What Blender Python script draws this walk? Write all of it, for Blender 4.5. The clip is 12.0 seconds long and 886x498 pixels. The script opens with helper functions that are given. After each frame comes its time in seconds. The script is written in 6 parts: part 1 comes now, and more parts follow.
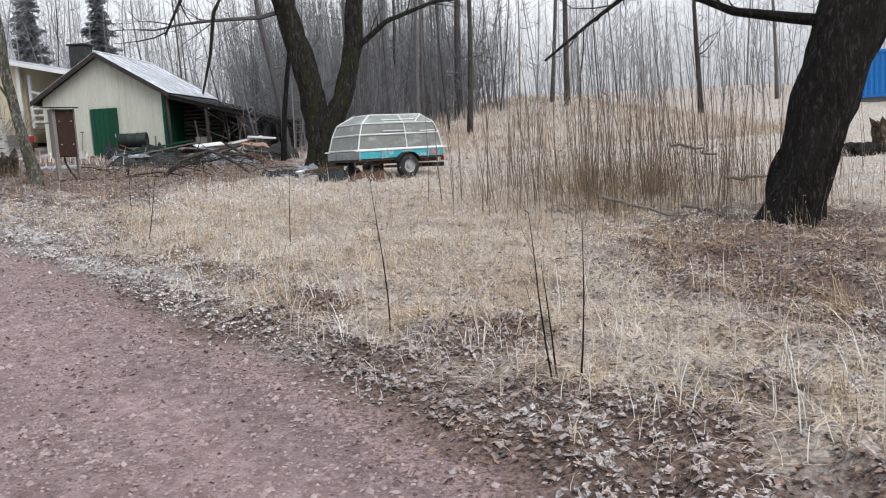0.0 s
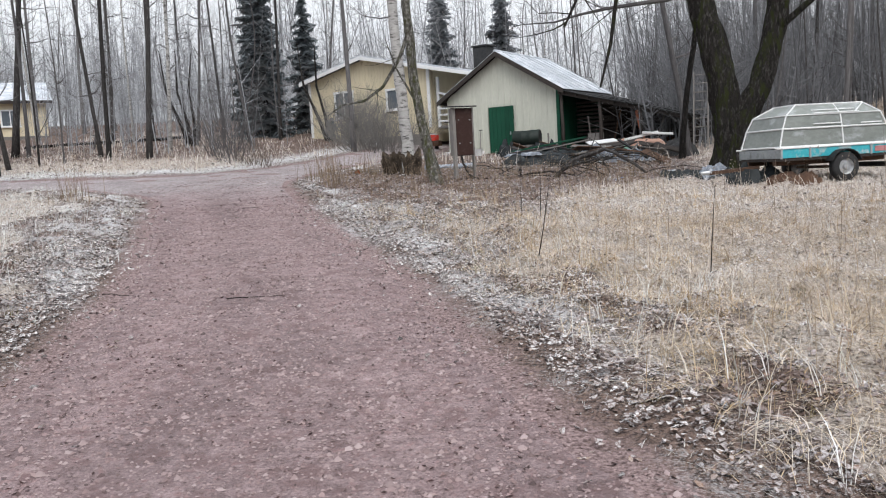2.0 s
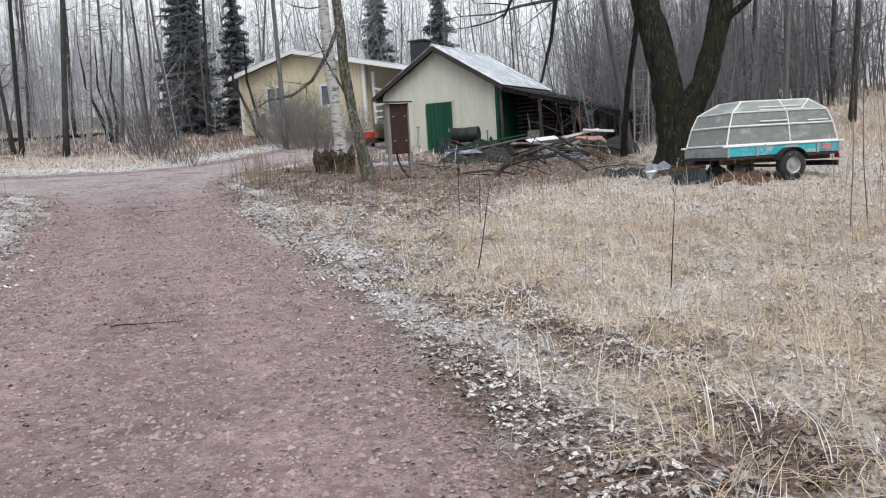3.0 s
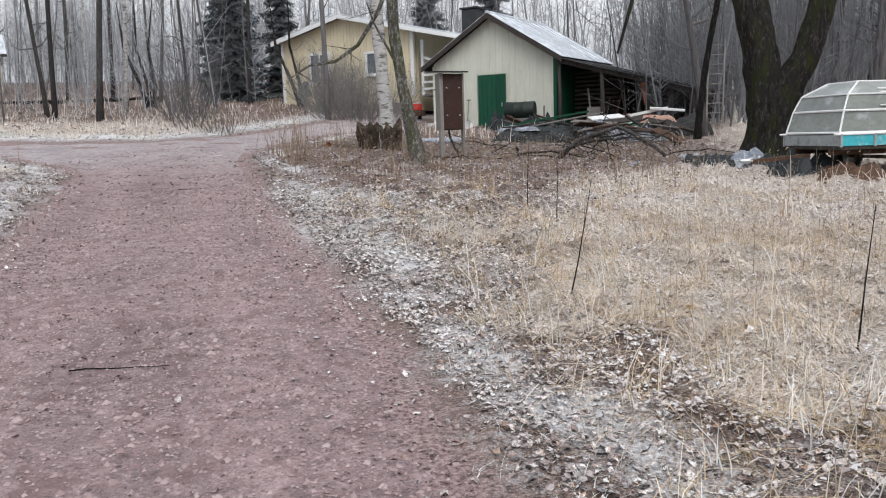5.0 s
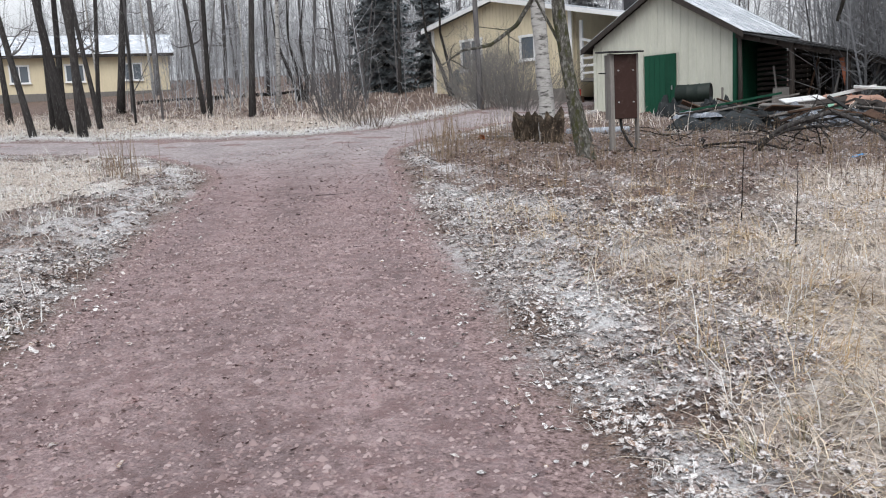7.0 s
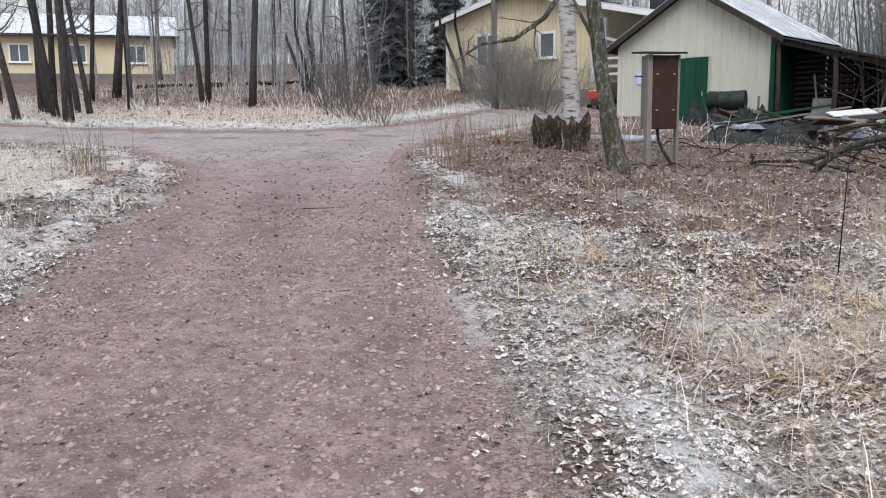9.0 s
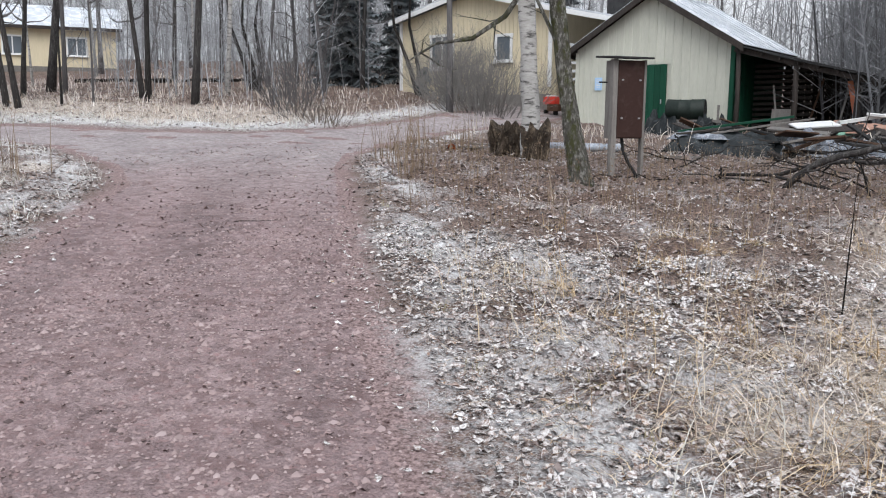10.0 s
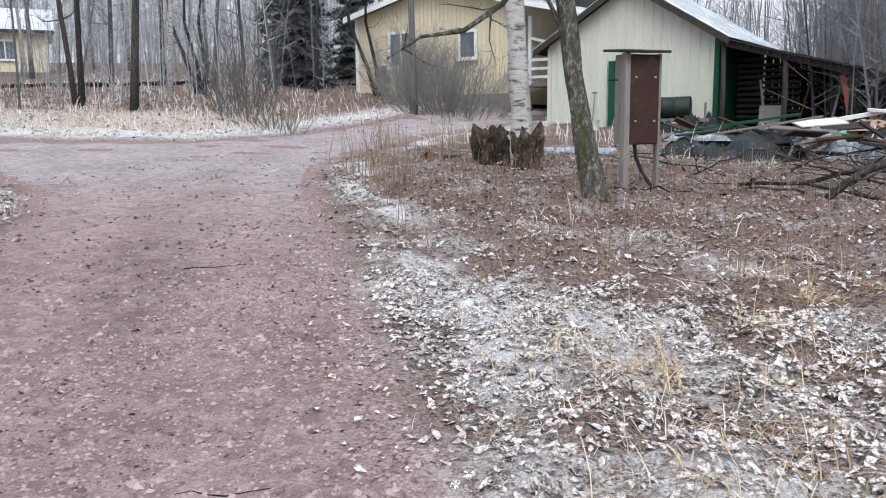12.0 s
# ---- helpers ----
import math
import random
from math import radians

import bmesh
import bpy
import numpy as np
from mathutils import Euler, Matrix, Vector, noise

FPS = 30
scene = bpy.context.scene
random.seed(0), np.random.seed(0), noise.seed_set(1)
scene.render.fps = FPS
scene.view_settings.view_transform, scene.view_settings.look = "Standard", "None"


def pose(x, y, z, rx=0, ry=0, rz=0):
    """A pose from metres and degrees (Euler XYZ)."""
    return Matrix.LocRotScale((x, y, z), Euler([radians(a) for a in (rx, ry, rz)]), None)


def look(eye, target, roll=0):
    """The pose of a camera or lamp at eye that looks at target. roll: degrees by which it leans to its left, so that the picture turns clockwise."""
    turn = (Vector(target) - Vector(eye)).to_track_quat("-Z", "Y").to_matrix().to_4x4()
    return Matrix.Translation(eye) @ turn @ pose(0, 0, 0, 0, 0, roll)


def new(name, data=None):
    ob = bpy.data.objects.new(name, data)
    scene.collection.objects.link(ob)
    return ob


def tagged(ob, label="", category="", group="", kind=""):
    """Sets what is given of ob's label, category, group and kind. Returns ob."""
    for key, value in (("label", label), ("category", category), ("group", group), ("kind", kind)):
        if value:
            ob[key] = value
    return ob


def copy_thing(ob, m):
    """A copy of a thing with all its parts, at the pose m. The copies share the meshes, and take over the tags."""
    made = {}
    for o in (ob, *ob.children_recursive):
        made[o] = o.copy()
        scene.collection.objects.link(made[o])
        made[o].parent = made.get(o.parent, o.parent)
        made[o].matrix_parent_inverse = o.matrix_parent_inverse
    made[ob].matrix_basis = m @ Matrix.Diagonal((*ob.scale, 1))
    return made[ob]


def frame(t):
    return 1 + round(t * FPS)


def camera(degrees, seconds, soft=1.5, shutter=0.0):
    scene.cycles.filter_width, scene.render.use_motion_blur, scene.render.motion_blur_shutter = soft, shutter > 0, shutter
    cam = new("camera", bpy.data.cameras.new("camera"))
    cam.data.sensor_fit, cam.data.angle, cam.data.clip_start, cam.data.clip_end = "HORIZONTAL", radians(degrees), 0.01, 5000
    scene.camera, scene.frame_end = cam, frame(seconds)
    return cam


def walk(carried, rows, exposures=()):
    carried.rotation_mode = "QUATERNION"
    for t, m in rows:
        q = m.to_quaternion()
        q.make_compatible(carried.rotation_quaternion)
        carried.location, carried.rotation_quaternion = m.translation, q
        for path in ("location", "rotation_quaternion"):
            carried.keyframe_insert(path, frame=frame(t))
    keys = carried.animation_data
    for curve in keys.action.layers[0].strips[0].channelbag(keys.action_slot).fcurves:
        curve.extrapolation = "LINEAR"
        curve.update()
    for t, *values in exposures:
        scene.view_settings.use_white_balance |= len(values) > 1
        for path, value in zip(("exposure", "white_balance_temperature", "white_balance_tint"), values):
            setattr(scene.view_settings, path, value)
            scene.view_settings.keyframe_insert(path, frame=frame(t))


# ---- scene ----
cam = camera(57.0, 12.0, soft=1.1)
METRES, EYE, TILT, LEAN, TURN = 11.5, 1.5, 0.0, 0.0, -8.9
ROWS = [
    (0.0, 0.0, 0.0, 0.0, -0.4, -7.0, 3.29),
    (0.5, -0.007, 0.0493, 0.003, 10.31, -6.55, 3.79),
    (1.0, -0.0215, 0.0862, 0.0043, 11.05, -6.18, 3.09),
    (1.5, -0.0405, 0.1277, 0.0055, 20.51, -5.98, 3.69),
    (2.0, -0.0587, 0.1605, 0.0089, 26.1, -5.79, 3.39),
    (2.5, -0.0702, 0.2, 0.0113, 21.47, -6.08, 2.78),
    (3.0, -0.0869, 0.2427, 0.0121, 21.88, -6.26, 3.43),
    (5.0, -0.1719, 0.3855, 0.0213, 24.86, -8.0, 1.8),
    (5.5, -0.1944, 0.4237, 0.0247, 33.37, -8.18, 2.14),
    (6.0, -0.2193, 0.4559, 0.0268, 32.67, -8.09, 1.72),
    (6.5, -0.2446, 0.4945, 0.0277, 34.61, -8.3, 2.65),
    (7.0, -0.2694, 0.5235, 0.0309, 35.21, -8.48, 3.01),
    (7.5, -0.2927, 0.5583, 0.0338, 36.12, -8.31, 3.63),
    (9.5, -0.3827, 0.6796, 0.0439, 35.03, -8.91, -0.61),
    (10.0, -0.4064, 0.7147, 0.0453, 32.68, -8.68, -0.43),
    (10.5, -0.4376, 0.7404, 0.0482, 31.77, -8.88, 0.26),
    (11.0, -0.469, 0.7677, 0.051, 28.27, -8.89, 0.59),
    (11.5, -0.5012, 0.7997, 0.0518, 33.45, -8.91, 1.61),
    (12.0, -0.5283, 0.8272, 0.0549, 29.06, -8.75, 0.59),
]
walk(cam, [(t, pose(0, 0, EYE, TILT, LEAN, TURN) @ pose(METRES * x, METRES * y, METRES * z, 90 + pitch, roll, yaw)) for t, x, y, z, yaw, pitch, roll in ROWS],
     exposures=[(0, 0.5, 6500, 10), (7.5, 0.5, 6500, 10), (9.5, 0.54, 6440, 10), (11, 0.62, 6340, 10), (12, 0.78, 6250, 10)])

# ---- sky and light: a flat winter overcast ----
SUN_UP, SUN_ROUND = radians(52), radians(150)
world = bpy.data.worlds.new("overcast")
scene.world = world
world.use_nodes = True
wn = world.node_tree.nodes
wn.clear()
sky = wn.new("ShaderNodeTexSky")
sky.sky_type, sky.sun_disc = "NISHITA", False
sky.sun_elevation, sky.sun_rotation = SUN_UP, SUN_ROUND
sky.air_density, sky.dust_density, sky.ozone_density = 1.0, 4.0, 1.0
grey = wn.new("ShaderNodeHueSaturation")
grey.inputs["Saturation"].default_value = 0.22
cloud = wn.new("ShaderNodeMix")
cloud.data_type = "RGBA"
cloud.inputs["Factor"].default_value = 0.72
cloud.inputs["B"].default_value = (9.2, 9.8, 10.9, 1)
bg = wn.new("ShaderNodeBackground")
bg.inputs["Strength"].default_value = 0.085
wout = wn.new("ShaderNodeOutputWorld")
wl = world.node_tree.links
wl.new(sky.outputs["Color"], grey.inputs["Color"])
wl.new(grey.outputs["Color"], cloud.inputs["A"])
wl.new(cloud.outputs["Result"], bg.inputs["Color"])
wl.new(bg.outputs["Background"], wout.inputs["Surface"])
sun = new("sun", bpy.data.lights.new("sun", "SUN"))
sun.data.energy, sun.data.angle, sun.data.color = 1.5, radians(40), (1.0, 0.985, 0.97)
sun.matrix_world = look((0, 0, 60), (math.sin(SUN_ROUND) * -40, math.cos(SUN_ROUND) * -40, 60 - 40 * math.tan(SUN_UP)))
scene.view_settings.exposure = 0.5

# ---- materials ----


def mat(name, dark, light, scale=6.0, rough=0.85, bump=0.25, stretch=(1, 1, 1), accent=None, cover=0.35, metal=0.0, vary=0.12, spec=0.3, moss=None):
    """Two-scale noise colour, optional blotches of an accent colour, fine relief."""
    m = bpy.data.materials.new(name)
    m.use_nodes = True
    n, k = m.node_tree.nodes, m.node_tree.links
    b = n["Principled BSDF"]
    b.inputs["Roughness"].default_value, b.inputs["Metallic"].default_value = rough, metal
    b.inputs["Specular IOR Level"].default_value = spec
    tc, mp = n.new("ShaderNodeTexCoord"), n.new("ShaderNodeMapping")
    mp.inputs["Scale"].default_value = stretch
    k.new(tc.outputs["Object"], mp.inputs["Vector"])

    def fleck(size, detail, lo, hi):
        t, r = n.new("ShaderNodeTexNoise"), n.new("ShaderNodeMapRange")
        t.inputs["Scale"].default_value, t.inputs["Detail"].default_value, t.inputs["Roughness"].default_value = size, detail, 0.65
        k.new(mp.outputs["Vector"], t.inputs["Vector"])
        k.new(t.outputs["Fac"], r.inputs["Value"])
        r.inputs["From Min"].default_value, r.inputs["From Max"].default_value = lo, hi
        return t, r

    def mixed(fac, a, c):
        x = n.new("ShaderNodeMix")
        x.data_type = "RGBA"
        k.new(fac, x.inputs["Factor"])
        for sock, val in (("A", a), ("B", c)):
            if isinstance(val, tuple):
                x.inputs[sock].default_value = (*val, 1)
            else:
                k.new(val, x.inputs[sock])
        return x.outputs["Result"]

    fine, fr = fleck(scale * 6, 4, 0.3, 0.7)
    big, br = fleck(scale, 3, 0.3, 0.7)
    add = n.new("ShaderNodeMath")
    add.operation = "MULTIPLY_ADD"
    k.new(fr.outputs["Result"], add.inputs[0])
    add.inputs[1].default_value = 0.5
    half = n.new("ShaderNodeMath")
    half.operation = "MULTIPLY"
    half.inputs[1].default_value = 0.5
    k.new(br.outputs["Result"], half.inputs[0])
    k.new(half.outputs[0], add.inputs[2])
    col = mixed(add.outputs[0], dark, light)
    if accent:
        _, ar = fleck(scale * 1.7, 5, 1 - cover - 0.06, 1 - cover + 0.06)
        col = mixed(ar.outputs["Result"], col, accent)
    if moss:
        _, mr = fleck(scale * 0.6, 4, 0.5, 0.64)
        col = mixed(mr.outputs["Result"], col, moss)
    hs, oi, rr = n.new("ShaderNodeHueSaturation"), n.new("ShaderNodeObjectInfo"), n.new("ShaderNodeMapRange")
    k.new(oi.outputs["Random"], rr.inputs["Value"])
    rr.inputs["To Min"].default_value, rr.inputs["To Max"].default_value = 1 - vary, 1 + vary
    k.new(rr.outputs["Result"], hs.inputs["Value"])
    k.new(col, hs.inputs["Color"])
    k.new(hs.outputs["Color"], b.inputs["Base Color"])
    if bump:
        bp = n.new("ShaderNodeBump")
        bp.inputs["Strength"].default_value, bp.inputs["Distance"].default_value = min(bump, 1.0), 0.06 if bump >= 1 else 0.02
        k.new(add.outputs[0], bp.inputs["Height"])
        k.new(bp.outputs["Normal"], b.inputs["Normal"])
    return m


def islands(name, colours, rough=0.85, spec=0.2, rime=0.0, size=90.0, least=0.25):
    """Each loose piece of a mesh takes one of several colours."""
    m = bpy.data.materials.new(name)
    m.use_nodes = True
    n, k = m.node_tree.nodes, m.node_tree.links
    b = n["Principled BSDF"]
    b.inputs["Roughness"].default_value, b.inputs["Specular IOR Level"].default_value = rough, spec
    g, ramp = n.new("ShaderNodeNewGeometry"), n.new("ShaderNodeValToRGB")
    k.new(g.outputs["Random Per Island"], ramp.inputs["Fac"])
    els = ramp.color_ramp.elements
    ramp.color_ramp.interpolation = "LINEAR"
    els[0].color, els[1].color = (*colours[0], 1), (*colours[-1], 1)
    for i, c in enumerate(colours[1:-1], 1):
        els.new(i / (len(colours) - 1)).color = (*c, 1)
    if not rime:
        k.new(ramp.outputs["Color"], b.inputs["Base Color"])
        return m
    tc, tx, lim, mix = n.new("ShaderNodeTexCoord"), n.new("ShaderNodeTexNoise"), n.new("ShaderNodeMapRange"), n.new("ShaderNodeMix")
    k.new(tc.outputs["Object"], tx.inputs["Vector"])
    tx.inputs["Scale"].default_value, tx.inputs["Detail"].default_value, tx.inputs["Roughness"].default_value = size, 4, 0.75
    k.new(tx.outputs["Fac"], lim.inputs["Value"])
    lim.inputs["From Min"].default_value, lim.inputs["From Max"].default_value, lim.inputs["To Max"].default_value = 0.43, 0.57, rime
    wide, wl2, both = n.new("ShaderNodeTexNoise"), n.new("ShaderNodeMapRange"), n.new("ShaderNodeMath")
    wide.inputs["Scale"].default_value, wide.inputs["Detail"].default_value = 1.1, 3
    k.new(tc.outputs["Object"], wide.inputs["Vector"])
    k.new(wide.outputs["Fac"], wl2.inputs["Value"])
    wl2.inputs["From Min"].default_value, wl2.inputs["From Max"].default_value, wl2.inputs["To Min"].default_value = 0.42, 0.58, least
    both.operation = "MULTIPLY"
    k.new(lim.outputs["Result"], both.inputs[0])
    k.new(wl2.outputs["Result"], both.inputs[1])
    mix.data_type = "RGBA"
    k.new(both.outputs[0], mix.inputs["Factor"])
    k.new(ramp.outputs["Color"], mix.inputs["A"])
    mix.inputs["B"].default_value = (0.78, 0.775, 0.775, 1)
    k.new(mix.outputs["Result"], b.inputs["Base Color"])
    return m


M_GRAVEL = mat("red_gravel", (0.085, 0.05, 0.05), (0.54, 0.402, 0.398), 10, 0.75, 0.95, accent=(0.355, 0.225, 0.218), cover=0.38, moss=(0.235, 0.153, 0.15), spec=0.4)
M_CREAM = mat("cream_paint", (0.46, 0.47, 0.4), (0.59, 0.595, 0.52), 2, 0.7, 0.1, (3, 3, 0.5), accent=(0.38, 0.39, 0.335), cover=0.28, vary=0.04)
M_GREEN = mat("green_paint", (0.005, 0.045, 0.026), (0.010, 0.075, 0.042), 2, 0.6, 0.08, (3, 3, 0.6), spec=0.2)
M_YELLOW = mat("yellow_paint", (0.57, 0.495, 0.34), (0.69, 0.61, 0.44), 1.5, 0.7, 0.1, (2, 2, 0.5), vary=0.03)
M_WHITE = mat("white_paint", (0.62, 0.63, 0.63), (0.78, 0.78, 0.77), 3, 0.55, 0.05, vary=0.03)
M_ROOF = mat("sheet_roof_frosted", (0.34, 0.37, 0.4), (0.52, 0.55, 0.59), 1.2, 0.6, 0.05, accent=(0.62, 0.64, 0.67), cover=0.45)
M_FELT = mat("black_roof_felt", (0.014, 0.014, 0.015), (0.05, 0.05, 0.05), 4, 0.85, 0.4, accent=(0.12, 0.12, 0.12), cover=0.22)
M_DARKWOOD = mat("weathered_dark_wood", (0.018, 0.015, 0.013), (0.06, 0.05, 0.045), 3, 0.85, 0.3, (6, 6, 0.7))
M_GREYWOOD = mat("grey_weathered_wood", (0.12, 0.11, 0.10), (0.26, 0.245, 0.23), 4, 0.85, 0.35, (6, 6, 0.6))
M_BROWN = mat("brown_enamel", (0.030, 0.015, 0.012), (0.048, 0.024, 0.02), 3, 0.6, 0.05, accent=(0.06, 0.036, 0.03), cover=0.4, spec=0.2)
M_BARK = mat("dark_bark", (0.006, 0.005, 0.005), (0.04, 0.036, 0.033), 5, 0.95, 1.0, (3, 3, 0.7), accent=(0.085, 0.077, 0.07), cover=0.4, vary=0.3, spec=0.15)
M_BARKMOSS = mat("mossy_bark", (0.006, 0.005, 0.005), (0.045, 0.04, 0.036), 6, 0.95, 1.0, (2, 2, 0.6), accent=(0.078, 0.072, 0.066), cover=0.42, moss=(0.034, 0.04, 0.014), vary=0.1, spec=0.15)
M_LICHEN = mat("lichened_bark", (0.035, 0.032, 0.026), (0.2, 0.19, 0.165), 7, 0.95, 1.0, (2, 2, 1), accent=(0.34, 0.33, 0.3), cover=0.45, moss=(0.085, 0.09, 0.04), vary=0.1, spec=0.15)
# Grey bark, lightened so trunks farther back carry haze in their colour.
M_BARKGREY = mat("grey_bark", (0.055, 0.052, 0.053), (0.18, 0.172, 0.172), 4, 0.92, 0.8, (3, 3, 0.6), vary=0.35, spec=0.15)
M_BIRCH = mat("birch_bark", (0.26, 0.252, 0.238), (0.48, 0.465, 0.445), 2, 0.75, 0.3, (1.2, 1.2, 5), accent=(0.07, 0.066, 0.062), cover=0.42, vary=0.08)
M_TWIG = mat("twigs", (0.06, 0.056, 0.056), (0.16, 0.153, 0.153), 5, 0.9, 0.0, vary=0.3)
# Alder grey, also paler than dark_bark to put haze on the stand.
M_ALDER = mat("alder_bark", (0.018, 0.016, 0.016), (0.085, 0.079, 0.076), 5, 0.95, 0.9, (3, 3, 0.6), accent=(0.12, 0.115, 0.112), cover=0.4, vary=0.35, spec=0.15)
# Far twigs: pale with rime, paled further blue-grey to put haze in the colour.
M_FARTWIG = islands("rimed_hazed_twigs", [(0.13, 0.13, 0.137), (0.38, 0.39, 0.41), (0.22, 0.224, 0.235), (0.5, 0.515, 0.54), (0.17, 0.17, 0.178), (0.3, 0.306, 0.32)])
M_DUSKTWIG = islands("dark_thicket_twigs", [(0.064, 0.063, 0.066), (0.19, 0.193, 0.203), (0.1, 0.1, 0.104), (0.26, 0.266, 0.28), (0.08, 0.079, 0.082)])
M_BRUSH = mat("brown_stems", (0.06, 0.046, 0.038), (0.19, 0.155, 0.13), 5, 0.9, 0.0, vary=0.3)
M_BUSHTWIG = mat("bush_twigs", (0.115, 0.108, 0.1), (0.3, 0.285, 0.268), 5, 0.9, 0.0, vary=0.1)
M_STALK = islands("dry_stalks", [(0.12, 0.085, 0.06), (0.27, 0.2, 0.135), (0.18, 0.13, 0.09), (0.36, 0.28, 0.2)])
M_GRASS = islands("dry_grass", [(0.5, 0.39, 0.29), (0.76, 0.68, 0.61), (0.3, 0.215, 0.155), (0.83, 0.78, 0.745), (0.64, 0.53, 0.42), (0.2, 0.14, 0.105), (0.78, 0.71, 0.64), (0.68, 0.59, 0.49), (0.74, 0.65, 0.54)], rime=0.7, size=40.0)
M_TANGRASS = islands("tan_field_grass", [(0.44, 0.32, 0.21), (0.68, 0.58, 0.48), (0.24, 0.16, 0.1), (0.76, 0.69, 0.63), (0.54, 0.42, 0.29), (0.14, 0.09, 0.06), (0.7, 0.61, 0.51), (0.58, 0.46, 0.32), (0.62, 0.51, 0.38)], rime=0.5, size=40.0)
M_FROSTGRASS = islands("frosted_grass", [(0.5, 0.48, 0.43), (0.74, 0.74, 0.72), (0.36, 0.33, 0.25), (0.8, 0.81, 0.81), (0.6, 0.55, 0.47)], rime=0.6, size=40.0)
M_LEAF = islands("fallen_leaves", [(0.05, 0.03, 0.024), (0.3, 0.235, 0.205), (0.13, 0.078, 0.058), (0.4, 0.35, 0.325), (0.22, 0.155, 0.13), (0.27, 0.16, 0.09), (0.36, 0.305, 0.28), (0.04, 0.026, 0.022), (0.44, 0.4, 0.38), (0.27, 0.2, 0.17), (0.09, 0.055, 0.043)], rime=1.0, size=60.0, least=0.6)
M_LEAFBROWN = islands("brown_fallen_leaves", [(0.04, 0.028, 0.026), (0.27, 0.212, 0.198), (0.12, 0.08, 0.066), (0.34, 0.285, 0.272), (0.165, 0.12, 0.108), (0.26, 0.155, 0.098), (0.29, 0.24, 0.23), (0.036, 0.027, 0.025), (0.21, 0.158, 0.144), (0.08, 0.054, 0.047)], rime=0.46, size=60.0)
# Needles paled blue-grey to put haze in the colour; the far copy palest.
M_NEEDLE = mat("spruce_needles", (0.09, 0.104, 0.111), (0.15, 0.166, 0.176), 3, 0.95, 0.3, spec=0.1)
M_NEEDLEHAZE = mat("hazed_spruce_needles", (0.13, 0.145, 0.155), (0.27, 0.29, 0.31), 3, 0.95, 0.3, spec=0.1)
M_STEEL = mat("galvanised_steel", (0.32, 0.33, 0.34), (0.55, 0.56, 0.57), 4, 0.45, 0.05, metal=0.7)
M_BLACK = mat("black_rubber", (0.012, 0.012, 0.013), (0.035, 0.035, 0.035), 6, 0.7, 0.2)


def plain_glass(name, tint, rough, alpha):
    m = bpy.data.materials.new(name)
    m.use_nodes = True
    b = m.node_tree.nodes["Principled BSDF"]
    b.inputs["Base Color"].default_value, b.inputs["Roughness"].default_value, b.inputs["Alpha"].default_value = (*tint, 1), rough, alpha
    return m


# Grey-blue base colour paints in the sky that the panes would reflect.
M_PANE = plain_glass("window_glass", (0.10, 0.12, 0.14), 0.05, 1.0)


# ---- builders ----


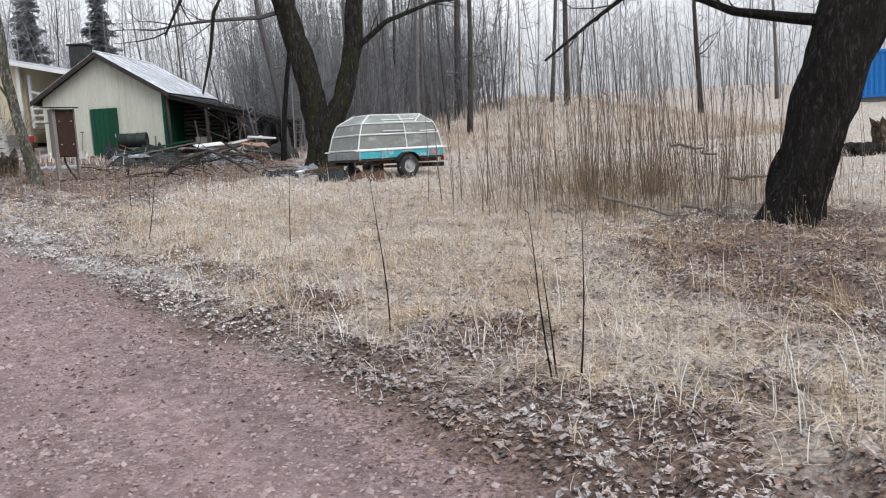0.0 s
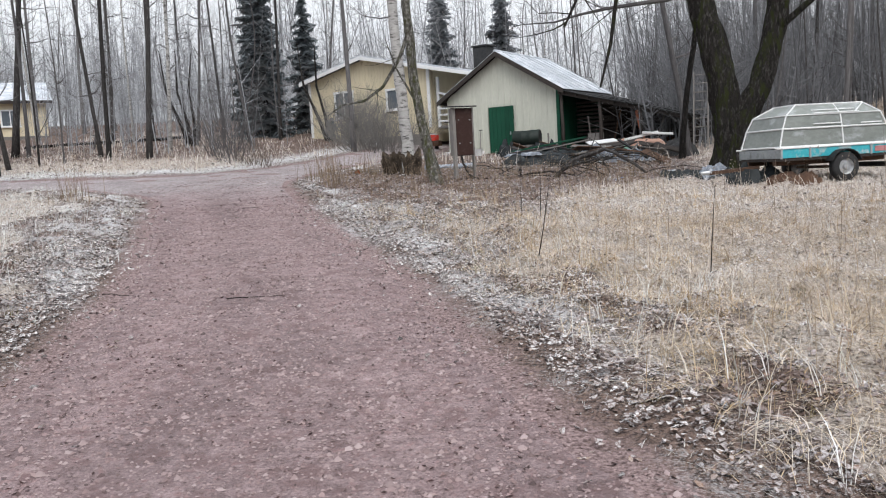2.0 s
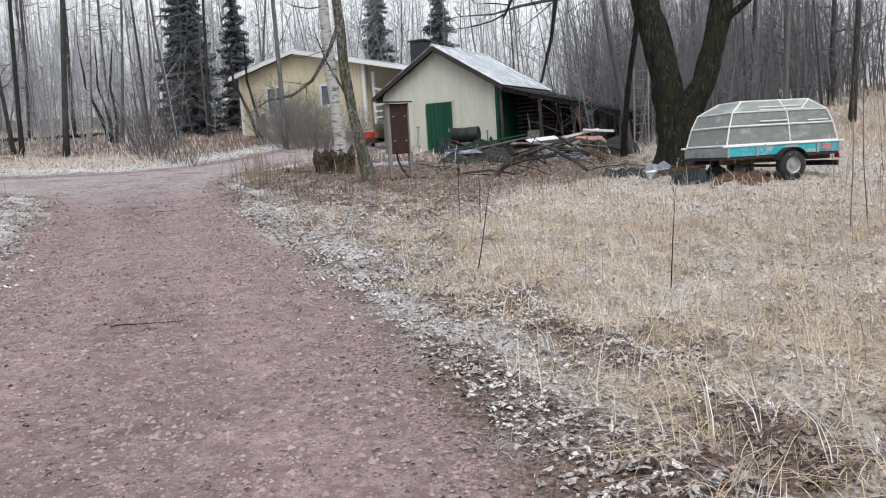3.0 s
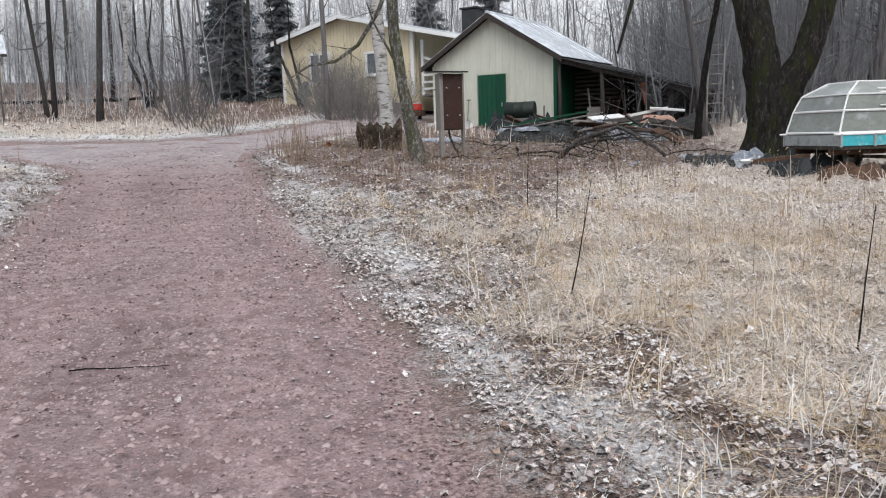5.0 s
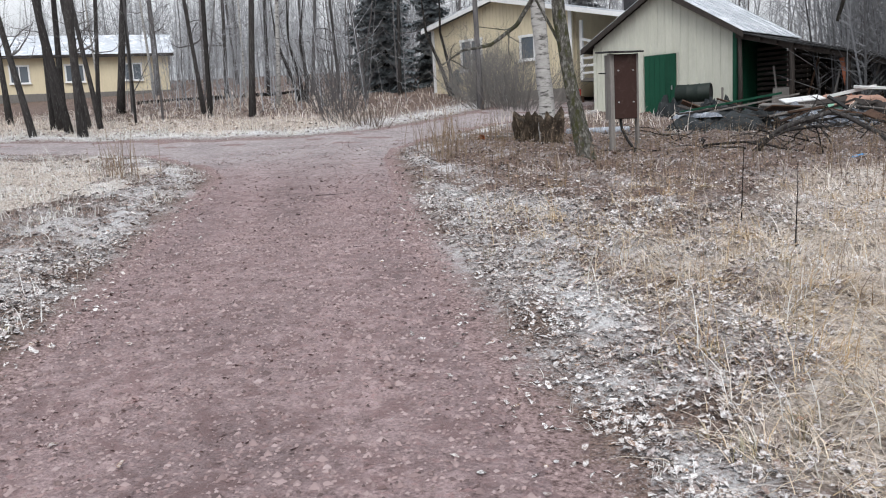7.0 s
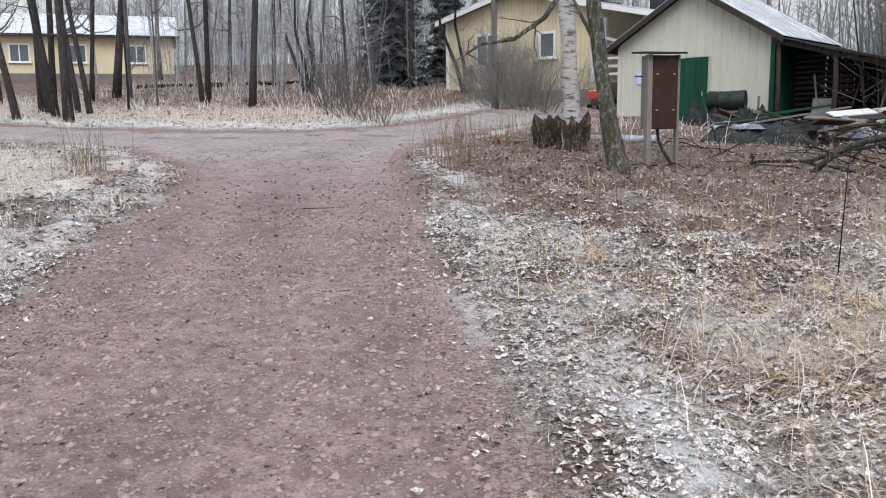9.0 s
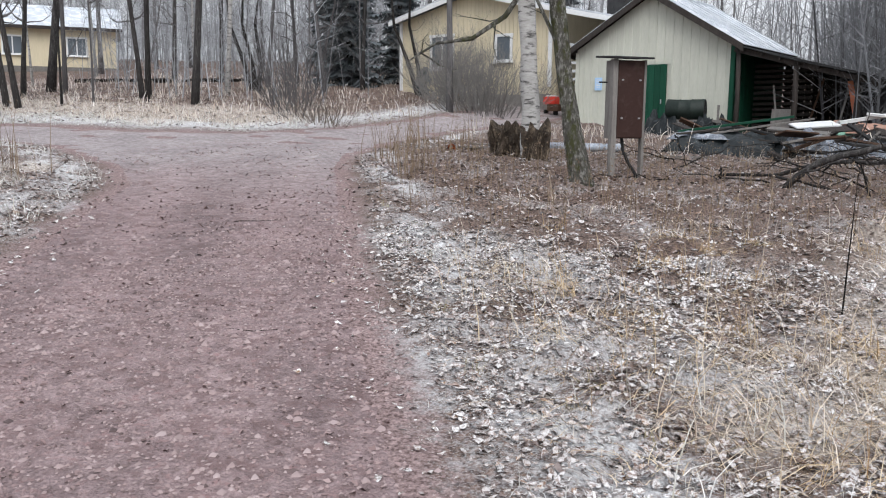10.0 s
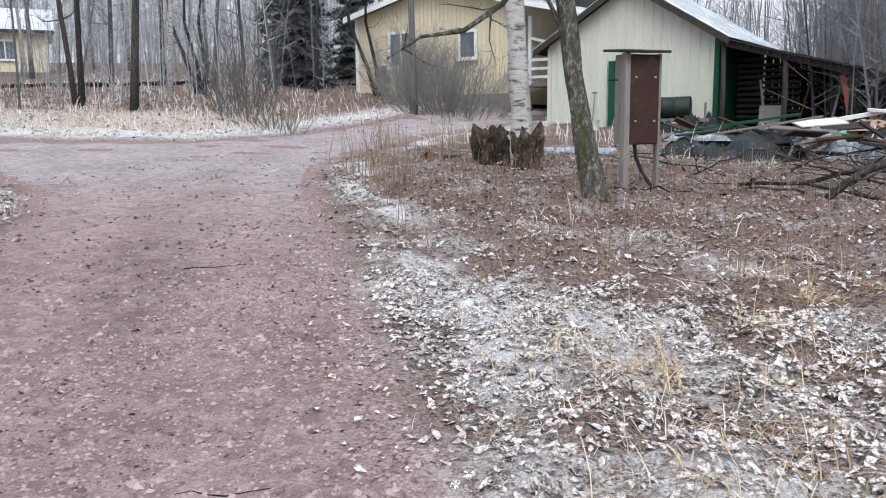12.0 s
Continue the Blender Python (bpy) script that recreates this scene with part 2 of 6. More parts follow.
class Geo:
    """Collects vertices and faces for one mesh."""

    def __init__(self):
        self.v, self.f, self.n = [], [], 0

    def add(self, v, f):
        self.f += [tuple(i + self.n for i in q) for q in f]
        self.v += [tuple(p) for p in v]
        self.n += len(v)
        return self

    def box(self, c, s, m=None, bevel=0.0):
        """A box about c with sides s, chamfered; m turns it about its own centre."""
        hx, hy, hz = (a / 2 for a in s)
        b = min(bevel, hx * 0.9, hy * 0.9, hz * 0.9)
        if b <= 0:
            v = [(x * hx, y * hy, z * hz) for x in (-1, 1) for y in (-1, 1) for z in (-1, 1)]
            f = [(0, 1, 3, 2), (4, 6, 7, 5), (0, 4, 5, 1), (2, 3, 7, 6), (0, 2, 6, 4), (1, 5, 7, 3)]
        else:
            v, idx = [], {}
            for x in (-1, 1):
                for y in (-1, 1):
                    for z in (-1, 1):
                        for ax in range(3):
                            p = [x * (hx - b), y * (hy - b), z * (hz - b)]
                            p[ax] = (x, y, z)[ax] * (hx, hy, hz)[ax]
                            idx[x, y, z, ax] = len(v)
                            v.append(tuple(p))
            f = []
            for ax in range(3):
                o = [i for i in range(3) if i != ax]
                for sgn in (-1, 1):
                    ring = []
                    for a1, a2 in ((-1, -1), (1, -1), (1, 1), (-1, 1)):
                        k = [0, 0, 0]
                        k[ax], k[o[0]], k[o[1]] = sgn, a1, a2
                        ring.append(idx[k[0], k[1], k[2], ax])
                    f.append(tuple(ring if (sgn > 0) != (ax == 1) else ring[::-1]))
                for a1 in (-1, 1):
                    for a2 in (-1, 1):
                        e = []
                        for sgn, which in ((-1, 0), (1, 0), (1, 1), (-1, 1)):
                            k = [0, 0, 0]
                            k[ax], k[o[0]], k[o[1]] = sgn, a1, a2
                            e.append(idx[k[0], k[1], k[2], o[which]])
                        f.append(tuple(e))
            for x in (-1, 1):
                for y in (-1, 1):
                    for z in (-1, 1):
                        f.append(tuple(idx[x, y, z, ax] for ax in range(3)))
        mm = (Matrix.Translation(c) @ m) if m is not None else Matrix.Translation(c)
        return self.add([mm @ Vector(p) for p in v], f)

    def beam(self, a, b, w, h=None, bevel=0.004):
        """A squared timber from a to b."""
        a, b = Vector(a), Vector(b)
        m = (b - a).to_track_quat("Z", "Y").to_matrix().to_4x4()
        return self.box((a + b) / 2, (w, h or w, (b - a).length), m, bevel)

    def tube(self, pts, radii, sides=8, closed=True, lumps=0.0):
        pts = [Vector(p) for p in pts]
        v, f = [], []
        ref = Vector((0.31, 0.17, 0.9)) if abs((pts[-1] - pts[0]).normalized().z) < 0.8 else Vector((1, 0.2, 0.1))
        for i, p in enumerate(pts):
            d = (pts[min(i + 1, len(pts) - 1)] - pts[max(i - 1, 0)]).normalized()
            x = d.cross(ref).normalized()
            y = d.cross(x)
            for s in range(sides):
                a = 2 * math.pi * s / sides
                r = radii[i] * (1 + lumps * noise.noise((p.x * 1.7 + 3 * math.cos(a), p.y * 1.7 + 3 * math.sin(a), p.z * 1.3)) + (0.45 * lumps * noise.noise((7 * math.cos(a), 7 * math.sin(a), p.z * 3.1)) if sides > 11 else 0))
                v.append(p + x * (r * math.cos(a)) + y * (r * math.sin(a)))
        for i in range(len(pts) - 1):
            for s in range(sides):
                t = (s + 1) % sides
                f.append((i * sides + s, i * sides + t, (i + 1) * sides + t, (i + 1) * sides + s))
        if closed:
            f += [tuple(range(sides))[::-1], tuple(range((len(pts) - 1) * sides, len(pts) * sides))]
        return self.add(v, f)

    def prism(self, ring, h):
        """A flat ring of points pulled along the vector h."""
        k = len(ring)
        v = [Vector(p) for p in ring] + [Vector(p) + Vector(h) for p in ring]
        return self.add(v, [tuple(range(k))[::-1], tuple(range(k, 2 * k))] + [(i, (i + 1) % k, k + (i + 1) % k, k + i) for i in range(k)])


def mesh_of(name, geo, material, smooth=False):
    me = bpy.data.meshes.new(name)
    me.from_pydata([tuple(p) for p in geo.v], [], geo.f)
    me.materials.append(material)
    me.update()
    if smooth:
        me.polygons.foreach_set("use_smooth", [True] * len(me.polygons))
    return me


def part(name, geo, material, parent=None, label="", smooth=False):
    """One mesh object, under a thing or part where one is given."""
    ob = new(name, mesh_of(name, geo, material, smooth))
    ob.parent = parent
    return tagged(ob, label)


def thing(name, m, label, category, group="", kind=""):
    ob = new(name)
    ob.empty_display_size = 0.1
    ob.matrix_world = m
    return tagged(ob, label, category, group, kind)


def bulk(name, v, f, material):
    """One large mesh from arrays: v (n, 3), f (m, 3 or 4)."""
    me = bpy.data.meshes.new(name)
    me.vertices.add(len(v))
    me.vertices.foreach_set("co", np.asarray(v, np.float32).ravel())
    k = f.shape[1]
    me.loops.add(f.size)
    me.loops.foreach_set("vertex_index", np.asarray(f, np.int32).ravel())
    me.polygons.add(len(f))
    me.polygons.foreach_set("loop_start", np.arange(0, f.size, k, dtype=np.int32))
    me.polygons.foreach_set("loop_total", np.full(len(f), k, np.int32))
    me.materials.append(material)
    me.update(calc_edges=True)
    return new(name, me)


rng = np.random.default_rng(7)


# ---- the hazy wood far off, painted as a glowing ring ----


def build_backdrop():
    """A glowing ring beyond the trees, mist painted in, paler upwards until it meets the sky."""
    m = bpy.data.materials.new("painted_mist_glow")
    m.use_nodes = True
    n, k = m.node_tree.nodes, m.node_tree.links
    n.clear()
    tc, sep, ramp = n.new("ShaderNodeTexCoord"), n.new("ShaderNodeSeparateXYZ"), n.new("ShaderNodeMapRange")
    k.new(tc.outputs["Object"], sep.inputs[0])
    mp, tx = n.new("ShaderNodeMapping"), n.new("ShaderNodeTexNoise")
    mp.inputs["Scale"].default_value = (1, 1, 0.06)
    k.new(tc.outputs["Object"], mp.inputs["Vector"])
    k.new(mp.outputs["Vector"], tx.inputs["Vector"])
    tx.inputs["Scale"].default_value, tx.inputs["Detail"].default_value = 0.9, 5
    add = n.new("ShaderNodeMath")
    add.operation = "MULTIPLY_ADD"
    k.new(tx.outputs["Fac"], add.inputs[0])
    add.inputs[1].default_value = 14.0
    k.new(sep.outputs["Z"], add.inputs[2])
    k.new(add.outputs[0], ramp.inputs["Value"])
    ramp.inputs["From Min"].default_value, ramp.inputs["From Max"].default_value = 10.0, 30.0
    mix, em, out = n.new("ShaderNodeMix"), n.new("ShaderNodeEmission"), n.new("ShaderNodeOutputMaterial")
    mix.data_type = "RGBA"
    # Mist tones painted as emission: grey below, near sky white above.
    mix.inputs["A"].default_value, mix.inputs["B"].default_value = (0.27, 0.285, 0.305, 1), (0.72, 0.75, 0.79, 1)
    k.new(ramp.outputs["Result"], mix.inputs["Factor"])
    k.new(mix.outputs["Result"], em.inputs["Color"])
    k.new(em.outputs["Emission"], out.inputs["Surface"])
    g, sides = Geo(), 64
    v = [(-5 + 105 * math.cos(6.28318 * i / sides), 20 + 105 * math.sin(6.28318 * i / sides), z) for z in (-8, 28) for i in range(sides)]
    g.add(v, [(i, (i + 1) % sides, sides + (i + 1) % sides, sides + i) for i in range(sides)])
    tagged(part("backdrop", g, m), "glowing backdrop painted as misty grey far woodland", "backdrop", kind="structure")


build_backdrop()


# ---- limbs ----


def wander(p, d, length, n, curl, r):
    """Points of a limb that starts at p along d."""
    pts, d = [Vector(p)], Vector(d).normalized()
    for i in range(n):
        d = (d + Vector((r.gauss(0, curl), r.gauss(0, curl), r.gauss(0, curl) + 0.05))).normalized()
        pts.append(pts[-1] + d * (length / n))
    return pts


def limbs(g, pts, radius, r, depth, count, spread=0.9, reach=0.5):
    """Adds side shoots to a limb, thinner at each level."""
    total = sum((b - a).length for a, b in zip(pts, pts[1:]))
    for i in range(count):
        k = r.uniform(0.15, 1.0) * (len(pts) - 1)
        j = min(int(k), len(pts) - 2)
        p = pts[j].lerp(pts[j + 1], k - j)
        d = (pts[j + 1] - pts[j]).normalized() + Vector((r.gauss(0, spread), r.gauss(0, spread), r.gauss(0.1, spread * 0.7)))
        ln, rr = total * reach * r.uniform(0.5, 1.1), radius * r.uniform(0.35, 0.6)
        q = wander(p, d, ln, 4, 0.22, r)
        g.tube(q, [rr * (1 - 0.2 * s) for s in range(5)], 4 if depth > 1 else 3, False)
        if depth > 1:
            limbs(g, q, rr * 0.7, r, depth - 1, max(2, count // 2), spread, reach)

# ---- the lie of the land ----


def soft(v, w):
    return w * np.logaddexp(0, np.asarray(v, float) / w)


def height(x, y):
    """The ground: it climbs gently away from the road's foot and more beyond the junction."""
    x, y = np.asarray(x, float), np.asarray(y, float)
    xe = 4.0 - soft(4.0 - np.maximum(x, -70), 1.2)
    ye = 75 - soft(75 - np.maximum(y, -30), 4.0)
    start = 22 + 13 * np.exp(-(((x + 6.5) / 7) ** 2))
    bank = 1.1 * np.exp(-(((x - 10.5) / 4.5) ** 2 + ((y - 36) / 6) ** 2))
    return bank - 0.04 - 0.034 * xe + 0.0495 * ye + 0.05 * soft(ye - start, 1.5)


def on_ground(x, y, up=0.0):
    return Vector((x, y, float(height(x, y)) + up))


# edges of the gravel road: up the verge side, round the house drive, the side road, and back
VERGE = [(3.2, -8), (2.2, -2), (1.5, 1.0), (0.82, 3.0), (0.33, 4.0), (-0.12, 4.83), (-0.96, 6.0), (-2.1, 7.9), (-2.9, 9.3), (-3.6, 10.3),
         (-4.9, 12.2), (-6.0, 13.8), (-7.0, 15.4), (-8.1, 17.2), (-9.2, 19.0), (-10.1, 20.4), (-11.0, 22.2), (-11.6, 25), (-11.7, 29), (-10.6, 34), (-10.4, 40)]
FAR = [(-13.2, 40), (-13.6, 34), (-14.0, 30), (-14.6, 27), (-15.6, 24.9), (-18.7, 23.6), (-26, 23.4), (-40, 24)]
NEAR = [(-40, 20.2), (-26, 20.6), (-16.8, 20.3), (-13.3, 18.4), (-11.7, 16.9), (-10.4, 15.0), (-8.5, 12.2), (-6.8, 9.8), (-5.9, 8.4), (-4.6, 5.8), (-3.4, 2.5), (-2.6, -1), (-1.8, -8)]
RING = np.array(VERGE + FAR + NEAR, float)


def road_depth(x, y):
    """Metres inside the road's edge; negative outside."""
    x, y = np.asarray(x, float), np.asarray(y, float)
    best = np.full(x.shape, 1e9)
    inside = np.zeros(x.shape, bool)
    for (ax, ay), (bx, by) in zip(RING, np.roll(RING, -1, 0)):
        t = np.clip(((x - ax) * (bx - ax) + (y - ay) * (by - ay)) / ((bx - ax) ** 2 + (by - ay) ** 2), 0, 1)
        best = np.minimum(best, np.hypot(x - ax - t * (bx - ax), y - ay - t * (by - ay)))
        if ay != by:
            inside ^= ((ay > y) != (by > y)) & (x < (bx - ax) * (y - ay) / (by - ay) + ax)
    return np.where(inside, best, -best)


def waves(x, y, seed, size):
    """A cheap smooth noise from -1 to 1 over arrays."""
    r = np.random.default_rng(seed)
    out = np.zeros(np.shape(x))
    for i in range(7):
        a, p = r.uniform(0, 6.28, 2)
        k = (6.28 / size) * r.uniform(0.6, 2.2)
        out += np.sin(k * (x * math.cos(a) + y * math.sin(a)) + p) / 2.6
    return np.clip(out, -1, 1)


def steps(*runs):
    out = [np.arange(a, b, s) for a, b, s in runs]
    return np.unique(np.round(np.concatenate(out), 4))


def sheet(xs, ys, keep=None):
    """Grid points and quads over xs by ys; keep drops quads by their centres."""
    gx, gy = np.meshgrid(xs, ys)
    w = len(xs)
    i = (np.arange(len(ys) - 1)[:, None] * w + np.arange(w - 1)[None, :]).ravel()
    q = np.stack([i, i + 1, i + w + 1, i + w], 1)
    x, y = gx.ravel(), gy.ravel()
    if keep is not None:
        q = q[keep(x[q].mean(1), y[q].mean(1))]
        used = np.unique(q)
        back = np.zeros(len(x), int)
        back[used] = np.arange(len(used))
        x, y, q = x[used], y[used], back[q]
    return x, y, q


def relief(x, y, d):
    """Hummocks off the road, shallow ruts on it."""
    off = np.clip(-d / 0.5, 0, 1)
    return off * (0.055 * waves(x, y, 3, 1.1) + 0.028 * waves(x, y, 4, 0.45)) + (1 - off) * 0.012 * waves(x, y, 5, 1.6) + 0.03 * np.clip(-d / 0.3, 0, 1)


def ground_material():
    """Dead grass and litter with frost, and gravel where the road runs."""
    m = bpy.data.materials.new("frosty_litter")
    m.use_nodes = True
    n, k = m.node_tree.nodes, m.node_tree.links
    b = n["Principled BSDF"]
    b.inputs["Roughness"].default_value, b.inputs["Specular IOR Level"].default_value = 0.9, 0.2
    tc = n.new("ShaderNodeTexCoord")

    def tex(size, detail=4.0):
        t = n.new("ShaderNodeTexNoise")
        t.inputs["Scale"].default_value, t.inputs["Detail"].default_value, t.inputs["Roughness"].default_value = size, detail, 0.7
        k.new(tc.outputs["Object"], t.inputs["Vector"])
        return t.outputs["Fac"]

    def ramp(src, lo, hi):
        r = n.new("ShaderNodeMapRange")
        k.new(src, r.inputs["Value"])
        r.inputs["From Min"].default_value, r.inputs["From Max"].default_value = lo, hi
        return r.outputs["Result"]

    def mixed(fac, a, c):
        x = n.new("ShaderNodeMix")
        x.data_type = "RGBA"
        k.new(fac, x.inputs["Factor"])
        for sock, val in (("A", a), ("B", c)):
            if isinstance(val, tuple):
                x.inputs[sock].default_value = (*val, 1)
            else:
                k.new(val, x.inputs[sock])
        return x.outputs["Result"]

    def sums(a, c, scale):
        """a times scale, plus c."""
        x = n.new("ShaderNodeMath")
        x.operation = "MULTIPLY_ADD"
        k.new(a, x.inputs[0])
        x.inputs[1].default_value = scale
        k.new(c, x.inputs[2])
        return x.outputs[0]

    def zone(name):
        a = n.new("ShaderNodeAttribute")
        a.attribute_name = name
        return a.outputs["Fac"]

    litter = mixed(ramp(tex(34), 0.36, 0.64), (0.022, 0.014, 0.011), (0.23, 0.16, 0.13))
    grass = mixed(ramp(tex(30), 0.35, 0.65), (0.13, 0.098, 0.077), (0.62, 0.55, 0.48))
    col = mixed(ramp(sums(tex(3), zone("grass"), 0.8), 0.62, 1.0), litter, grass)
    half = n.new("ShaderNodeMath")
    half.operation = "MULTIPLY"
    half.inputs[1].default_value = 0.5
    k.new(tex(55, 5.0), half.inputs[0])
    frost = ramp(sums(zone("frost"), sums(tex(9, 5.0), half.outputs[0], 0.5), 0.32), 0.64, 0.95)
    col = mixed(frost, col, (0.72, 0.73, 0.74))
    spark = ramp(tex(80, 4.0), 0.52, 0.66)
    cut = n.new("ShaderNodeMath")
    cut.operation = "MULTIPLY"
    k.new(zone("frost"), cut.inputs[1])
    k.new(spark, cut.inputs[0])
    col = mixed(cut.outputs[0], col, (0.7, 0.7, 0.705))
    stones = mixed(ramp(tex(40), 0.35, 0.65), (0.085, 0.054, 0.051), (0.4, 0.295, 0.285))
    col = mixed(ramp(sums(tex(6, 6.0), zone("road"), 1.0), 0.66, 1.1), col, stones)
    k.new(col, b.inputs["Base Color"])
    bp = n.new("ShaderNodeBump")
    bp.inputs["Strength"].default_value, bp.inputs["Distance"].default_value = 0.8, 0.03
    k.new(tex(26, 6.0), bp.inputs["Height"])
    k.new(bp.outputs["Normal"], b.inputs["Normal"])
    return m


def frost_at(x, y, d):
    """Frost lies on the verge beside the road and on the bank across the junction."""
    verge = np.exp(-(((d + 0.55) / 0.5) ** 2)) * np.clip(0.7 + 0.5 * waves(x, y, 11, 1.6), 0, 1) * np.clip((y - 4) / 4.5, 0.15, 1)
    bank = np.where((y > 22.5) & (x < -13), np.exp(-(((d + 0.9) / 0.9) ** 2)), 0)
    brown = np.exp(-(((x - 5.5) / 4.0) ** 2 + ((y - 9.0) / 4.5) ** 2)) + np.exp(-(((x - 2.5) / 2.2) ** 2 + ((y - 3.5) / 3.0) ** 2))
    rimy = np.clip((y - 9.0) / 3, 0, 1) * np.clip((17.5 - y) / 2, 0, 1) * np.exp(-np.maximum(-d - 1.5, 0) / 1.0)
    field = np.clip(0.26 + 0.26 * waves(x, y, 12, 2.2) - 0.3 * brown + 0.28 * rimy, 0, 1) * np.where((y > 26.5) & (x < -12), 0.4, 1)
    return np.clip(np.maximum(np.maximum(verge, bank * 1.1), field), 0, 1)


def grass_at(x, y, d):
    """Where dry grass is thick: the field between the road, the shed and the trees."""
    field = np.clip((-d - 0.8 + 0.55 * waves(x, y, 13, 3)) / 1.0, 0, 1)
    shade = np.exp(-(((x - 6) / 3.0) ** 2 + ((y - 9.5) / 3.4) ** 2)) + np.clip((y - 18.0 + 0.25 * x) / 2.5, 0, 1) * np.clip((2.0 - x) / 3, 0, 1) * np.clip((x + 12.5) / 1.5, 0, 1)
    shade = shade + np.clip((-2.0 - x + (y - 14) * 0.1) / 1.6, 0, 1) * np.clip((y - 11) / 2, 0, 1) * (y < 24) * (x > -12)
    shade = shade + np.exp(-(((x - 4.0) / 1.5) ** 2 + ((y - 6.0) / 2.8) ** 2))
    wood = np.clip((y - 27.5) / 3, 0, 1) * np.clip((-9 - x) / 4, 0, 1)
    return np.clip(field - 0.85 * shade - 0.8 * wood, 0, 1)


xs = steps((-700, -80, 60), (-80, -30, 4), (-30, -14, 0.6), (-14, 10, 0.16), (10, 30, 0.8), (30, 90, 5), (90, 701, 60))
ys = steps((-300, -20, 40), (-20, -2, 1.0), (-2, 22, 0.16), (22, 50, 0.7), (50, 100, 5), (100, 900, 60))
gx, gy, gq = sheet(xs, ys)
gd = road_depth(gx, gy)
ground = bulk("ground", np.stack([gx, gy, height(gx, gy) + relief(gx, gy, gd)], 1), gq, ground_material())
ground.data.polygons.foreach_set("use_smooth", [True] * len(gq))
for zname, values in (("road", np.clip(gd / 0.6 + 0.35, 0, 1)), ("frost", frost_at(gx, gy, gd)), ("grass", grass_at(gx, gy, gd))):
    ground.data.attributes.new(zname, "FLOAT", "POINT").data.foreach_set("value", values.astype(np.float32))
tagged(ground, "frosted ground of dead grass and fallen leaves", "ground", kind="structure")

rx, ry, rq = sheet(np.arange(-26, 3.4, 0.14), np.arange(-8, 38, 0.14), lambda x, y: road_depth(x, y) > 0.16 + 0.12 * waves(x, y, 21, 0.8))
rz = height(rx, ry) + relief(rx, ry, road_depth(rx, ry)) - 0.006 + 0.014 * np.clip((road_depth(rx, ry) - 0.12) / 0.3, 0, 1)
road = bulk("road", np.stack([rx, ry, rz], 1), rq, M_GRAVEL)
road.data.polygons.foreach_set("use_smooth", [True] * len(rq))
tagged(road, "damp reddish gravel road with faint wheel tracks", "road", kind="structure")


def damp_gravel():
    """Two wheel tracks packed pale, a damp stain, and greyer gravel on the side road."""
    d = road_depth(rx, ry)
    track = np.exp(-(((d - 0.9) / 0.22) ** 2)) + np.exp(-(((d - 2.3) / 0.25) ** 2))
    stain = np.exp(-(((rx + 8.6 + 0.7 * (ry - 15.0)) / 0.5) ** 2 + ((ry - 15.0) / 1.6) ** 2)) * (0.6 + 0.4 * waves(rx, ry, 51, 0.7)) + 0.35 * np.clip(waves(rx, ry, 52, 2.6), 0, 1)
    worn = np.clip((ry - 15.5) / 6 + np.clip((-rx - 12) / 5, 0, 1), 0, 1)
    tone = np.clip(0.5 + 0.3 * worn + 0.35 * track * (0.6 + 0.4 * waves(rx, ry, 53, 1.2)) - 0.6 * stain, 0, 1)
    road.data.attributes.new("packed", "FLOAT", "POINT").data.foreach_set("value", tone.astype(np.float32))
    n, k = M_GRAVEL.node_tree.nodes, M_GRAVEL.node_tree.links
    b = n["Principled BSDF"]
    was = b.inputs["Base Color"].links[0].from_socket
    a, lim, hs = n.new("ShaderNodeAttribute"), n.new("ShaderNodeMapRange"), n.new("ShaderNodeHueSaturation")
    a.attribute_name = "packed"
    k.new(a.outputs["Fac"], lim.inputs["Value"])
    lim.inputs["To Min"].default_value, lim.inputs["To Max"].default_value = 0.62, 1.3
    road.data.attributes.new("greyed", "FLOAT", "POINT").data.foreach_set("value", worn.astype(np.float32))
    a2, lim2 = n.new("ShaderNodeAttribute"), n.new("ShaderNodeMapRange")
    a2.attribute_name = "greyed"
    k.new(a2.outputs["Fac"], lim2.inputs["Value"])
    lim2.inputs["To Min"].default_value, lim2.inputs["To Max"].default_value = 1.0, 0.45
    k.new(lim2.outputs["Result"], hs.inputs["Saturation"])
    k.new(was, hs.inputs["Color"])
    k.new(lim.outputs["Result"], hs.inputs["Value"])
    k.new(hs.outputs["Color"], b.inputs["Base Color"])


damp_gravel()

# ---- the shed with its lean-to ----
SHED = pose(-7.61, 33.47, 1.72, 0, 0, -15.6)
HALF, DEEP, EAVE, RIDGE = 2.45, 4.2, 2.5, 4.16


def shed_top(u):
    return RIDGE - 0.607 * abs(u) - 0.1


def gable_board(parent, name, u, w, v, base, thick, material):
    """A standing board cut to the roof's slope."""
    l, r = u - w / 2, u + w / 2
    ring = [(l, v, base), (r, v, base), (r, v, shed_top(r)), (l, v, shed_top(l))]
    if l < 0 < r:
        ring.insert(3, (0, v, shed_top(0)))
    return part(name, Geo().prism(ring, (0, thick, 0)), material, parent)


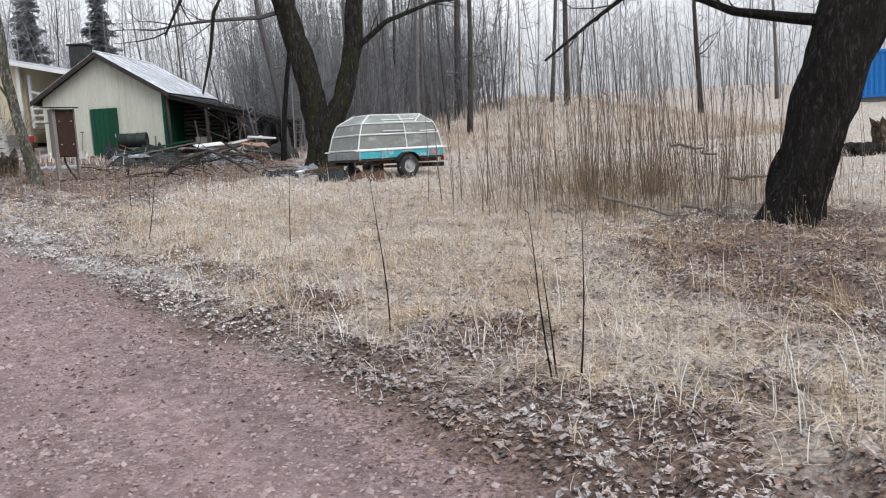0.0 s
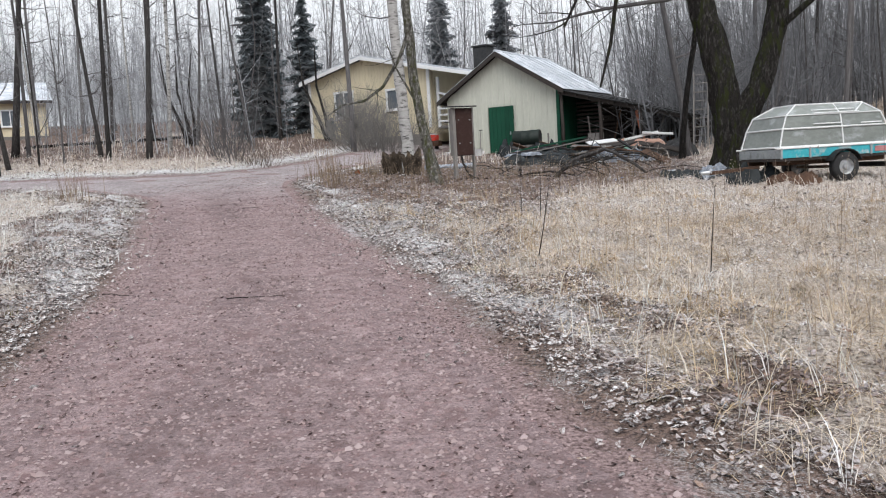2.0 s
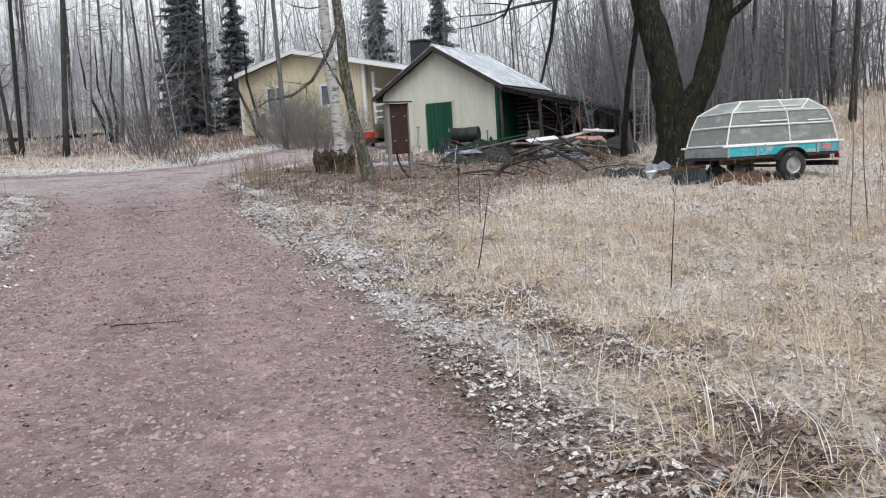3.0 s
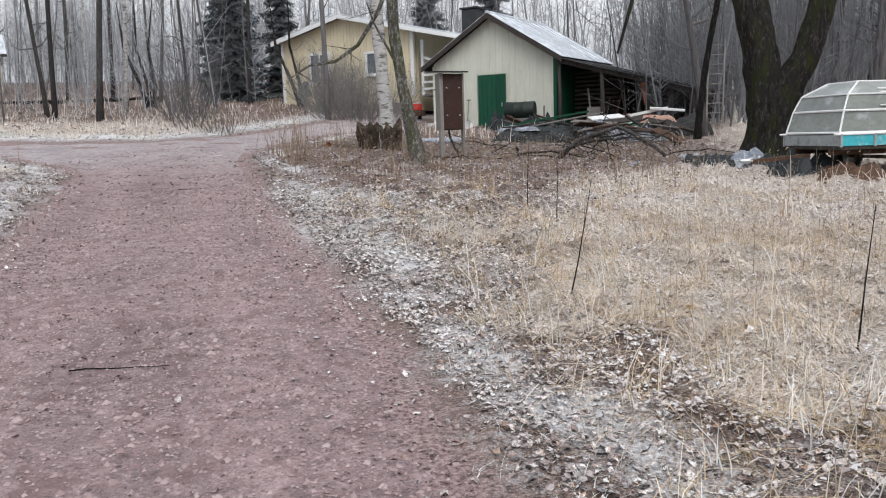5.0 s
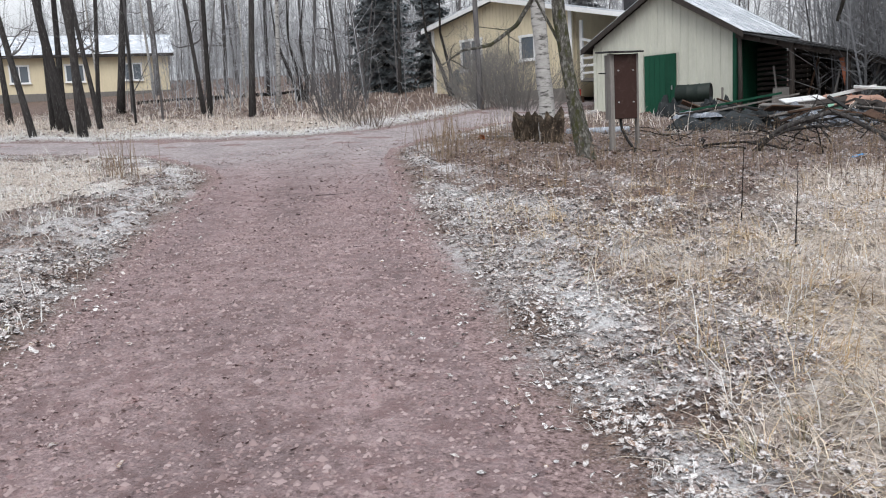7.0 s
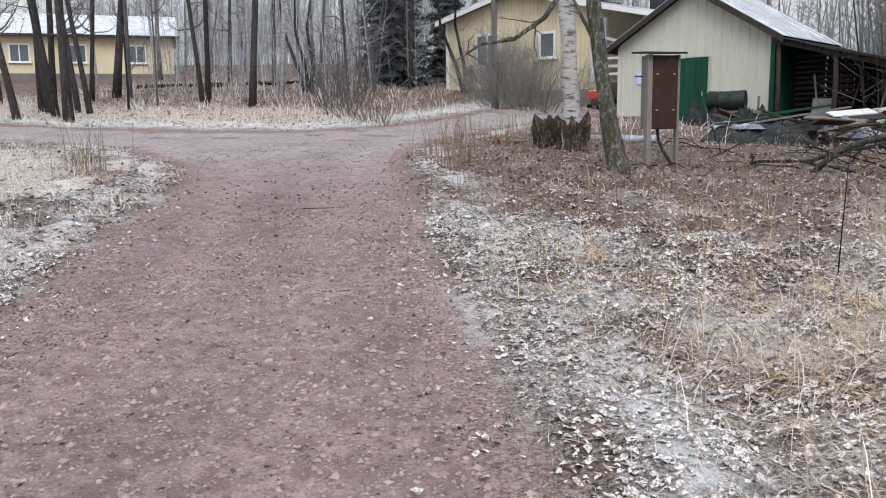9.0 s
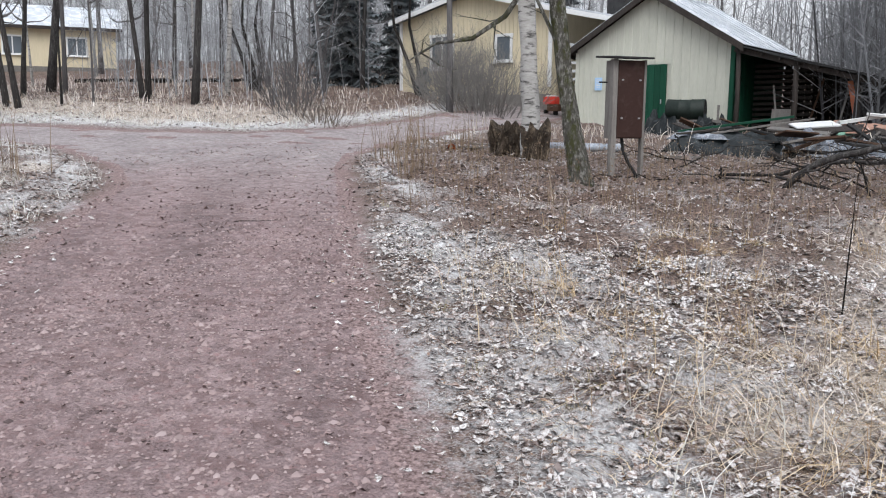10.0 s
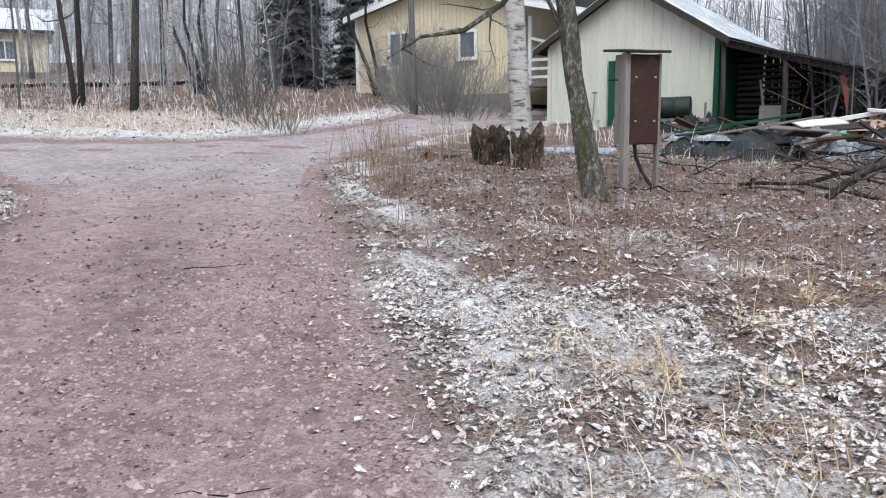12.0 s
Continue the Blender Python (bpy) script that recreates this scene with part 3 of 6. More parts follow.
def build_shed():
    shed = thing("shed", SHED, "cream board-and-batten shed with a green door and frosted sheet roof", "shed")
    front = part("front_wall", Geo().prism([(-HALF, 0.02, -0.2), (HALF, 0.02, -0.2), (HALF, 0.02, shed_top(HALF)), (0, 0.02, shed_top(0)), (-HALF, 0.02, shed_top(HALF))], (0, 0.1, 0)), M_CREAM, shed)
    pitch = 2 * HALF / 19
    for i in range(19):
        u = -HALF + pitch * (i + 0.5)
        base = 2.07 if -0.56 < u < 0.52 else -0.12
        gable_board(front, "board", u, pitch - 0.012, -0.004, base, 0.022, M_CREAM)
        if i and not -0.5 < u - pitch / 2 < 0.46:
            gable_board(front, "batten", u - pitch / 2, 0.05, -0.024, -0.1, 0.02, M_CREAM)
        elif i:
            gable_board(front, "batten", u - pitch / 2, 0.05, -0.024, 2.09, 0.02, M_CREAM)
    part("back_wall", Geo().prism([(-HALF, DEEP - 0.1, -0.2), (HALF, DEEP - 0.1, -0.2), (HALF, DEEP - 0.1, shed_top(HALF)), (0, DEEP - 0.1, shed_top(0)), (-HALF, DEEP - 0.1, shed_top(HALF))], (0, 0.1, 0)), M_CREAM, shed)
    for sx, name, m in ((-1, "side_wall", M_CREAM), (1, "side_wall", M_GREEN)):
        wall = part(name, Geo().box((sx * (HALF - 0.05), DEEP / 2, 1.15), (0.1, DEEP - 0.24, 2.74)), m, shed)
        for i in range(16):
            part("board", Geo().box((sx * (HALF + 0.012), 0.14 + i * 0.26, 1.15), (0.024, 0.245, 2.6), None, 0.004), m, wall)
    for sx, m in ((-1, M_CREAM), (1, M_GREEN)):
        part("corner_board", Geo().box((sx * (HALF - 0.04), -0.035, 1.2), (0.13, 0.03, 2.6), None, 0.005), m, shed)
    door = part("door", Geo().box((-0.02, -0.03, 1.04), (1.08, 0.05, 2.03), None, 0.006), M_GREEN, shed, "dark green ledged door")
    for i in range(6):
        part("plank", Geo().box((-0.02 - 0.45 + i * 0.18, -0.064, 1.04), (0.172, 0.018, 2.0), None, 0.003), M_GREEN, door)
    part("door_handle", Geo().box((0.4, -0.1, 1.0), (0.03, 0.05, 0.14), None, 0.01), M_STEEL, door)
    part("sill", Geo().box((-0.02, -0.08, 0.0), (1.2, 0.16, 0.06), None, 0.008), M_GREYWOOD, shed)
    for sx in (-1, 1):
        slope = part("roof_slope", Geo().prism([(0, -0.3, RIDGE - 0.06), (sx * 2.74, -0.3, RIDGE - 0.06 - 0.607 * 2.74), (sx * 2.74, -0.3, RIDGE - 0.607 * 2.74 - 0.01), (0, -0.3, RIDGE - 0.01)], (0, DEEP + 0.6, 0)), M_DARKWOOD, shed)
        for i in range(8):
            y0, y1 = -0.34 + i * 0.612, -0.34 + (i + 1) * 0.612
            g = Geo().prism([(0, y0, RIDGE), (sx * 2.8, y0, RIDGE - 0.607 * 2.8), (sx * 2.8, y0, RIDGE + 0.02 - 0.607 * 2.8), (0, y0, RIDGE + 0.02)], (0, y1 - y0 - 0.01, 0))
            g.prism([(0, y1 - 0.03, RIDGE + 0.02), (sx * 2.8, y1 - 0.03, RIDGE + 0.02 - 0.607 * 2.8), (sx * 2.8, y1 - 0.03, RIDGE + 0.045 - 0.607 * 2.8), (0, y1 - 0.03, RIDGE + 0.045)], (0, 0.03, 0))
            part("roof_sheet", g, M_ROOF, slope, "pale frosted roofing sheet" if i == 0 else "")
        part("barge_board", Geo().prism([(0, -0.36, RIDGE - 0.005), (sx * 2.78, -0.36, RIDGE - 0.005 - 0.607 * 2.78), (sx * 2.78, -0.36, RIDGE - 0.19 - 0.607 * 2.78), (0, -0.36, RIDGE - 0.19)], (0, 0.03, 0)), M_DARKWOOD, shed)
        part("eave_board", Geo().box((sx * 2.72, DEEP / 2, RIDGE - 0.607 * 2.72 - 0.1), (0.03, DEEP + 0.6, 0.14)), M_DARKWOOD, shed)
    part("ridge_cap", Geo().tube([(0, -0.36, RIDGE + 0.02), (0, DEEP + 0.32, RIDGE + 0.02)], [0.05, 0.05], 8), M_ROOF, shed)
    return shed


def build_lean_to():
    """An open-fronted store against the shed, its roof falling away from it."""
    lean = thing("lean_to", SHED, "dark tumbledown lean-to store with slatted walls and felt roof", "lean-to")
    top = lambda u: 2.5 - 0.27 * (u - HALF)
    end = HALF + 4.75
    for i in range(9):
        y0 = -0.35 + i * 0.52
        sag = 0.04 * math.sin(i * 2.1)
        pts = [(HALF + 0.06, top(HALF) + 0.0), (HALF + 1.6, top(HALF + 1.6) - 0.03 + sag), (HALF + 3.2, top(HALF + 3.2) + sag * 0.7), (end + 0.15 * math.sin(i * 1.3), top(end) - 0.05)]
        ring = [(u, y0, z) for u, z in pts] + [(u, y0, z - 0.03) for u, z in reversed(pts)]
        part("roof_sheet", Geo().prism(ring, (0, 0.535, 0)), M_FELT, lean)
    for i, u in enumerate((HALF + 0.15, HALF + 1.65, HALF + 3.15, end - 0.15)):
        for v in (-0.15, DEEP - 0.1):
            g = Geo().tube([(u, v, -0.5), (u + 0.03, v, 1.0), (u, v, top(u) - 0.06)], [0.075, 0.07, 0.065], 8, True, 0.3)
            part("post", g, M_DARKWOOD, lean, smooth=True)
    part("front_beam", Geo().beam((HALF + 0.05, -0.15, top(HALF) - 0.13), (end, -0.15, top(end) - 0.15), 0.1, 0.14), M_DARKWOOD, lean)
    for j in range(10):
        u = HALF + 0.3 + j * 0.48
        part("rafter", Geo().beam((u, -0.3, top(u) - 0.09), (u, DEEP, top(u) - 0.09), 0.06, 0.09), M_DARKWOOD, lean)
    for i in range(13):
        z = 0.0 + i * 0.165
        if z < top(HALF) - 0.2:
            stop = min(end, HALF + (top(HALF) - 0.25 - z) / 0.27)
            part("slat", Geo().beam((HALF + 0.1, DEEP - 0.22, z + 0.01 * math.sin(i * 3)), (stop, DEEP - 0.22, z + 0.02 * math.sin(i * 5)), 0.025, 0.12), M_DARKWOOD, lean)
        if z < 1.1:
            part("slat", Geo().beam((end - 0.1, -0.1, z), (end - 0.1, DEEP - 0.15, z), 0.025, 0.12), M_DARKWOOD, lean)
    # Boards added behind the back slats to block light and keep the inside dark.
    for i in range(24):
        u = HALF + 0.2 + i * 0.195
        part("back_board", Geo().box((u, DEEP - 0.05, (top(u) - 0.5) / 2), (0.175, 0.02, top(u) + 0.3), None, 0.003), M_DARKWOOD, lean)
    for i in range(14):
        part("slat", Geo().beam((HALF + 0.1, 1.35, 0.05 + i * 0.15), (HALF + 1.7, 1.35, 0.05 + i * 0.15 + 0.01 * math.sin(i * 4)), 0.025, 0.085), M_DARKWOOD, lean)
    return lean


build_shed()
build_lean_to()

# ---- the yellow house and its porch ----
HOUSE = pose(-18.22, 38.5, 3.24, 0, 0, -15.6)


def build_window(parent, u, z, w, h, v=0.0, posts=1):
    """A casement in a white frame set on a wall that faces -y."""
    win = part("window", Geo().box((u, v - 0.01, z), (w - 0.08, 0.02, h - 0.08)), M_PANE, parent, "dark window pane in a white frame")
    g = Geo()
    for s in (-1, 1):
        g.box((u + s * (w / 2 - 0.04), v - 0.03, z), (0.1, 0.06, h + 0.1), None, 0.008)
        g.box((u, v - 0.032, z + s * (h / 2)), (w + 0.08, 0.06, 0.1), None, 0.008)
    for i in range(posts):
        g.box((u - w / 2 + w * (i + 1) / (posts + 1), v - 0.026, z), (0.07, 0.05, h - 0.1), None, 0.006)
    part("frame", g, M_WHITE, win)
    part("sill", Geo().box((u, v - 0.07, z - h / 2 - 0.06), (w + 0.14, 0.14, 0.04), None, 0.008), M_WHITE, win)
    return win


def build_house():
    house = thing("house", HOUSE, "yellow boarded house with a low frosted roof and white trim", "house")
    W, D, E, A = 6.9, 10.0, 2.72, 3.5
    rise = lambda u: E + (A - E) * (1 - abs(u - W / 2) / (W / 2))
    wall = part("gable_wall", Geo().prism([(0, 0, -0.4), (W, 0, -0.4), (W, 0, E), (W / 2, 0, A), (0, 0, E)], (0, 0.2, 0)), M_YELLOW, house)
    n = 40
    for i in range(n):
        u = W * (i + 0.5) / n
        l, r = u - W / n / 2 + 0.006, u + W / n / 2 - 0.006
        part("board", Geo().prism([(l, -0.018, -0.1), (r, -0.018, -0.1), (r, -0.018, rise(r)), (l, -0.018, rise(l))], (0, 0.018, 0)), M_YELLOW, wall)
    part("side_wall", Geo().box((0.1, D / 2 + 0.2, 1.1), (0.2, D - 0.4, 3.2)), M_YELLOW, house)
    part("side_wall", Geo().box((W - 0.1, D / 2 + 0.2, 1.1), (0.2, D - 0.4, 3.2)), M_YELLOW, house)
    part("back_wall", Geo().prism([(0, D, -0.4), (W, D, -0.4), (W, D, E), (W / 2, D, A), (0, D, E)], (0, 0.2, 0)), M_YELLOW, house)
    part("plinth", Geo().box((W / 2, -0.03, -0.5), (W + 0.1, 0.1, 0.7)), M_GREYWOOD, house)
    for u in (0.0, W):
        part("corner_board", Geo().box((u, -0.03, 1.4), (0.14, 0.06, 2.6), None, 0.006), M_WHITE, house)
    build_window(house, 2.1, 1.5, 1.15, 1.2, -0.018)
    build_window(house, 4.95, 1.5, 0.75, 0.9, -0.018, 0)
    k = (A - E) / (W / 2)
    for side, stop in ((-1, -0.32), (1, 9.6)):
        u0, z0, z1 = W / 2, A + 0.06, A + 0.06 - k * abs(stop - W / 2)
        slope = part("roof_slope", Geo().prism([(u0, -0.4, z0), (stop, -0.4, z1), (stop, -0.4, z1 + 0.05), (u0, -0.4, z0 + 0.05)], (0, D + 0.8, 0)), M_ROOF, house, "frost-covered sheet roof")
        for i in range(19):
            y = -0.4 + i * 0.595
            part("seam", Geo().prism([(u0, y, z0 + 0.05), (stop, y, z1 + 0.05), (stop, y, z1 + 0.08), (u0, y, z0 + 0.08)], (0, 0.03, 0)), M_ROOF, slope)
        part("fascia", Geo().prism([(u0, -0.43, z0 - 0.14), (stop, -0.43, z1 - 0.14), (stop, -0.43, z1 + 0.02), (u0, -0.43, z0 + 0.02)], (0, 0.03, 0)), M_WHITE, house)
    chim = part("chimney", Geo().box((6.2, 6.3, 3.6), (0.8, 0.8, 1.2), None, 0.02), M_FELT, house, "black-clad chimney")
    part("chimney_cap", Geo().box((6.2, 6.3, 4.26), (0.95, 0.95, 0.08), None, 0.02), M_FELT, chim)
    # porch under the stretched roof
    part("porch_deck", Geo().box((8.3, 1.9, 0.1), (2.4, 3.2, 0.12), None, 0.01), M_GREYWOOD, house)
    for u, v in ((9.4, 0.35), (9.4, 3.3), (7.15, 0.35)):
        part("porch_post", Geo().box((u, v, 1.2), (0.12, 0.12, 2.2), None, 0.01), M_WHITE, house)
    for z in (0.35, 0.62, 0.9):
        part("porch_rail", Geo().box((8.3, 0.35, z), (2.2, 0.04, 0.09), None, 0.006), M_WHITE, house)
        part("porch_rail", Geo().box((9.4, 1.8, z), (0.04, 2.9, 0.09), None, 0.006), M_WHITE, house)
    part("porch_brace", Geo().beam((7.2, 0.33, 1.6), (9.3, 0.33, 1.0), 0.05, 0.1), M_WHITE, house)
    part("annexe_wall", Geo().box((8.25, 6.6, 1.1), (2.5, 5.6, 2.6)), M_YELLOW, house)
    build_window(house, 8.3, 1.5, 0.8, 0.9, 3.8, 0)
    return house


build_house()


def build_far_house():
    house = thing("far_house", pose(-44.0, 49.3, 5.3, 0, 0, 46), "low yellow house with a grey frosted roof seen between trunks", "house")
    L, D = 18.0, 7.0
    part("wall", Geo().box((-L / 2, D / 2, 1.2), (L, D, 2.7)), M_YELLOW, house)
    part("plinth", Geo().box((-L / 2, D / 2, -0.3), (L + 0.06, D + 0.06, 0.8)), M_GREYWOOD, house)
    ring = [(0.4, -0.5, 2.5), (0.4, D / 2, 4.2), (0.4, D + 0.5, 2.5), (0.4, D + 0.5, 2.42), (0.4, D / 2, 4.1), (0.4, -0.5, 2.42)]
    part("roof", Geo().prism(ring, (-L - 0.8, 0, 0)), M_ROOF, house, "frosted grey sheet roof")
    part("gable", Geo().prism([(0, 0, 2.4), (0, D / 2, 4.1), (0, D, 2.4)], (-0.1, 0, 0)), M_YELLOW, house)
    for u in (-2.3, -5.9, -9.2, -12.5):
        build_window(house, u, 1.35, 1.2, 1.1, -0.002)
    part("fascia", Geo().box((-L / 2, -0.52, 2.42), (L + 0.8, 0.04, 0.2)), M_DARKWOOD, house)
    return house


build_far_house()

M_BLUE = mat("blue_container_paint", (0.01, 0.13, 0.42), (0.02, 0.2, 0.55), 1.0, 0.5, 0.05)


def build_container():
    """A corrugated steel box on the rise behind the trees."""
    box = thing("shipping_container", pose(27.6, 39.2, 2.85, 0, 0, -38), "bright blue corrugated steel container on the frosty rise", "container")
    L, H = 6.05, 2.35
    ring = []
    for i in range(24):
        x = i * 0.252
        ring += [(x, 0.0, 0), (x + 0.09, 0.0, 0), (x + 0.126, 0.04, 0), (x + 0.216, 0.04, 0)]
    ring += [(L, 0.0, 0), (L, 2.4, 0), (0, 2.4, 0)]
    part("side", Geo().prism([(x, y, 0.12) for x, y, z in ring], (0, 0, H - 0.24)), M_BLUE, box)
    for z in (0.06, H - 0.06):
        part("rail", Geo().box((L / 2, 1.2, z), (L + 0.04, 2.46, 0.12), None, 0.01), M_BLUE, box)
    for x in (0.05, L - 0.05):
        part("corner_post", Geo().box((x, 0.0, H / 2), (0.14, 0.1, H + 0.02), None, 0.01), M_BLUE, box)
    part("roof", Geo().box((L / 2, 1.2, H + 0.02), (L, 2.4, 0.04)), M_BLUE, box)
    part("foot", Geo().box((L / 2, 1.2, -0.4), (L - 0.3, 2.1, 0.8)), M_GREYWOOD, box)
    return box


build_container()

# ---- the trailer with its covered frame ----
M_TEAL = mat("faded_teal_paint", (0.03, 0.28, 0.34), (0.06, 0.42, 0.48), 3, 0.5, 0.05, accent=(0.4, 0.46, 0.46), cover=0.42)
M_GREYSHEET = mat("grey_trailer_sheet", (0.24, 0.26, 0.27), (0.4, 0.42, 0.42), 3, 0.6, 0.05, accent=(0.16, 0.17, 0.17), cover=0.38)
M_FILM = mat("cloudy_greenhouse_film", (0.15, 0.165, 0.15), (0.28, 0.3, 0.28), 1.2, 0.35, 0.08, (1, 1, 2), accent=(0.36, 0.38, 0.38), cover=0.4)
M_RUST = mat("rusty_steel", (0.035, 0.022, 0.016), (0.12, 0.065, 0.04), 6, 0.8, 0.3)


def build_trailer():
    """A two-wheeled box trailer; a rounded tube frame covered in cloudy film sits on it."""
    tr = thing("trailer", pose(1.84, 19.66, 0.0, 0, 0, 27) @ Matrix.Translation((0, 0, float(height(1.7, 19.3)) + 0.02)), "old teal-sided box trailer standing in dead grass", "trailer")
    L, W = 2.34, 1.4
    for sy in (-1, 1):
        part("side_panel", Geo().box((0.0, sy * W / 2, 0.57), (L, 0.03, 0.17), None, 0.005), M_TEAL, tr, "faded teal side panel")
        for x in (-1.17, -0.58, 0.7, 1.17):
            part("stake", Geo().box((x, sy * (W / 2 + 0.025), 0.57), (0.04, 0.03, 0.2), None, 0.005), M_GREYSHEET, tr)
        part("rim_rail", Geo().box((0, sy * W / 2, 0.67), (L + 0.2, 0.07, 0.035), None, 0.01), M_WHITE, tr)
    part("headboard", Geo().box((-L / 2, 0, 0.57), (0.03, W, 0.17), None, 0.005), M_GREYSHEET, tr)
    part("tailboard", Geo().box((L / 2, 0, 0.57), (0.03, W, 0.17), None, 0.005), M_TEAL, tr)
    for y in (-0.62, 0.62):
        part("tail_lamp", Geo().box((L / 2 + 0.03, y, 0.4), (0.04, 0.12, 0.1), None, 0.015), mat("red_lens", (0.25, 0.02, 0.02), (0.4, 0.04, 0.03), 8, 0.3, 0), tr)
    part("reflector", Geo().box((0.9, -W / 2 - 0.022, 0.57), (0.24, 0.012, 0.1), None, 0.004), mat("faded_red", (0.35, 0.12, 0.12), (0.5, 0.25, 0.25), 8, 0.5, 0), tr)
    part("floor", Geo().box((0, 0, 0.455), (L, W, 0.05)), M_DARKWOOD, tr)
    for y in (-0.45, 0.45):
        part("chassis_rail", Geo().box((0, y, 0.39), (L, 0.06, 0.09), None, 0.006), M_RUST, tr)
    part("axle", Geo().tube([(0.08, -0.72, 0.27), (0.08, 0.72, 0.27)], [0.03, 0.03], 8), M_RUST, tr)
    part("drawbar", Geo().beam((-1.2, 0, 0.33), (-2.2, 0.1, 0.27), 0.07, 0.07), M_RUST, tr)
    part("coupling", Geo().tube([(-2.16, 0.1, 0.28), (-2.36, 0.12, 0.28)], [0.045, 0.03], 8), M_STEEL, tr)
    part("bumper", Geo().box((1.2, 0, 0.26), (0.05, 1.3, 0.1), None, 0.01), M_BLACK, tr)
    for y in (-0.78, 0.78):
        ring = lambda rad, w: [(rad * math.cos(k * 0.2618), w, rad * math.sin(k * 0.2618)) for k in range(24)]
        wheel = part("wheel", Geo().add([(0.08 + x, y + dy, 0.27 + z) for dy, rr in ((-0.08, 0.15), (-0.085, 0.24), (-0.06, 0.275), (0.06, 0.275), (0.085, 0.24), (0.08, 0.15)) for x, _, z in ring(rr, 0)],
                                        [(a * 24 + k, a * 24 + (k + 1) % 24, (a + 1) * 24 + (k + 1) % 24, (a + 1) * 24 + k) for a in range(5) for k in range(24)]), M_BLACK, tr, "black tyre", smooth=True)
        part("rim", Geo().add([(0.08 + x, y + dy, 0.27 + z) for dy, rr in ((-0.078, 0.165), (-0.03, 0.13), (-0.035, 0.06), (-0.075, 0.045)) for x, _, z in ring(rr, 0)] + [(0.08, y - 0.08, 0.27)],
                              [(a * 24 + k, a * 24 + (k + 1) % 24, (a + 1) * 24 + (k + 1) % 24, (a + 1) * 24 + k) for a in range(3) for k in range(24)] + [(72 + k, 72 + (k + 1) % 24, 96) for k in range(24)]), M_STEEL, wheel, "pale steel rim")
        arch = [(0.08 + rr * math.cos(0.35 + k * 0.27), z, 0.27 + rr * math.sin(0.35 + k * 0.27)) for rr, z in ((0.33, y),) for k in range(10)]
        g = Geo()
        for a, b in zip(arch, arch[1:]):
            g.beam(a, b, 0.22, 0.015, 0.002)
        part("mudguard", g, M_BLACK, tr)
    # tube frame: rings at four heights, hips and ties
    def lid(x0, x1, y, z):
        return [(x0, -y, z), (x1, -y, z), (x1, y, z), (x0, y, z)]
    rings = [lid(-1.17, 1.17, 0.68, 0.69), lid(-1.08, 1.1, 0.64, 1.03), lid(-0.97, 1.01, 0.58, 1.28), lid(-0.64, 0.78, 0.36, 1.48)]
    cover = thing("film_cover", tr.matrix_world.copy(), "cloudy film cover on a white tube frame over the trailer", "trailer cover")
    for lower, upper in zip(rings, rings[1:]):
        for i in range(4):
            j = (i + 1) % 4
            q = [lower[i], lower[j], upper[j], upper[i]]
            part("film_panel", Geo().add([(x * 0.985, y * 0.98, z) for x, y, z in q], [(0, 1, 2, 3)]), M_FILM, cover)
    part("film_panel", Geo().add([(x * 0.985, y * 0.98, z - 0.006) for x, y, z in rings[-1]], [(0, 1, 2, 3)]), M_FILM, cover)
    for rg, rad in zip(rings, (0.02, 0.018, 0.013, 0.016)):
        part("frame_ring", Geo().tube(rg + [rg[0]], [rad] * 5, 6, False), M_WHITE, cover)
    for i in range(4):
        part("hip_tube", Geo().tube([rg[i] for rg in rings], [0.016] * 4, 6), M_WHITE, cover)
    for x, xt in ((0.15, 0.15),):
        for sy in (-1, 1):
            part("rib_tube", Geo().tube([(x, sy * 0.68, 0.69), (x, sy * 0.64, 1.03), (x, sy * 0.58, 1.28), (xt, sy * 0.36, 1.48)], [0.015] * 4, 6), M_WHITE, cover)
    for x0, x1, z, y in ((-0.45, 0.15, 1.1, -0.64), (-0.4, 0.55, 1.3, -0.585), (-0.4, 0.5, 1.36, -0.5), (0.55, 0.98, 1.08, -0.65)):
        part("tie_tube", Geo().tube([(x0, y, z), (x1, y, z)], [0.012, 0.012], 6), M_WHITE, cover)
    part("tie_tube", Geo().tube([(0.45, -0.58, 1.28), (0.78, -0.37, 1.47)], [0.014, 0.014], 6), M_WHITE, cover)
    return tr


build_trailer()


# ---- the meter cabinet by the road ----


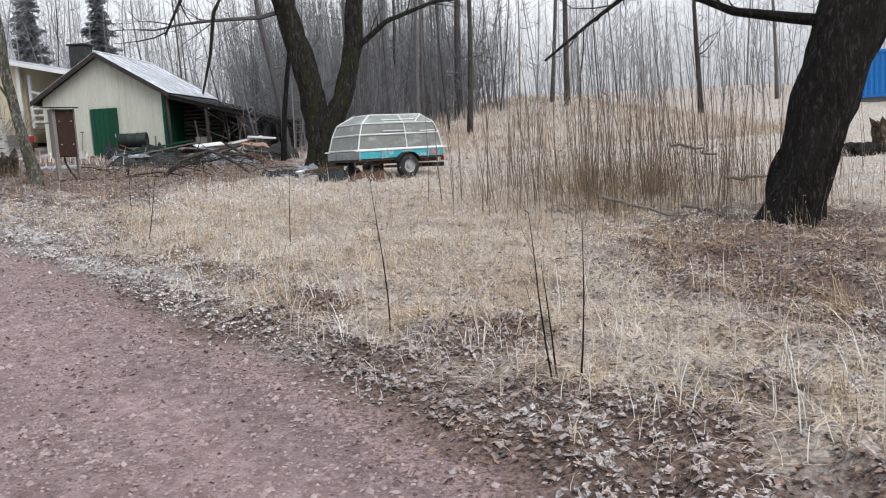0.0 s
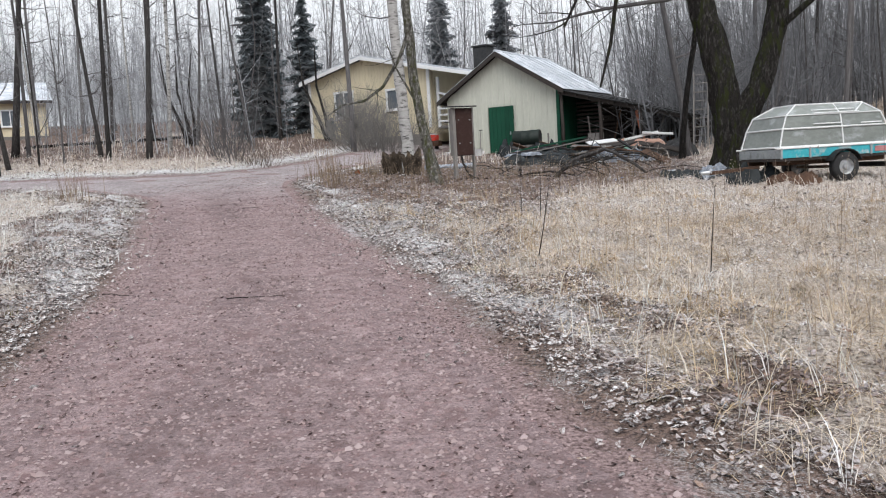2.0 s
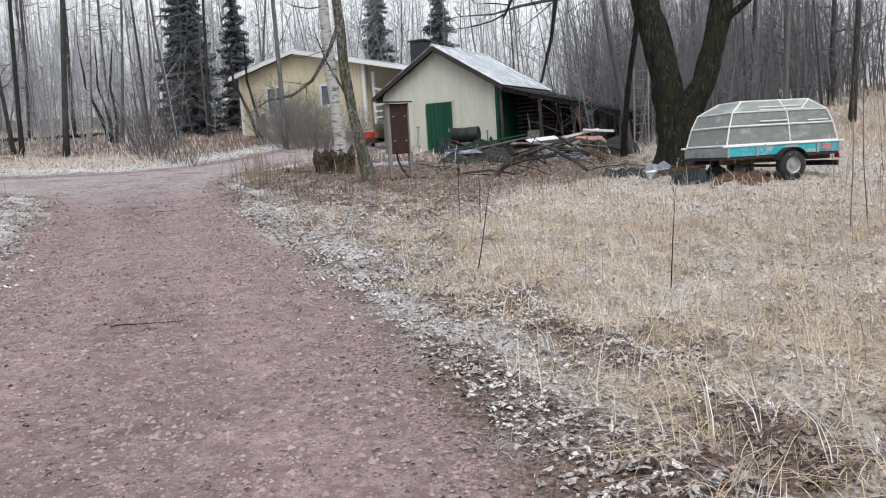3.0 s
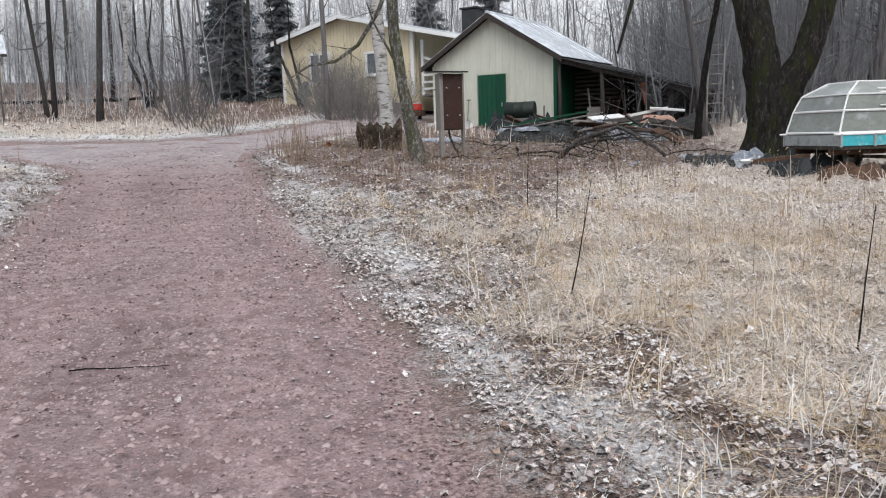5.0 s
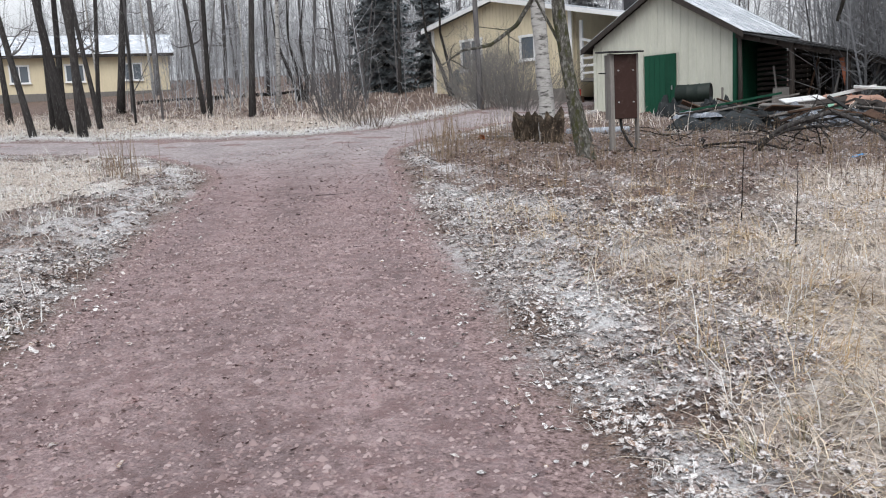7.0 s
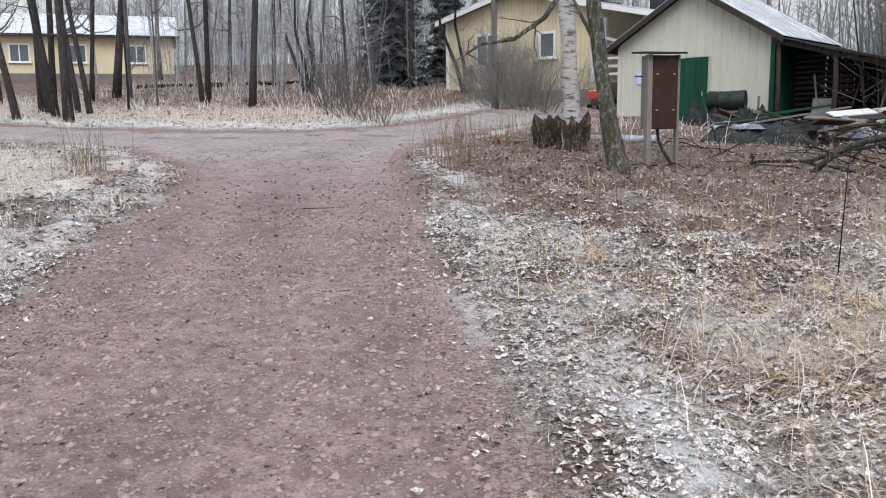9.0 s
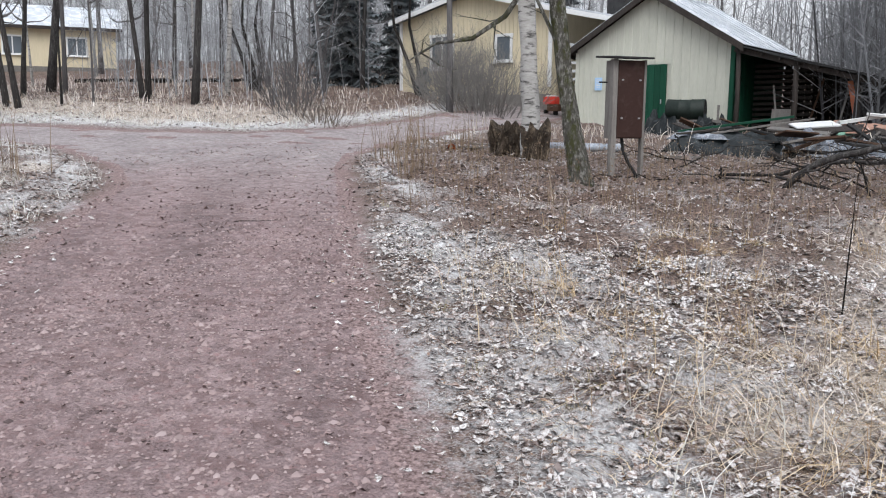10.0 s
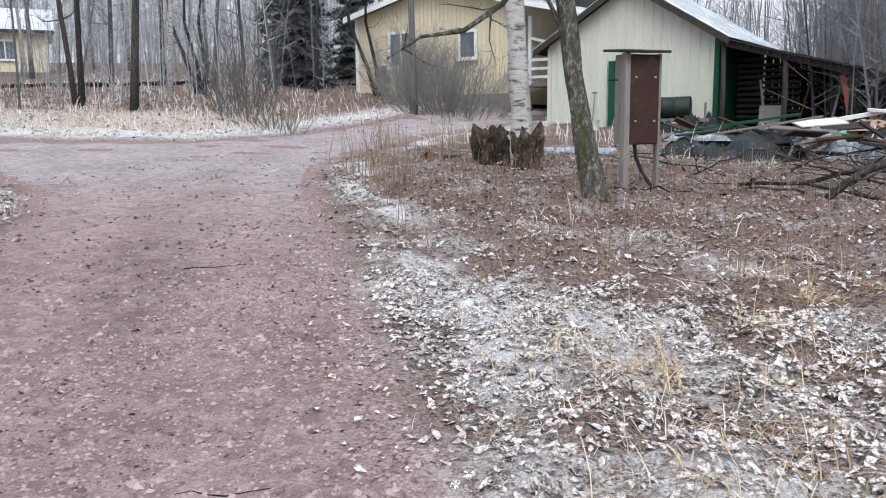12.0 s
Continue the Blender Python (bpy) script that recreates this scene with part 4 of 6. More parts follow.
def build_cabinet():
    cab = thing("meter_cabinet", pose(-5.78, 21.28, 0, 0, 0, 44) @ Matrix.Translation((0, 0, float(height(-5.86, 21.28)))), "brown metal meter cabinet on two grey wooden posts", "cabinet")
    body = part("body", Geo().box((0, 0.14, 1.195), (0.46, 0.24, 1.15), None, 0.006), M_DARKWOOD, cab)
    door = part("door", Geo().box((0, -0.002, 1.195), (0.45, 0.03, 1.13), None, 0.006), M_BROWN, cab, "dull dark brown sheet door")
    for x in (-0.15, 0.15):
        for z in (0.92, 1.48):
            part("catch", Geo().box((x, -0.024, z), (0.035, 0.016, 0.022), None, 0.004), M_STEEL, door)
    part("post", Geo().box((-0.27, 0.03, 0.83), (0.085, 0.1, 1.9), None, 0.008), M_GREYWOOD, cab, "grey weathered post")
    part("post", Geo().box((0.255, 0.05, 0.83), (0.05, 0.09, 1.9), None, 0.008), M_GREYWOOD, cab, "thin grey weathered post")
    part("side_panel", Geo().box((-0.244, 0.18, 1.195), (0.03, 0.2, 1.15), None, 0.004), M_GREYWOOD, cab)
    part("roof", Geo().box((-0.04, 0.12, 1.815), (0.7, 0.52, 0.03), pose(0, 0, 0, 4, 0, 0), 0.006), M_FELT, cab, "dark felt roof")
    part("cable_pipe", Geo().tube([(-0.05, 0.12, 0.66), (-0.03, 0.1, 0.45), (0.05, 0.06, 0.25), (0.16, 0.02, 0.08), (0.19, 0.0, -0.1)], [0.025] * 5, 8), M_BLACK, cab, "bent black cable pipe", smooth=True)
    part("hook", Geo().tube([(-0.28, 0.2, 1.45), (-0.42, 0.2, 1.45)], [0.012, 0.012], 6), M_BLACK, cab)
    return cab


build_cabinet()


# ---- stumps, logs and stray wood ----


def build_stump(name, x, y, rad, h, seed, label, jag=0.25):
    """A rotten stump with a torn top and spreading foot."""
    r = random.Random(seed)
    n, rows_n = 40, 10
    v, f = [], []
    for j in range(rows_n):
        t = j / (rows_n - 1)
        for i in range(n):
            a = 6.28318 * i / n
            k = 1 + 0.5 * noise.noise((math.cos(a) * 1.6 + seed, math.sin(a) * 1.6, t * 1.5)) + 0.35 * (1 - t) ** 3 + 0.3 * noise.noise((math.cos(a) * 5 + seed, math.sin(a) * 5, t * 4))
            top = h * (1 + jag * (1.6 * noise.noise((math.cos(a) * 1.3, math.sin(a) * 1.3 + seed, 3)) + 1.3 * noise.noise((math.cos(a) * 4.5, math.sin(a) * 4.5 + seed, 7))))
            v.append((rad * k * math.cos(a), rad * k * math.sin(a), -0.15 + (top * (1 + 0.1 * r.random()) + 0.15) * t))
    v.append((0, 0, h * 0.85))
    f += [(j * n + i, j * n + (i + 1) % n, (j + 1) * n + (i + 1) % n, (j + 1) * n + i) for j in range(rows_n - 1) for i in range(n)]
    f += [((rows_n - 1) * n + i, (rows_n - 1) * n + (i + 1) % n, rows_n * n) for i in range(n)]
    ob = part(name, Geo().add(v, f), M_STUMP)
    ob.location = on_ground(x, y)
    return tagged(ob, label, "stump")


M_STUMP = mat("rotten_wood", (0.01, 0.008, 0.007), (0.12, 0.09, 0.065), 4, 0.95, 1.0, (2, 2, 0.8), accent=(0.22, 0.17, 0.12), cover=0.4)
build_stump("stump", -8.62, 23.85, 0.30, 0.56, 1, "dark rotten jagged stump beside the birch", 0.2)
build_stump("stump", -7.74, 22.82, 0.225, 0.58, 2, "broken dark bark sleeve round the birch foot", 0.2)
build_stump("stump", -8.25, 23.5, 0.2, 0.4, 3, "low rotten stump between two others", 0.2)


def build_log(name, a, b, r0, r1, label, material=M_BARK, seed=0, sag=0.0, shoots=0, group=""):
    """A limb or log lying from a to b, each (x, y, height over the ground)."""
    r = random.Random(seed)
    pa, pb = on_ground(*a), on_ground(*b)
    n = 9
    pts = [pa.lerp(pb, i / n) + Vector((r.gauss(0, 0.03), r.gauss(0, 0.03), r.gauss(0, 0.02) + sag * math.sin(math.pi * i / n))) - pa for i in range(n + 1)]
    g = Geo().tube(pts, [r0 + (r1 - r0) * i / n for i in range(n + 1)], 8, True, 0.3)
    if shoots:
        limbs(g, pts, r1, r, 2, shoots, 0.8, 0.3)
    ob = part(name, g, material, smooth=True)
    ob.location = pa
    return tagged(ob, label, "log", group)


build_log("fallen_branch", (-3.6, 21.2, 0.05), (-1.5, 20.9, 0.15), 0.05, 0.03, "arched fallen branch with twigs in the grass", M_ALDER, 1, 0.55, 9)
build_log("fallen_branch", (-3.85, 22.6, 0.05), (-2.3, 21.6, 0.45), 0.035, 0.025, "forked grey branch propped on another", M_ALDER, 2, 0.08, 5)
build_log("fallen_branch", (-4.6, 22.3, 0.04), (-2.8, 20.9, 0.08), 0.028, 0.014, "thin fallen branch with twigs in the litter", M_ALDER, 4, 0.1, 6)
for i in range(26):
    rr = random.Random(640 + i)
    x, y, a = rr.uniform(-5.4, -0.9), rr.uniform(20.8, 25.2), rr.uniform(0, 6.28)
    ln = rr.uniform(0.8, 1.9)
    build_log("brushwood", (x, y, 0.03), (x + ln * math.cos(a), y + ln * 0.5 * math.sin(a), rr.uniform(0.05, 0.6)), rr.uniform(0.009, 0.018), 0.005, "dark brushwood limb in a tangled heap", rr.choice((M_BARK, M_ALDER)), 650 + i, rr.uniform(0, 0.25), 9, "brushwood heap")
build_log("fallen_log", (-35.1, 37.8, 0.08), (-27.2, 42.1, 0.1), 0.12, 0.08, "long dark fallen log under the trees", M_BARK, 7)
for i, (x, y, ln, t) in enumerate([(12.6, 17.6, 0.8, 0.3), (13.2, 18.0, 0.7, -0.3), (13.6, 17.7, 0.6, 0.8), (13.0, 18.5, 0.9, 0.1)]):
    build_log("cut_log", (x, y, 0.14), (x + ln * math.cos(t), y + ln * math.sin(t), 0.16), 0.17, 0.16, "dark short cut log lying on frosted grass", M_BARK, 20 + i, group="cut logs")
build_stump("stump", 14.6, 19.0, 0.28, 0.75, 8, "grey-brown standing stump on the frosty rise", 0.2)


def build_plank(x, y, z, length, width, turn, tilt, material, label, name="plank", thick=0.03, group="stray boards"):
    ob = part(name, Geo().box((0, 0, 0), (length, width, thick), None, 0.004), material)
    ob.matrix_world = Matrix.Translation(on_ground(x, y, z)) @ pose(0, 0, 0, tilt[0], tilt[1], turn)
    return tagged(ob, label, "board", group)


M_SHEETBLUE = mat("weathered_blue_grey_plastic", (0.2, 0.24, 0.29), (0.42, 0.46, 0.52), 5, 0.45, 0.3, accent=(0.58, 0.6, 0.64), cover=0.42)
pipe = part("gutter_pipe", Geo().tube([(-0.8, 0.15, 0.09), (-0.2, 0.05, 0.085), (0.8, -0.25, 0.09)], [0.085, 0.085, 0.085], 12), M_SHEETBLUE, smooth=True)
pipe.location = on_ground(-7.55, 25.7)
tagged(pipe, "pale blue-grey drain pipe lying in the leaves", "pipe")
build_plank(-9.4, 24.7, 0.06, 1.3, 0.14, 62, (0, 2), M_GREYWOOD, "frosted pale board lying by the stumps")
build_plank(-9.25, 24.9, 0.1, 1.1, 0.12, 48, (3, 3), M_GREYWOOD, "frosted pale board lying by the stumps")
build_plank(-6.3, 24.9, 0.06, 2.6, 0.12, -3, (0, 1), M_GREYWOOD, "long grey board lying before the scrap")
cup = part("plastic_tub", Geo().tube([(0, 0, 0), (0, 0, 0.14)], [0.06, 0.08], 14, False).tube([(0, 0, 0), (0, 0, 0.004)], [0.06, 0.06], 14), mat("orange_plastic", (0.5, 0.14, 0.05), (0.7, 0.25, 0.1), 4, 0.5, 0), smooth=True)
cup.matrix_world = Matrix.Translation(on_ground(-9.85, 24.0, 0.06)) @ pose(0, 0, 0, 80, 0, 30)
tagged(cup, "small orange plastic tub lying on its side", "tub")


def build_bucket(x, y):
    b = thing("bucket", Matrix.Translation(on_ground(x, y)), "white plastic bucket standing by the shed wall", "bucket")
    part("pail", Geo().tube([(0, 0, 0.0), (0, 0, 0.02), (0, 0, 0.3), (0, 0, 0.31)], [0.12, 0.125, 0.155, 0.165], 16, False).tube([(0, 0, 0.005), (0, 0, 0.012)], [0.12, 0.12], 16), M_WHITE, b, smooth=True)
    part("handle", Geo().tube([(0.16 * math.cos(k * 0.314), 0.02, 0.3 - 0.12 * math.sin(k * 0.314)) for k in range(11)], [0.005] * 11, 5), M_STEEL, b)
    return b


build_bucket(-8.35, 32.4)

# ---- against the shed and in the yard ----


def in_shed(u, v, z, *turn):
    return SHED @ pose(u, v, z, *turn)


def build_shovel():
    s = thing("shovel", in_shed(-0.93, -0.3, -0.02, -9, 0, 3), "long-handled snow shovel leaning on the shed wall", "shovel")
    part("handle", Geo().tube([(0, 0, 0.3), (0, 0.01, 1.25)], [0.018, 0.016], 8), M_GREYWOOD, s)
    part("blade", Geo().prism([(-0.2, 0, 0), (0.2, 0, 0), (0.17, 0.02, 0.42), (-0.17, 0.02, 0.42)], (0, 0.012, 0)), M_WHITE, s, "pale scoop blade")
    part("grip", Geo().tube([(-0.07, 0.01, 1.25), (0.07, 0.01, 1.25)], [0.018, 0.018], 8), M_BLACK, s)
    return s


build_shovel()
sign = thing("wall_sign", in_shed(-1.66, -0.05, 1.55), "small pale blue notice fixed to the shed wall", "sign")
part("plate", Geo().box((0, 0, 0), (0.24, 0.012, 0.38), None, 0.003), mat("pale_blue_plate", (0.32, 0.5, 0.7), (0.4, 0.58, 0.78), 5, 0.5, 0), sign)
for i, (w, z) in enumerate(((0.16, 0.12), (0.12, 0.07), (0.17, 0.0), (0.15, -0.05), (0.1, -0.1))):
    part("text_bar", Geo().box((0, -0.009, z), (w, 0.004, 0.022)), M_WHITE, sign)


def build_drum():
    """A steel drum lying on a trestle, its end facing the yard."""
    t = thing("trestle", in_shed(1.75, -1.2, -0.1), "rough grey wooden trestle beside the shed wall", "trestle")
    for x in (-0.55, 0.55):
        for y in (-0.3, 0.3):
            part("leg", Geo().beam((x, y, 0), (x * 0.95, y * 0.6, 0.52), 0.06), M_GREYWOOD, t)
    for y in (-0.22, 0.22):
        part("rail", Geo().beam((-0.75, y, 0.53), (0.95, y, 0.53), 0.06, 0.09), M_GREYWOOD, t)
    part("upright", Geo().beam((0.85, -0.2, 0.0), (0.86, -0.2, 0.95), 0.05), M_GREYWOOD, t)
    d = thing("oil_drum", in_shed(1.65, -1.2, 0.73, 0, 90, 12), "dark green dented steel drum lying on a trestle", "drum")
    m_drum = mat("dark_green_drum", (0.007, 0.013, 0.01), (0.022, 0.034, 0.028), 3, 0.6, 0.3, accent=(0.05, 0.055, 0.05), cover=0.3)
    prof = [(-0.5, 0.27), (-0.48, 0.29), (-0.18, 0.28), (-0.16, 0.295), (-0.14, 0.28), (0.14, 0.28), (0.16, 0.295), (0.18, 0.28), (0.48, 0.29), (0.5, 0.27)]
    part("shell", Geo().tube([(0, 0, z) for z, _ in prof], [q for _, q in prof], 20, False, 0.06), m_drum, d, smooth=True)
    for z in (-0.47, 0.47):
        part("end", Geo().tube([(0, 0, z - 0.01), (0, 0, z + 0.01)], [0.265, 0.265], 20), M_BLACK, d)
    return d


build_drum()


def crumple(name, x, y, z, sx, sy, sz, seed, material, label, category, turn=0.0, fold=0.5, n=16):
    """A heap or draped sheet: a lumpy folded mound resting on the ground."""
    v, f = [], []
    for j in range(n + 1):
        for i in range(n + 1):
            a, b = i / n * 2 - 1, j / n * 2 - 1
            edge = max(0.0, 1 - max(abs(a), abs(b)) ** 3)
            h = edge ** 0.6 * (0.6 + fold * noise.noise((a * 2.2 + seed, b * 2.2, seed * 1.3)) + 0.4 * fold * noise.noise((a * 6 + seed, b * 6, 2)))
            v.append((a * sx * (1 + 0.12 * noise.noise((b * 3, seed, 1))), b * sy * (1 + 0.15 * noise.noise((a * 3, seed, 5))), max(h, 0.0) * sz - 0.04))
    f = [(j * (n + 1) + i, j * (n + 1) + i + 1, (j + 1) * (n + 1) + i + 1, (j + 1) * (n + 1) + i) for j in range(n) for i in range(n)]
    ob = part(name, Geo().add(v, f), material)
    ob.matrix_world = Matrix.Translation(on_ground(x, y, z)) @ pose(0, 0, 0, 0, 0, turn)
    return tagged(ob, label, category)


M_TARP = mat("black_tarpaulin", (0.006, 0.009, 0.01), (0.024, 0.03, 0.033), 3, 0.55, 0.3, accent=(0.05, 0.058, 0.064), cover=0.34)
M_BAG = mat("clear_grey_plastic", (0.1, 0.12, 0.15), (0.3, 0.33, 0.38), 7, 0.4, 0.5, accent=(0.5, 0.53, 0.57), cover=0.42)
M_PINK = mat("faded_orange_sheet", (0.36, 0.19, 0.13), (0.5, 0.32, 0.25), 3, 0.6, 0.2)
M_MINT = mat("mint_plastic", (0.18, 0.4, 0.3), (0.3, 0.54, 0.42), 3, 0.5, 0.2)


crumple("tarpaulin", -5.0, 26.5, 0, 1.15, 0.6, 0.62, 21, M_TARP, "black tarpaulin draped over scrap before the shed", "tarpaulin", 8, 0.5, 26)
crumple("tarpaulin", -4.1, 27.1, 0, 0.8, 0.6, 0.55, 22, M_TARP, "black tarpaulin draped over scrap before the shed", "tarpaulin", -15, 0.5, 24)
crumple("plastic_strip", -5.35, 26.3, 0.36, 0.6, 0.12, 0.16, 23, M_BAG, "pale torn plastic strip lying on the tarpaulin", "plastic sheet", -6, 0.8, 12)


def build_scrap(i):
    """Odd boards, sheets and rods thrown on the heap."""
    q = random.Random(1200 + i)
    x, y = q.uniform(-5.9, -1.2), q.uniform(25.8, 29.4)
    m = q.choice((M_DARKWOOD, M_DARKWOOD, M_RUST, M_RUST, M_FELT, M_FELT, M_DARKWOOD, M_GREYWOOD))
    ob = part("scrap_board", Geo().box((0, 0, 0), (q.uniform(0.4, 1.5), q.uniform(0.05, 0.3), q.uniform(0.02, 0.05)), None, 0.004), m)
    ob.matrix_world = Matrix.Translation(on_ground(x, y, q.uniform(0.12, 0.5))) @ pose(0, 0, 0, q.gauss(0, 14), q.gauss(0, 16), q.gauss(5, 35))
    return tagged(ob, "odd weathered board thrown on the scrap heap", "board", "scrap heap")


for i in range(58):
    build_scrap(i)
build_plank(-4.7, 26.9, 0.62, 2.3, 0.1, 14, (0, -8), M_GREEN, "dark green painted batten laid over the tarpaulin", "batten", 0.05)
build_plank(-4.4, 26.7, 0.56, 2.5, 0.09, 16, (0, -9), M_GREYWOOD, "frosted grey batten laid over the tarpaulin", "batten", 0.04)
build_plank(-3.5, 27.5, 0.5, 1.2, 0.5, -8, (6, 5), M_GREYWOOD, "frosted pale board on the scrap heap")
build_plank(-3.2, 27.9, 0.62, 0.9, 0.55, 20, (10, -4), M_WHITE, "frosted white panel on the scrap heap", "panel")
crumple("plastic_sheeting", -3.3, 27.0, 0, 0.6, 0.5, 0.6, 2, M_BAG, "crumpled pale blue-grey plastic sheeting on scrap", "plastic sheet", 10, 0.55, 24)
crumple("plastic_sheeting", -2.4, 28.0, 0, 0.9, 0.6, 0.55, 3, M_BAG, "crumpled pale blue-grey plastic sheeting on scrap", "plastic sheet", -20, 0.55, 24)
crumple("tarpaulin", -3.9, 28.2, 0, 1.0, 0.8, 0.6, 4, M_TARP, "black crumpled tarpaulin over a scrap heap", "tarpaulin", 30, 0.5, 22)
crumple("scrap_mound", -1.6, 29.6, 0, 1.3, 1.0, 0.75, 5, M_FELT, "dark mound of scrap before the lean-to", "scrap mound", 0, 0.5, 22)
for i, (u, v, sx_, sz_) in enumerate([(1.1, -1.5, 0.5, 0.75), (1.9, -1.6, 0.6, 0.6), (2.5, -1.3, 0.4, 0.8)]):
    at = in_shed(u, v, 0).translation
    crumple("tarpaulin", at.x, at.y, 0, sx_, 0.3, sz_, 60 + i, M_TARP, "black tarpaulin bundled under the trestle by the shed", "tarpaulin", -15, 0.7, 20)
crumple("mint_sack", -2.5, 29.8, 0.25, 0.35, 0.28, 0.5, 6, M_MINT, "mint green plastic sack on the heap", "sack", 15, 0.2, 16)
crumple("orange_sack", -2.75, 30.3, 0.4, 0.35, 0.25, 0.36, 7, M_PINK, "faded orange sack on the heap", "sack", 40, 0.2, 16)
crumple("orange_sack", -1.95, 29.7, 0.4, 0.6, 0.25, 0.36, 8, M_PINK, "long faded salmon sack on the heap", "sack", 5, 0.2, 16)
build_plank(-2.15, 30.1, 0.66, 1.1, 0.4, 10, (0, -10), M_WHITE, "frosted white panel across the heap", "panel", 0.08)
build_plank(-1.6, 30.0, 0.72, 1.0, 0.35, 2, (4, 6), M_WHITE, "frosted white panel across the heap", "panel", 0.06)
crumple("grey_bag", 0.0, 20.7, 0, 0.42, 0.3, 0.42, 9, M_BAG, "grey plastic bag beside the trailer", "bag", 0, 0.6, 10)
crumple("black_bag", 0.35, 20.3, 0, 0.55, 0.32, 0.35, 10, M_TARP, "black crumpled bag beside the trailer", "bag", 10, 0.6, 10)
crumple("black_bag", -0.35, 20.9, 0, 0.5, 0.35, 0.3, 11, M_TARP, "black crumpled bag beside the old tree", "bag", -15, 0.6, 10)
crumple("black_bag", 0.75, 19.2, 0, 0.6, 0.3, 0.5, 15, M_TARP, "black crumpled bag under the trailer", "bag", 25, 0.6, 14)
crumple("black_bag", -0.75, 20.6, 0, 0.5, 0.3, 0.34, 16, M_TARP, "black crumpled bag beside the old tree", "bag", 0, 0.6, 14)
crumple("rusty_scrap", 1.35, 18.75, 0, 0.55, 0.25, 0.34, 12, M_RUST, "rusty scrap under the trailer", "scrap", 0, 0.8, 10)
crumple("frosted_stone", -1.0, 22.4, 0, 0.3, 0.2, 0.2, 13, M_SHEETBLUE, "pale frosted stone in the grass", "stone", 0, 0.3, 8)
crumple("blue_bag", -2.0, 20.6, 0, 0.16, 0.12, 0.14, 14, mat("bright_blue_plastic", (0.05, 0.2, 0.42), (0.1, 0.32, 0.6), 4, 0.4, 0.1), "small blue plastic bag in the grass", "bag", 0, 0.4, 8)
for i, (u, v, z, tu, m, ln) in enumerate([(4.4, 0.6, 0.9, 12, M_RUST, 1.7), (5.5, 0.2, 0.9, -14, mat("orange_board", (0.36, 0.1, 0.05), (0.5, 0.18, 0.09), 3, 0.7, 0.1), 1.5), (5.2, 0.3, 0.9, 9, M_GREYWOOD, 1.8), (6.1, 0.4, 0.8, 15, M_GREYWOOD, 1.6), (3.5, 0.4, 0.8, -10, M_GREYWOOD, 1.6)]):
    ob = part("leaning_board", Geo().box((0, 0, 0), (0.13 if i == 1 else 0.05, 0.04, ln), None, 0.005), m)
    ob.matrix_world = in_shed(u, v, z - 0.15, -8, tu, 0)
    tagged(ob, ("faded orange board leaning in the lean-to" if i == 1 else "worn wooden pole leaning in the lean-to"), "board", "leaning boards")
slab = part("grey_slab", Geo().box((0, 0, 0.4), (0.62, 0.06, 0.85), pose(0, 0, 0, -10, 0, 0), 0.01), M_GREYWOOD)
slab.matrix_world = in_shed(3.75, 0.2, -0.05)
tagged(slab, "grey fibre slab leaning in the lean-to", "slab")
for i in range(9):
    rr = random.Random(900 + i)
    crate = part("crate", Geo().box((0, 0, 0.2), (rr.uniform(0.4, 0.7), 0.4, rr.uniform(0.35, 0.55)), None, 0.01), rr.choice((M_DARKWOOD, M_RUST, M_DARKWOOD)))
    crate.matrix_world = in_shed(3.0 + i * 0.48, 2.2 + 0.5 * rr.random(), 0.0 + 0.0 * i, 0, 0, rr.uniform(-20, 20))
    tagged(crate, "dark wooden crate stored in the lean-to", "crate", "stored crates")


def build_ladder():
    l = thing("ladder", Matrix.Translation(on_ground(-0.25, 30.6)) @ pose(0, 0, 0, -8, 0, -10), "grey wooden ladder leaning behind the old tree", "ladder")
    for x in (-0.23, 0.23):
        part("stile", Geo().box((x, 0, 1.3), (0.04, 0.06, 2.7), None, 0.005), M_GREYWOOD, l)
    for i in range(9):
        part("rung", Geo().tube([(-0.23, 0, 0.2 + i * 0.29), (0.23, 0, 0.2 + i * 0.29)], [0.016, 0.016], 6), M_GREYWOOD, l)
    return l


build_ladder()


def build_cart():
    """A small red cart with a pale load near the porch."""
    c = thing("red_cart", Matrix.Translation(on_ground(-11.2, 35.6)) @ pose(0, 0, 0, 0, 0, -15) @ Matrix.Diagonal((0.62, 0.62, 0.75, 1)), "small bright red garden cart with wooden box by the porch", "cart")
    part("tray", Geo().box((0, 0, 0.62), (0.75, 0.5, 0.34), None, 0.03), mat("bright_red_paint", (0.5, 0.035, 0.02), (0.68, 0.06, 0.04), 3, 0.45, 0.03), c)
    part("crate", Geo().box((0.25, -0.02, 0.3), (0.7, 0.45, 0.3), None, 0.01), M_RUST, c, "brown wooden box")
    part("lid", Geo().box((0.05, 0, 0.82), (0.6, 0.45, 0.05), None, 0.01), M_WHITE, c)
    for x in (-0.3, 0.3):
        part("leg", Geo().box((x, 0, 0.1), (0.06, 0.4, 0.24)), M_BLACK, c)
    return c


build_cart()

# ---- trees ----


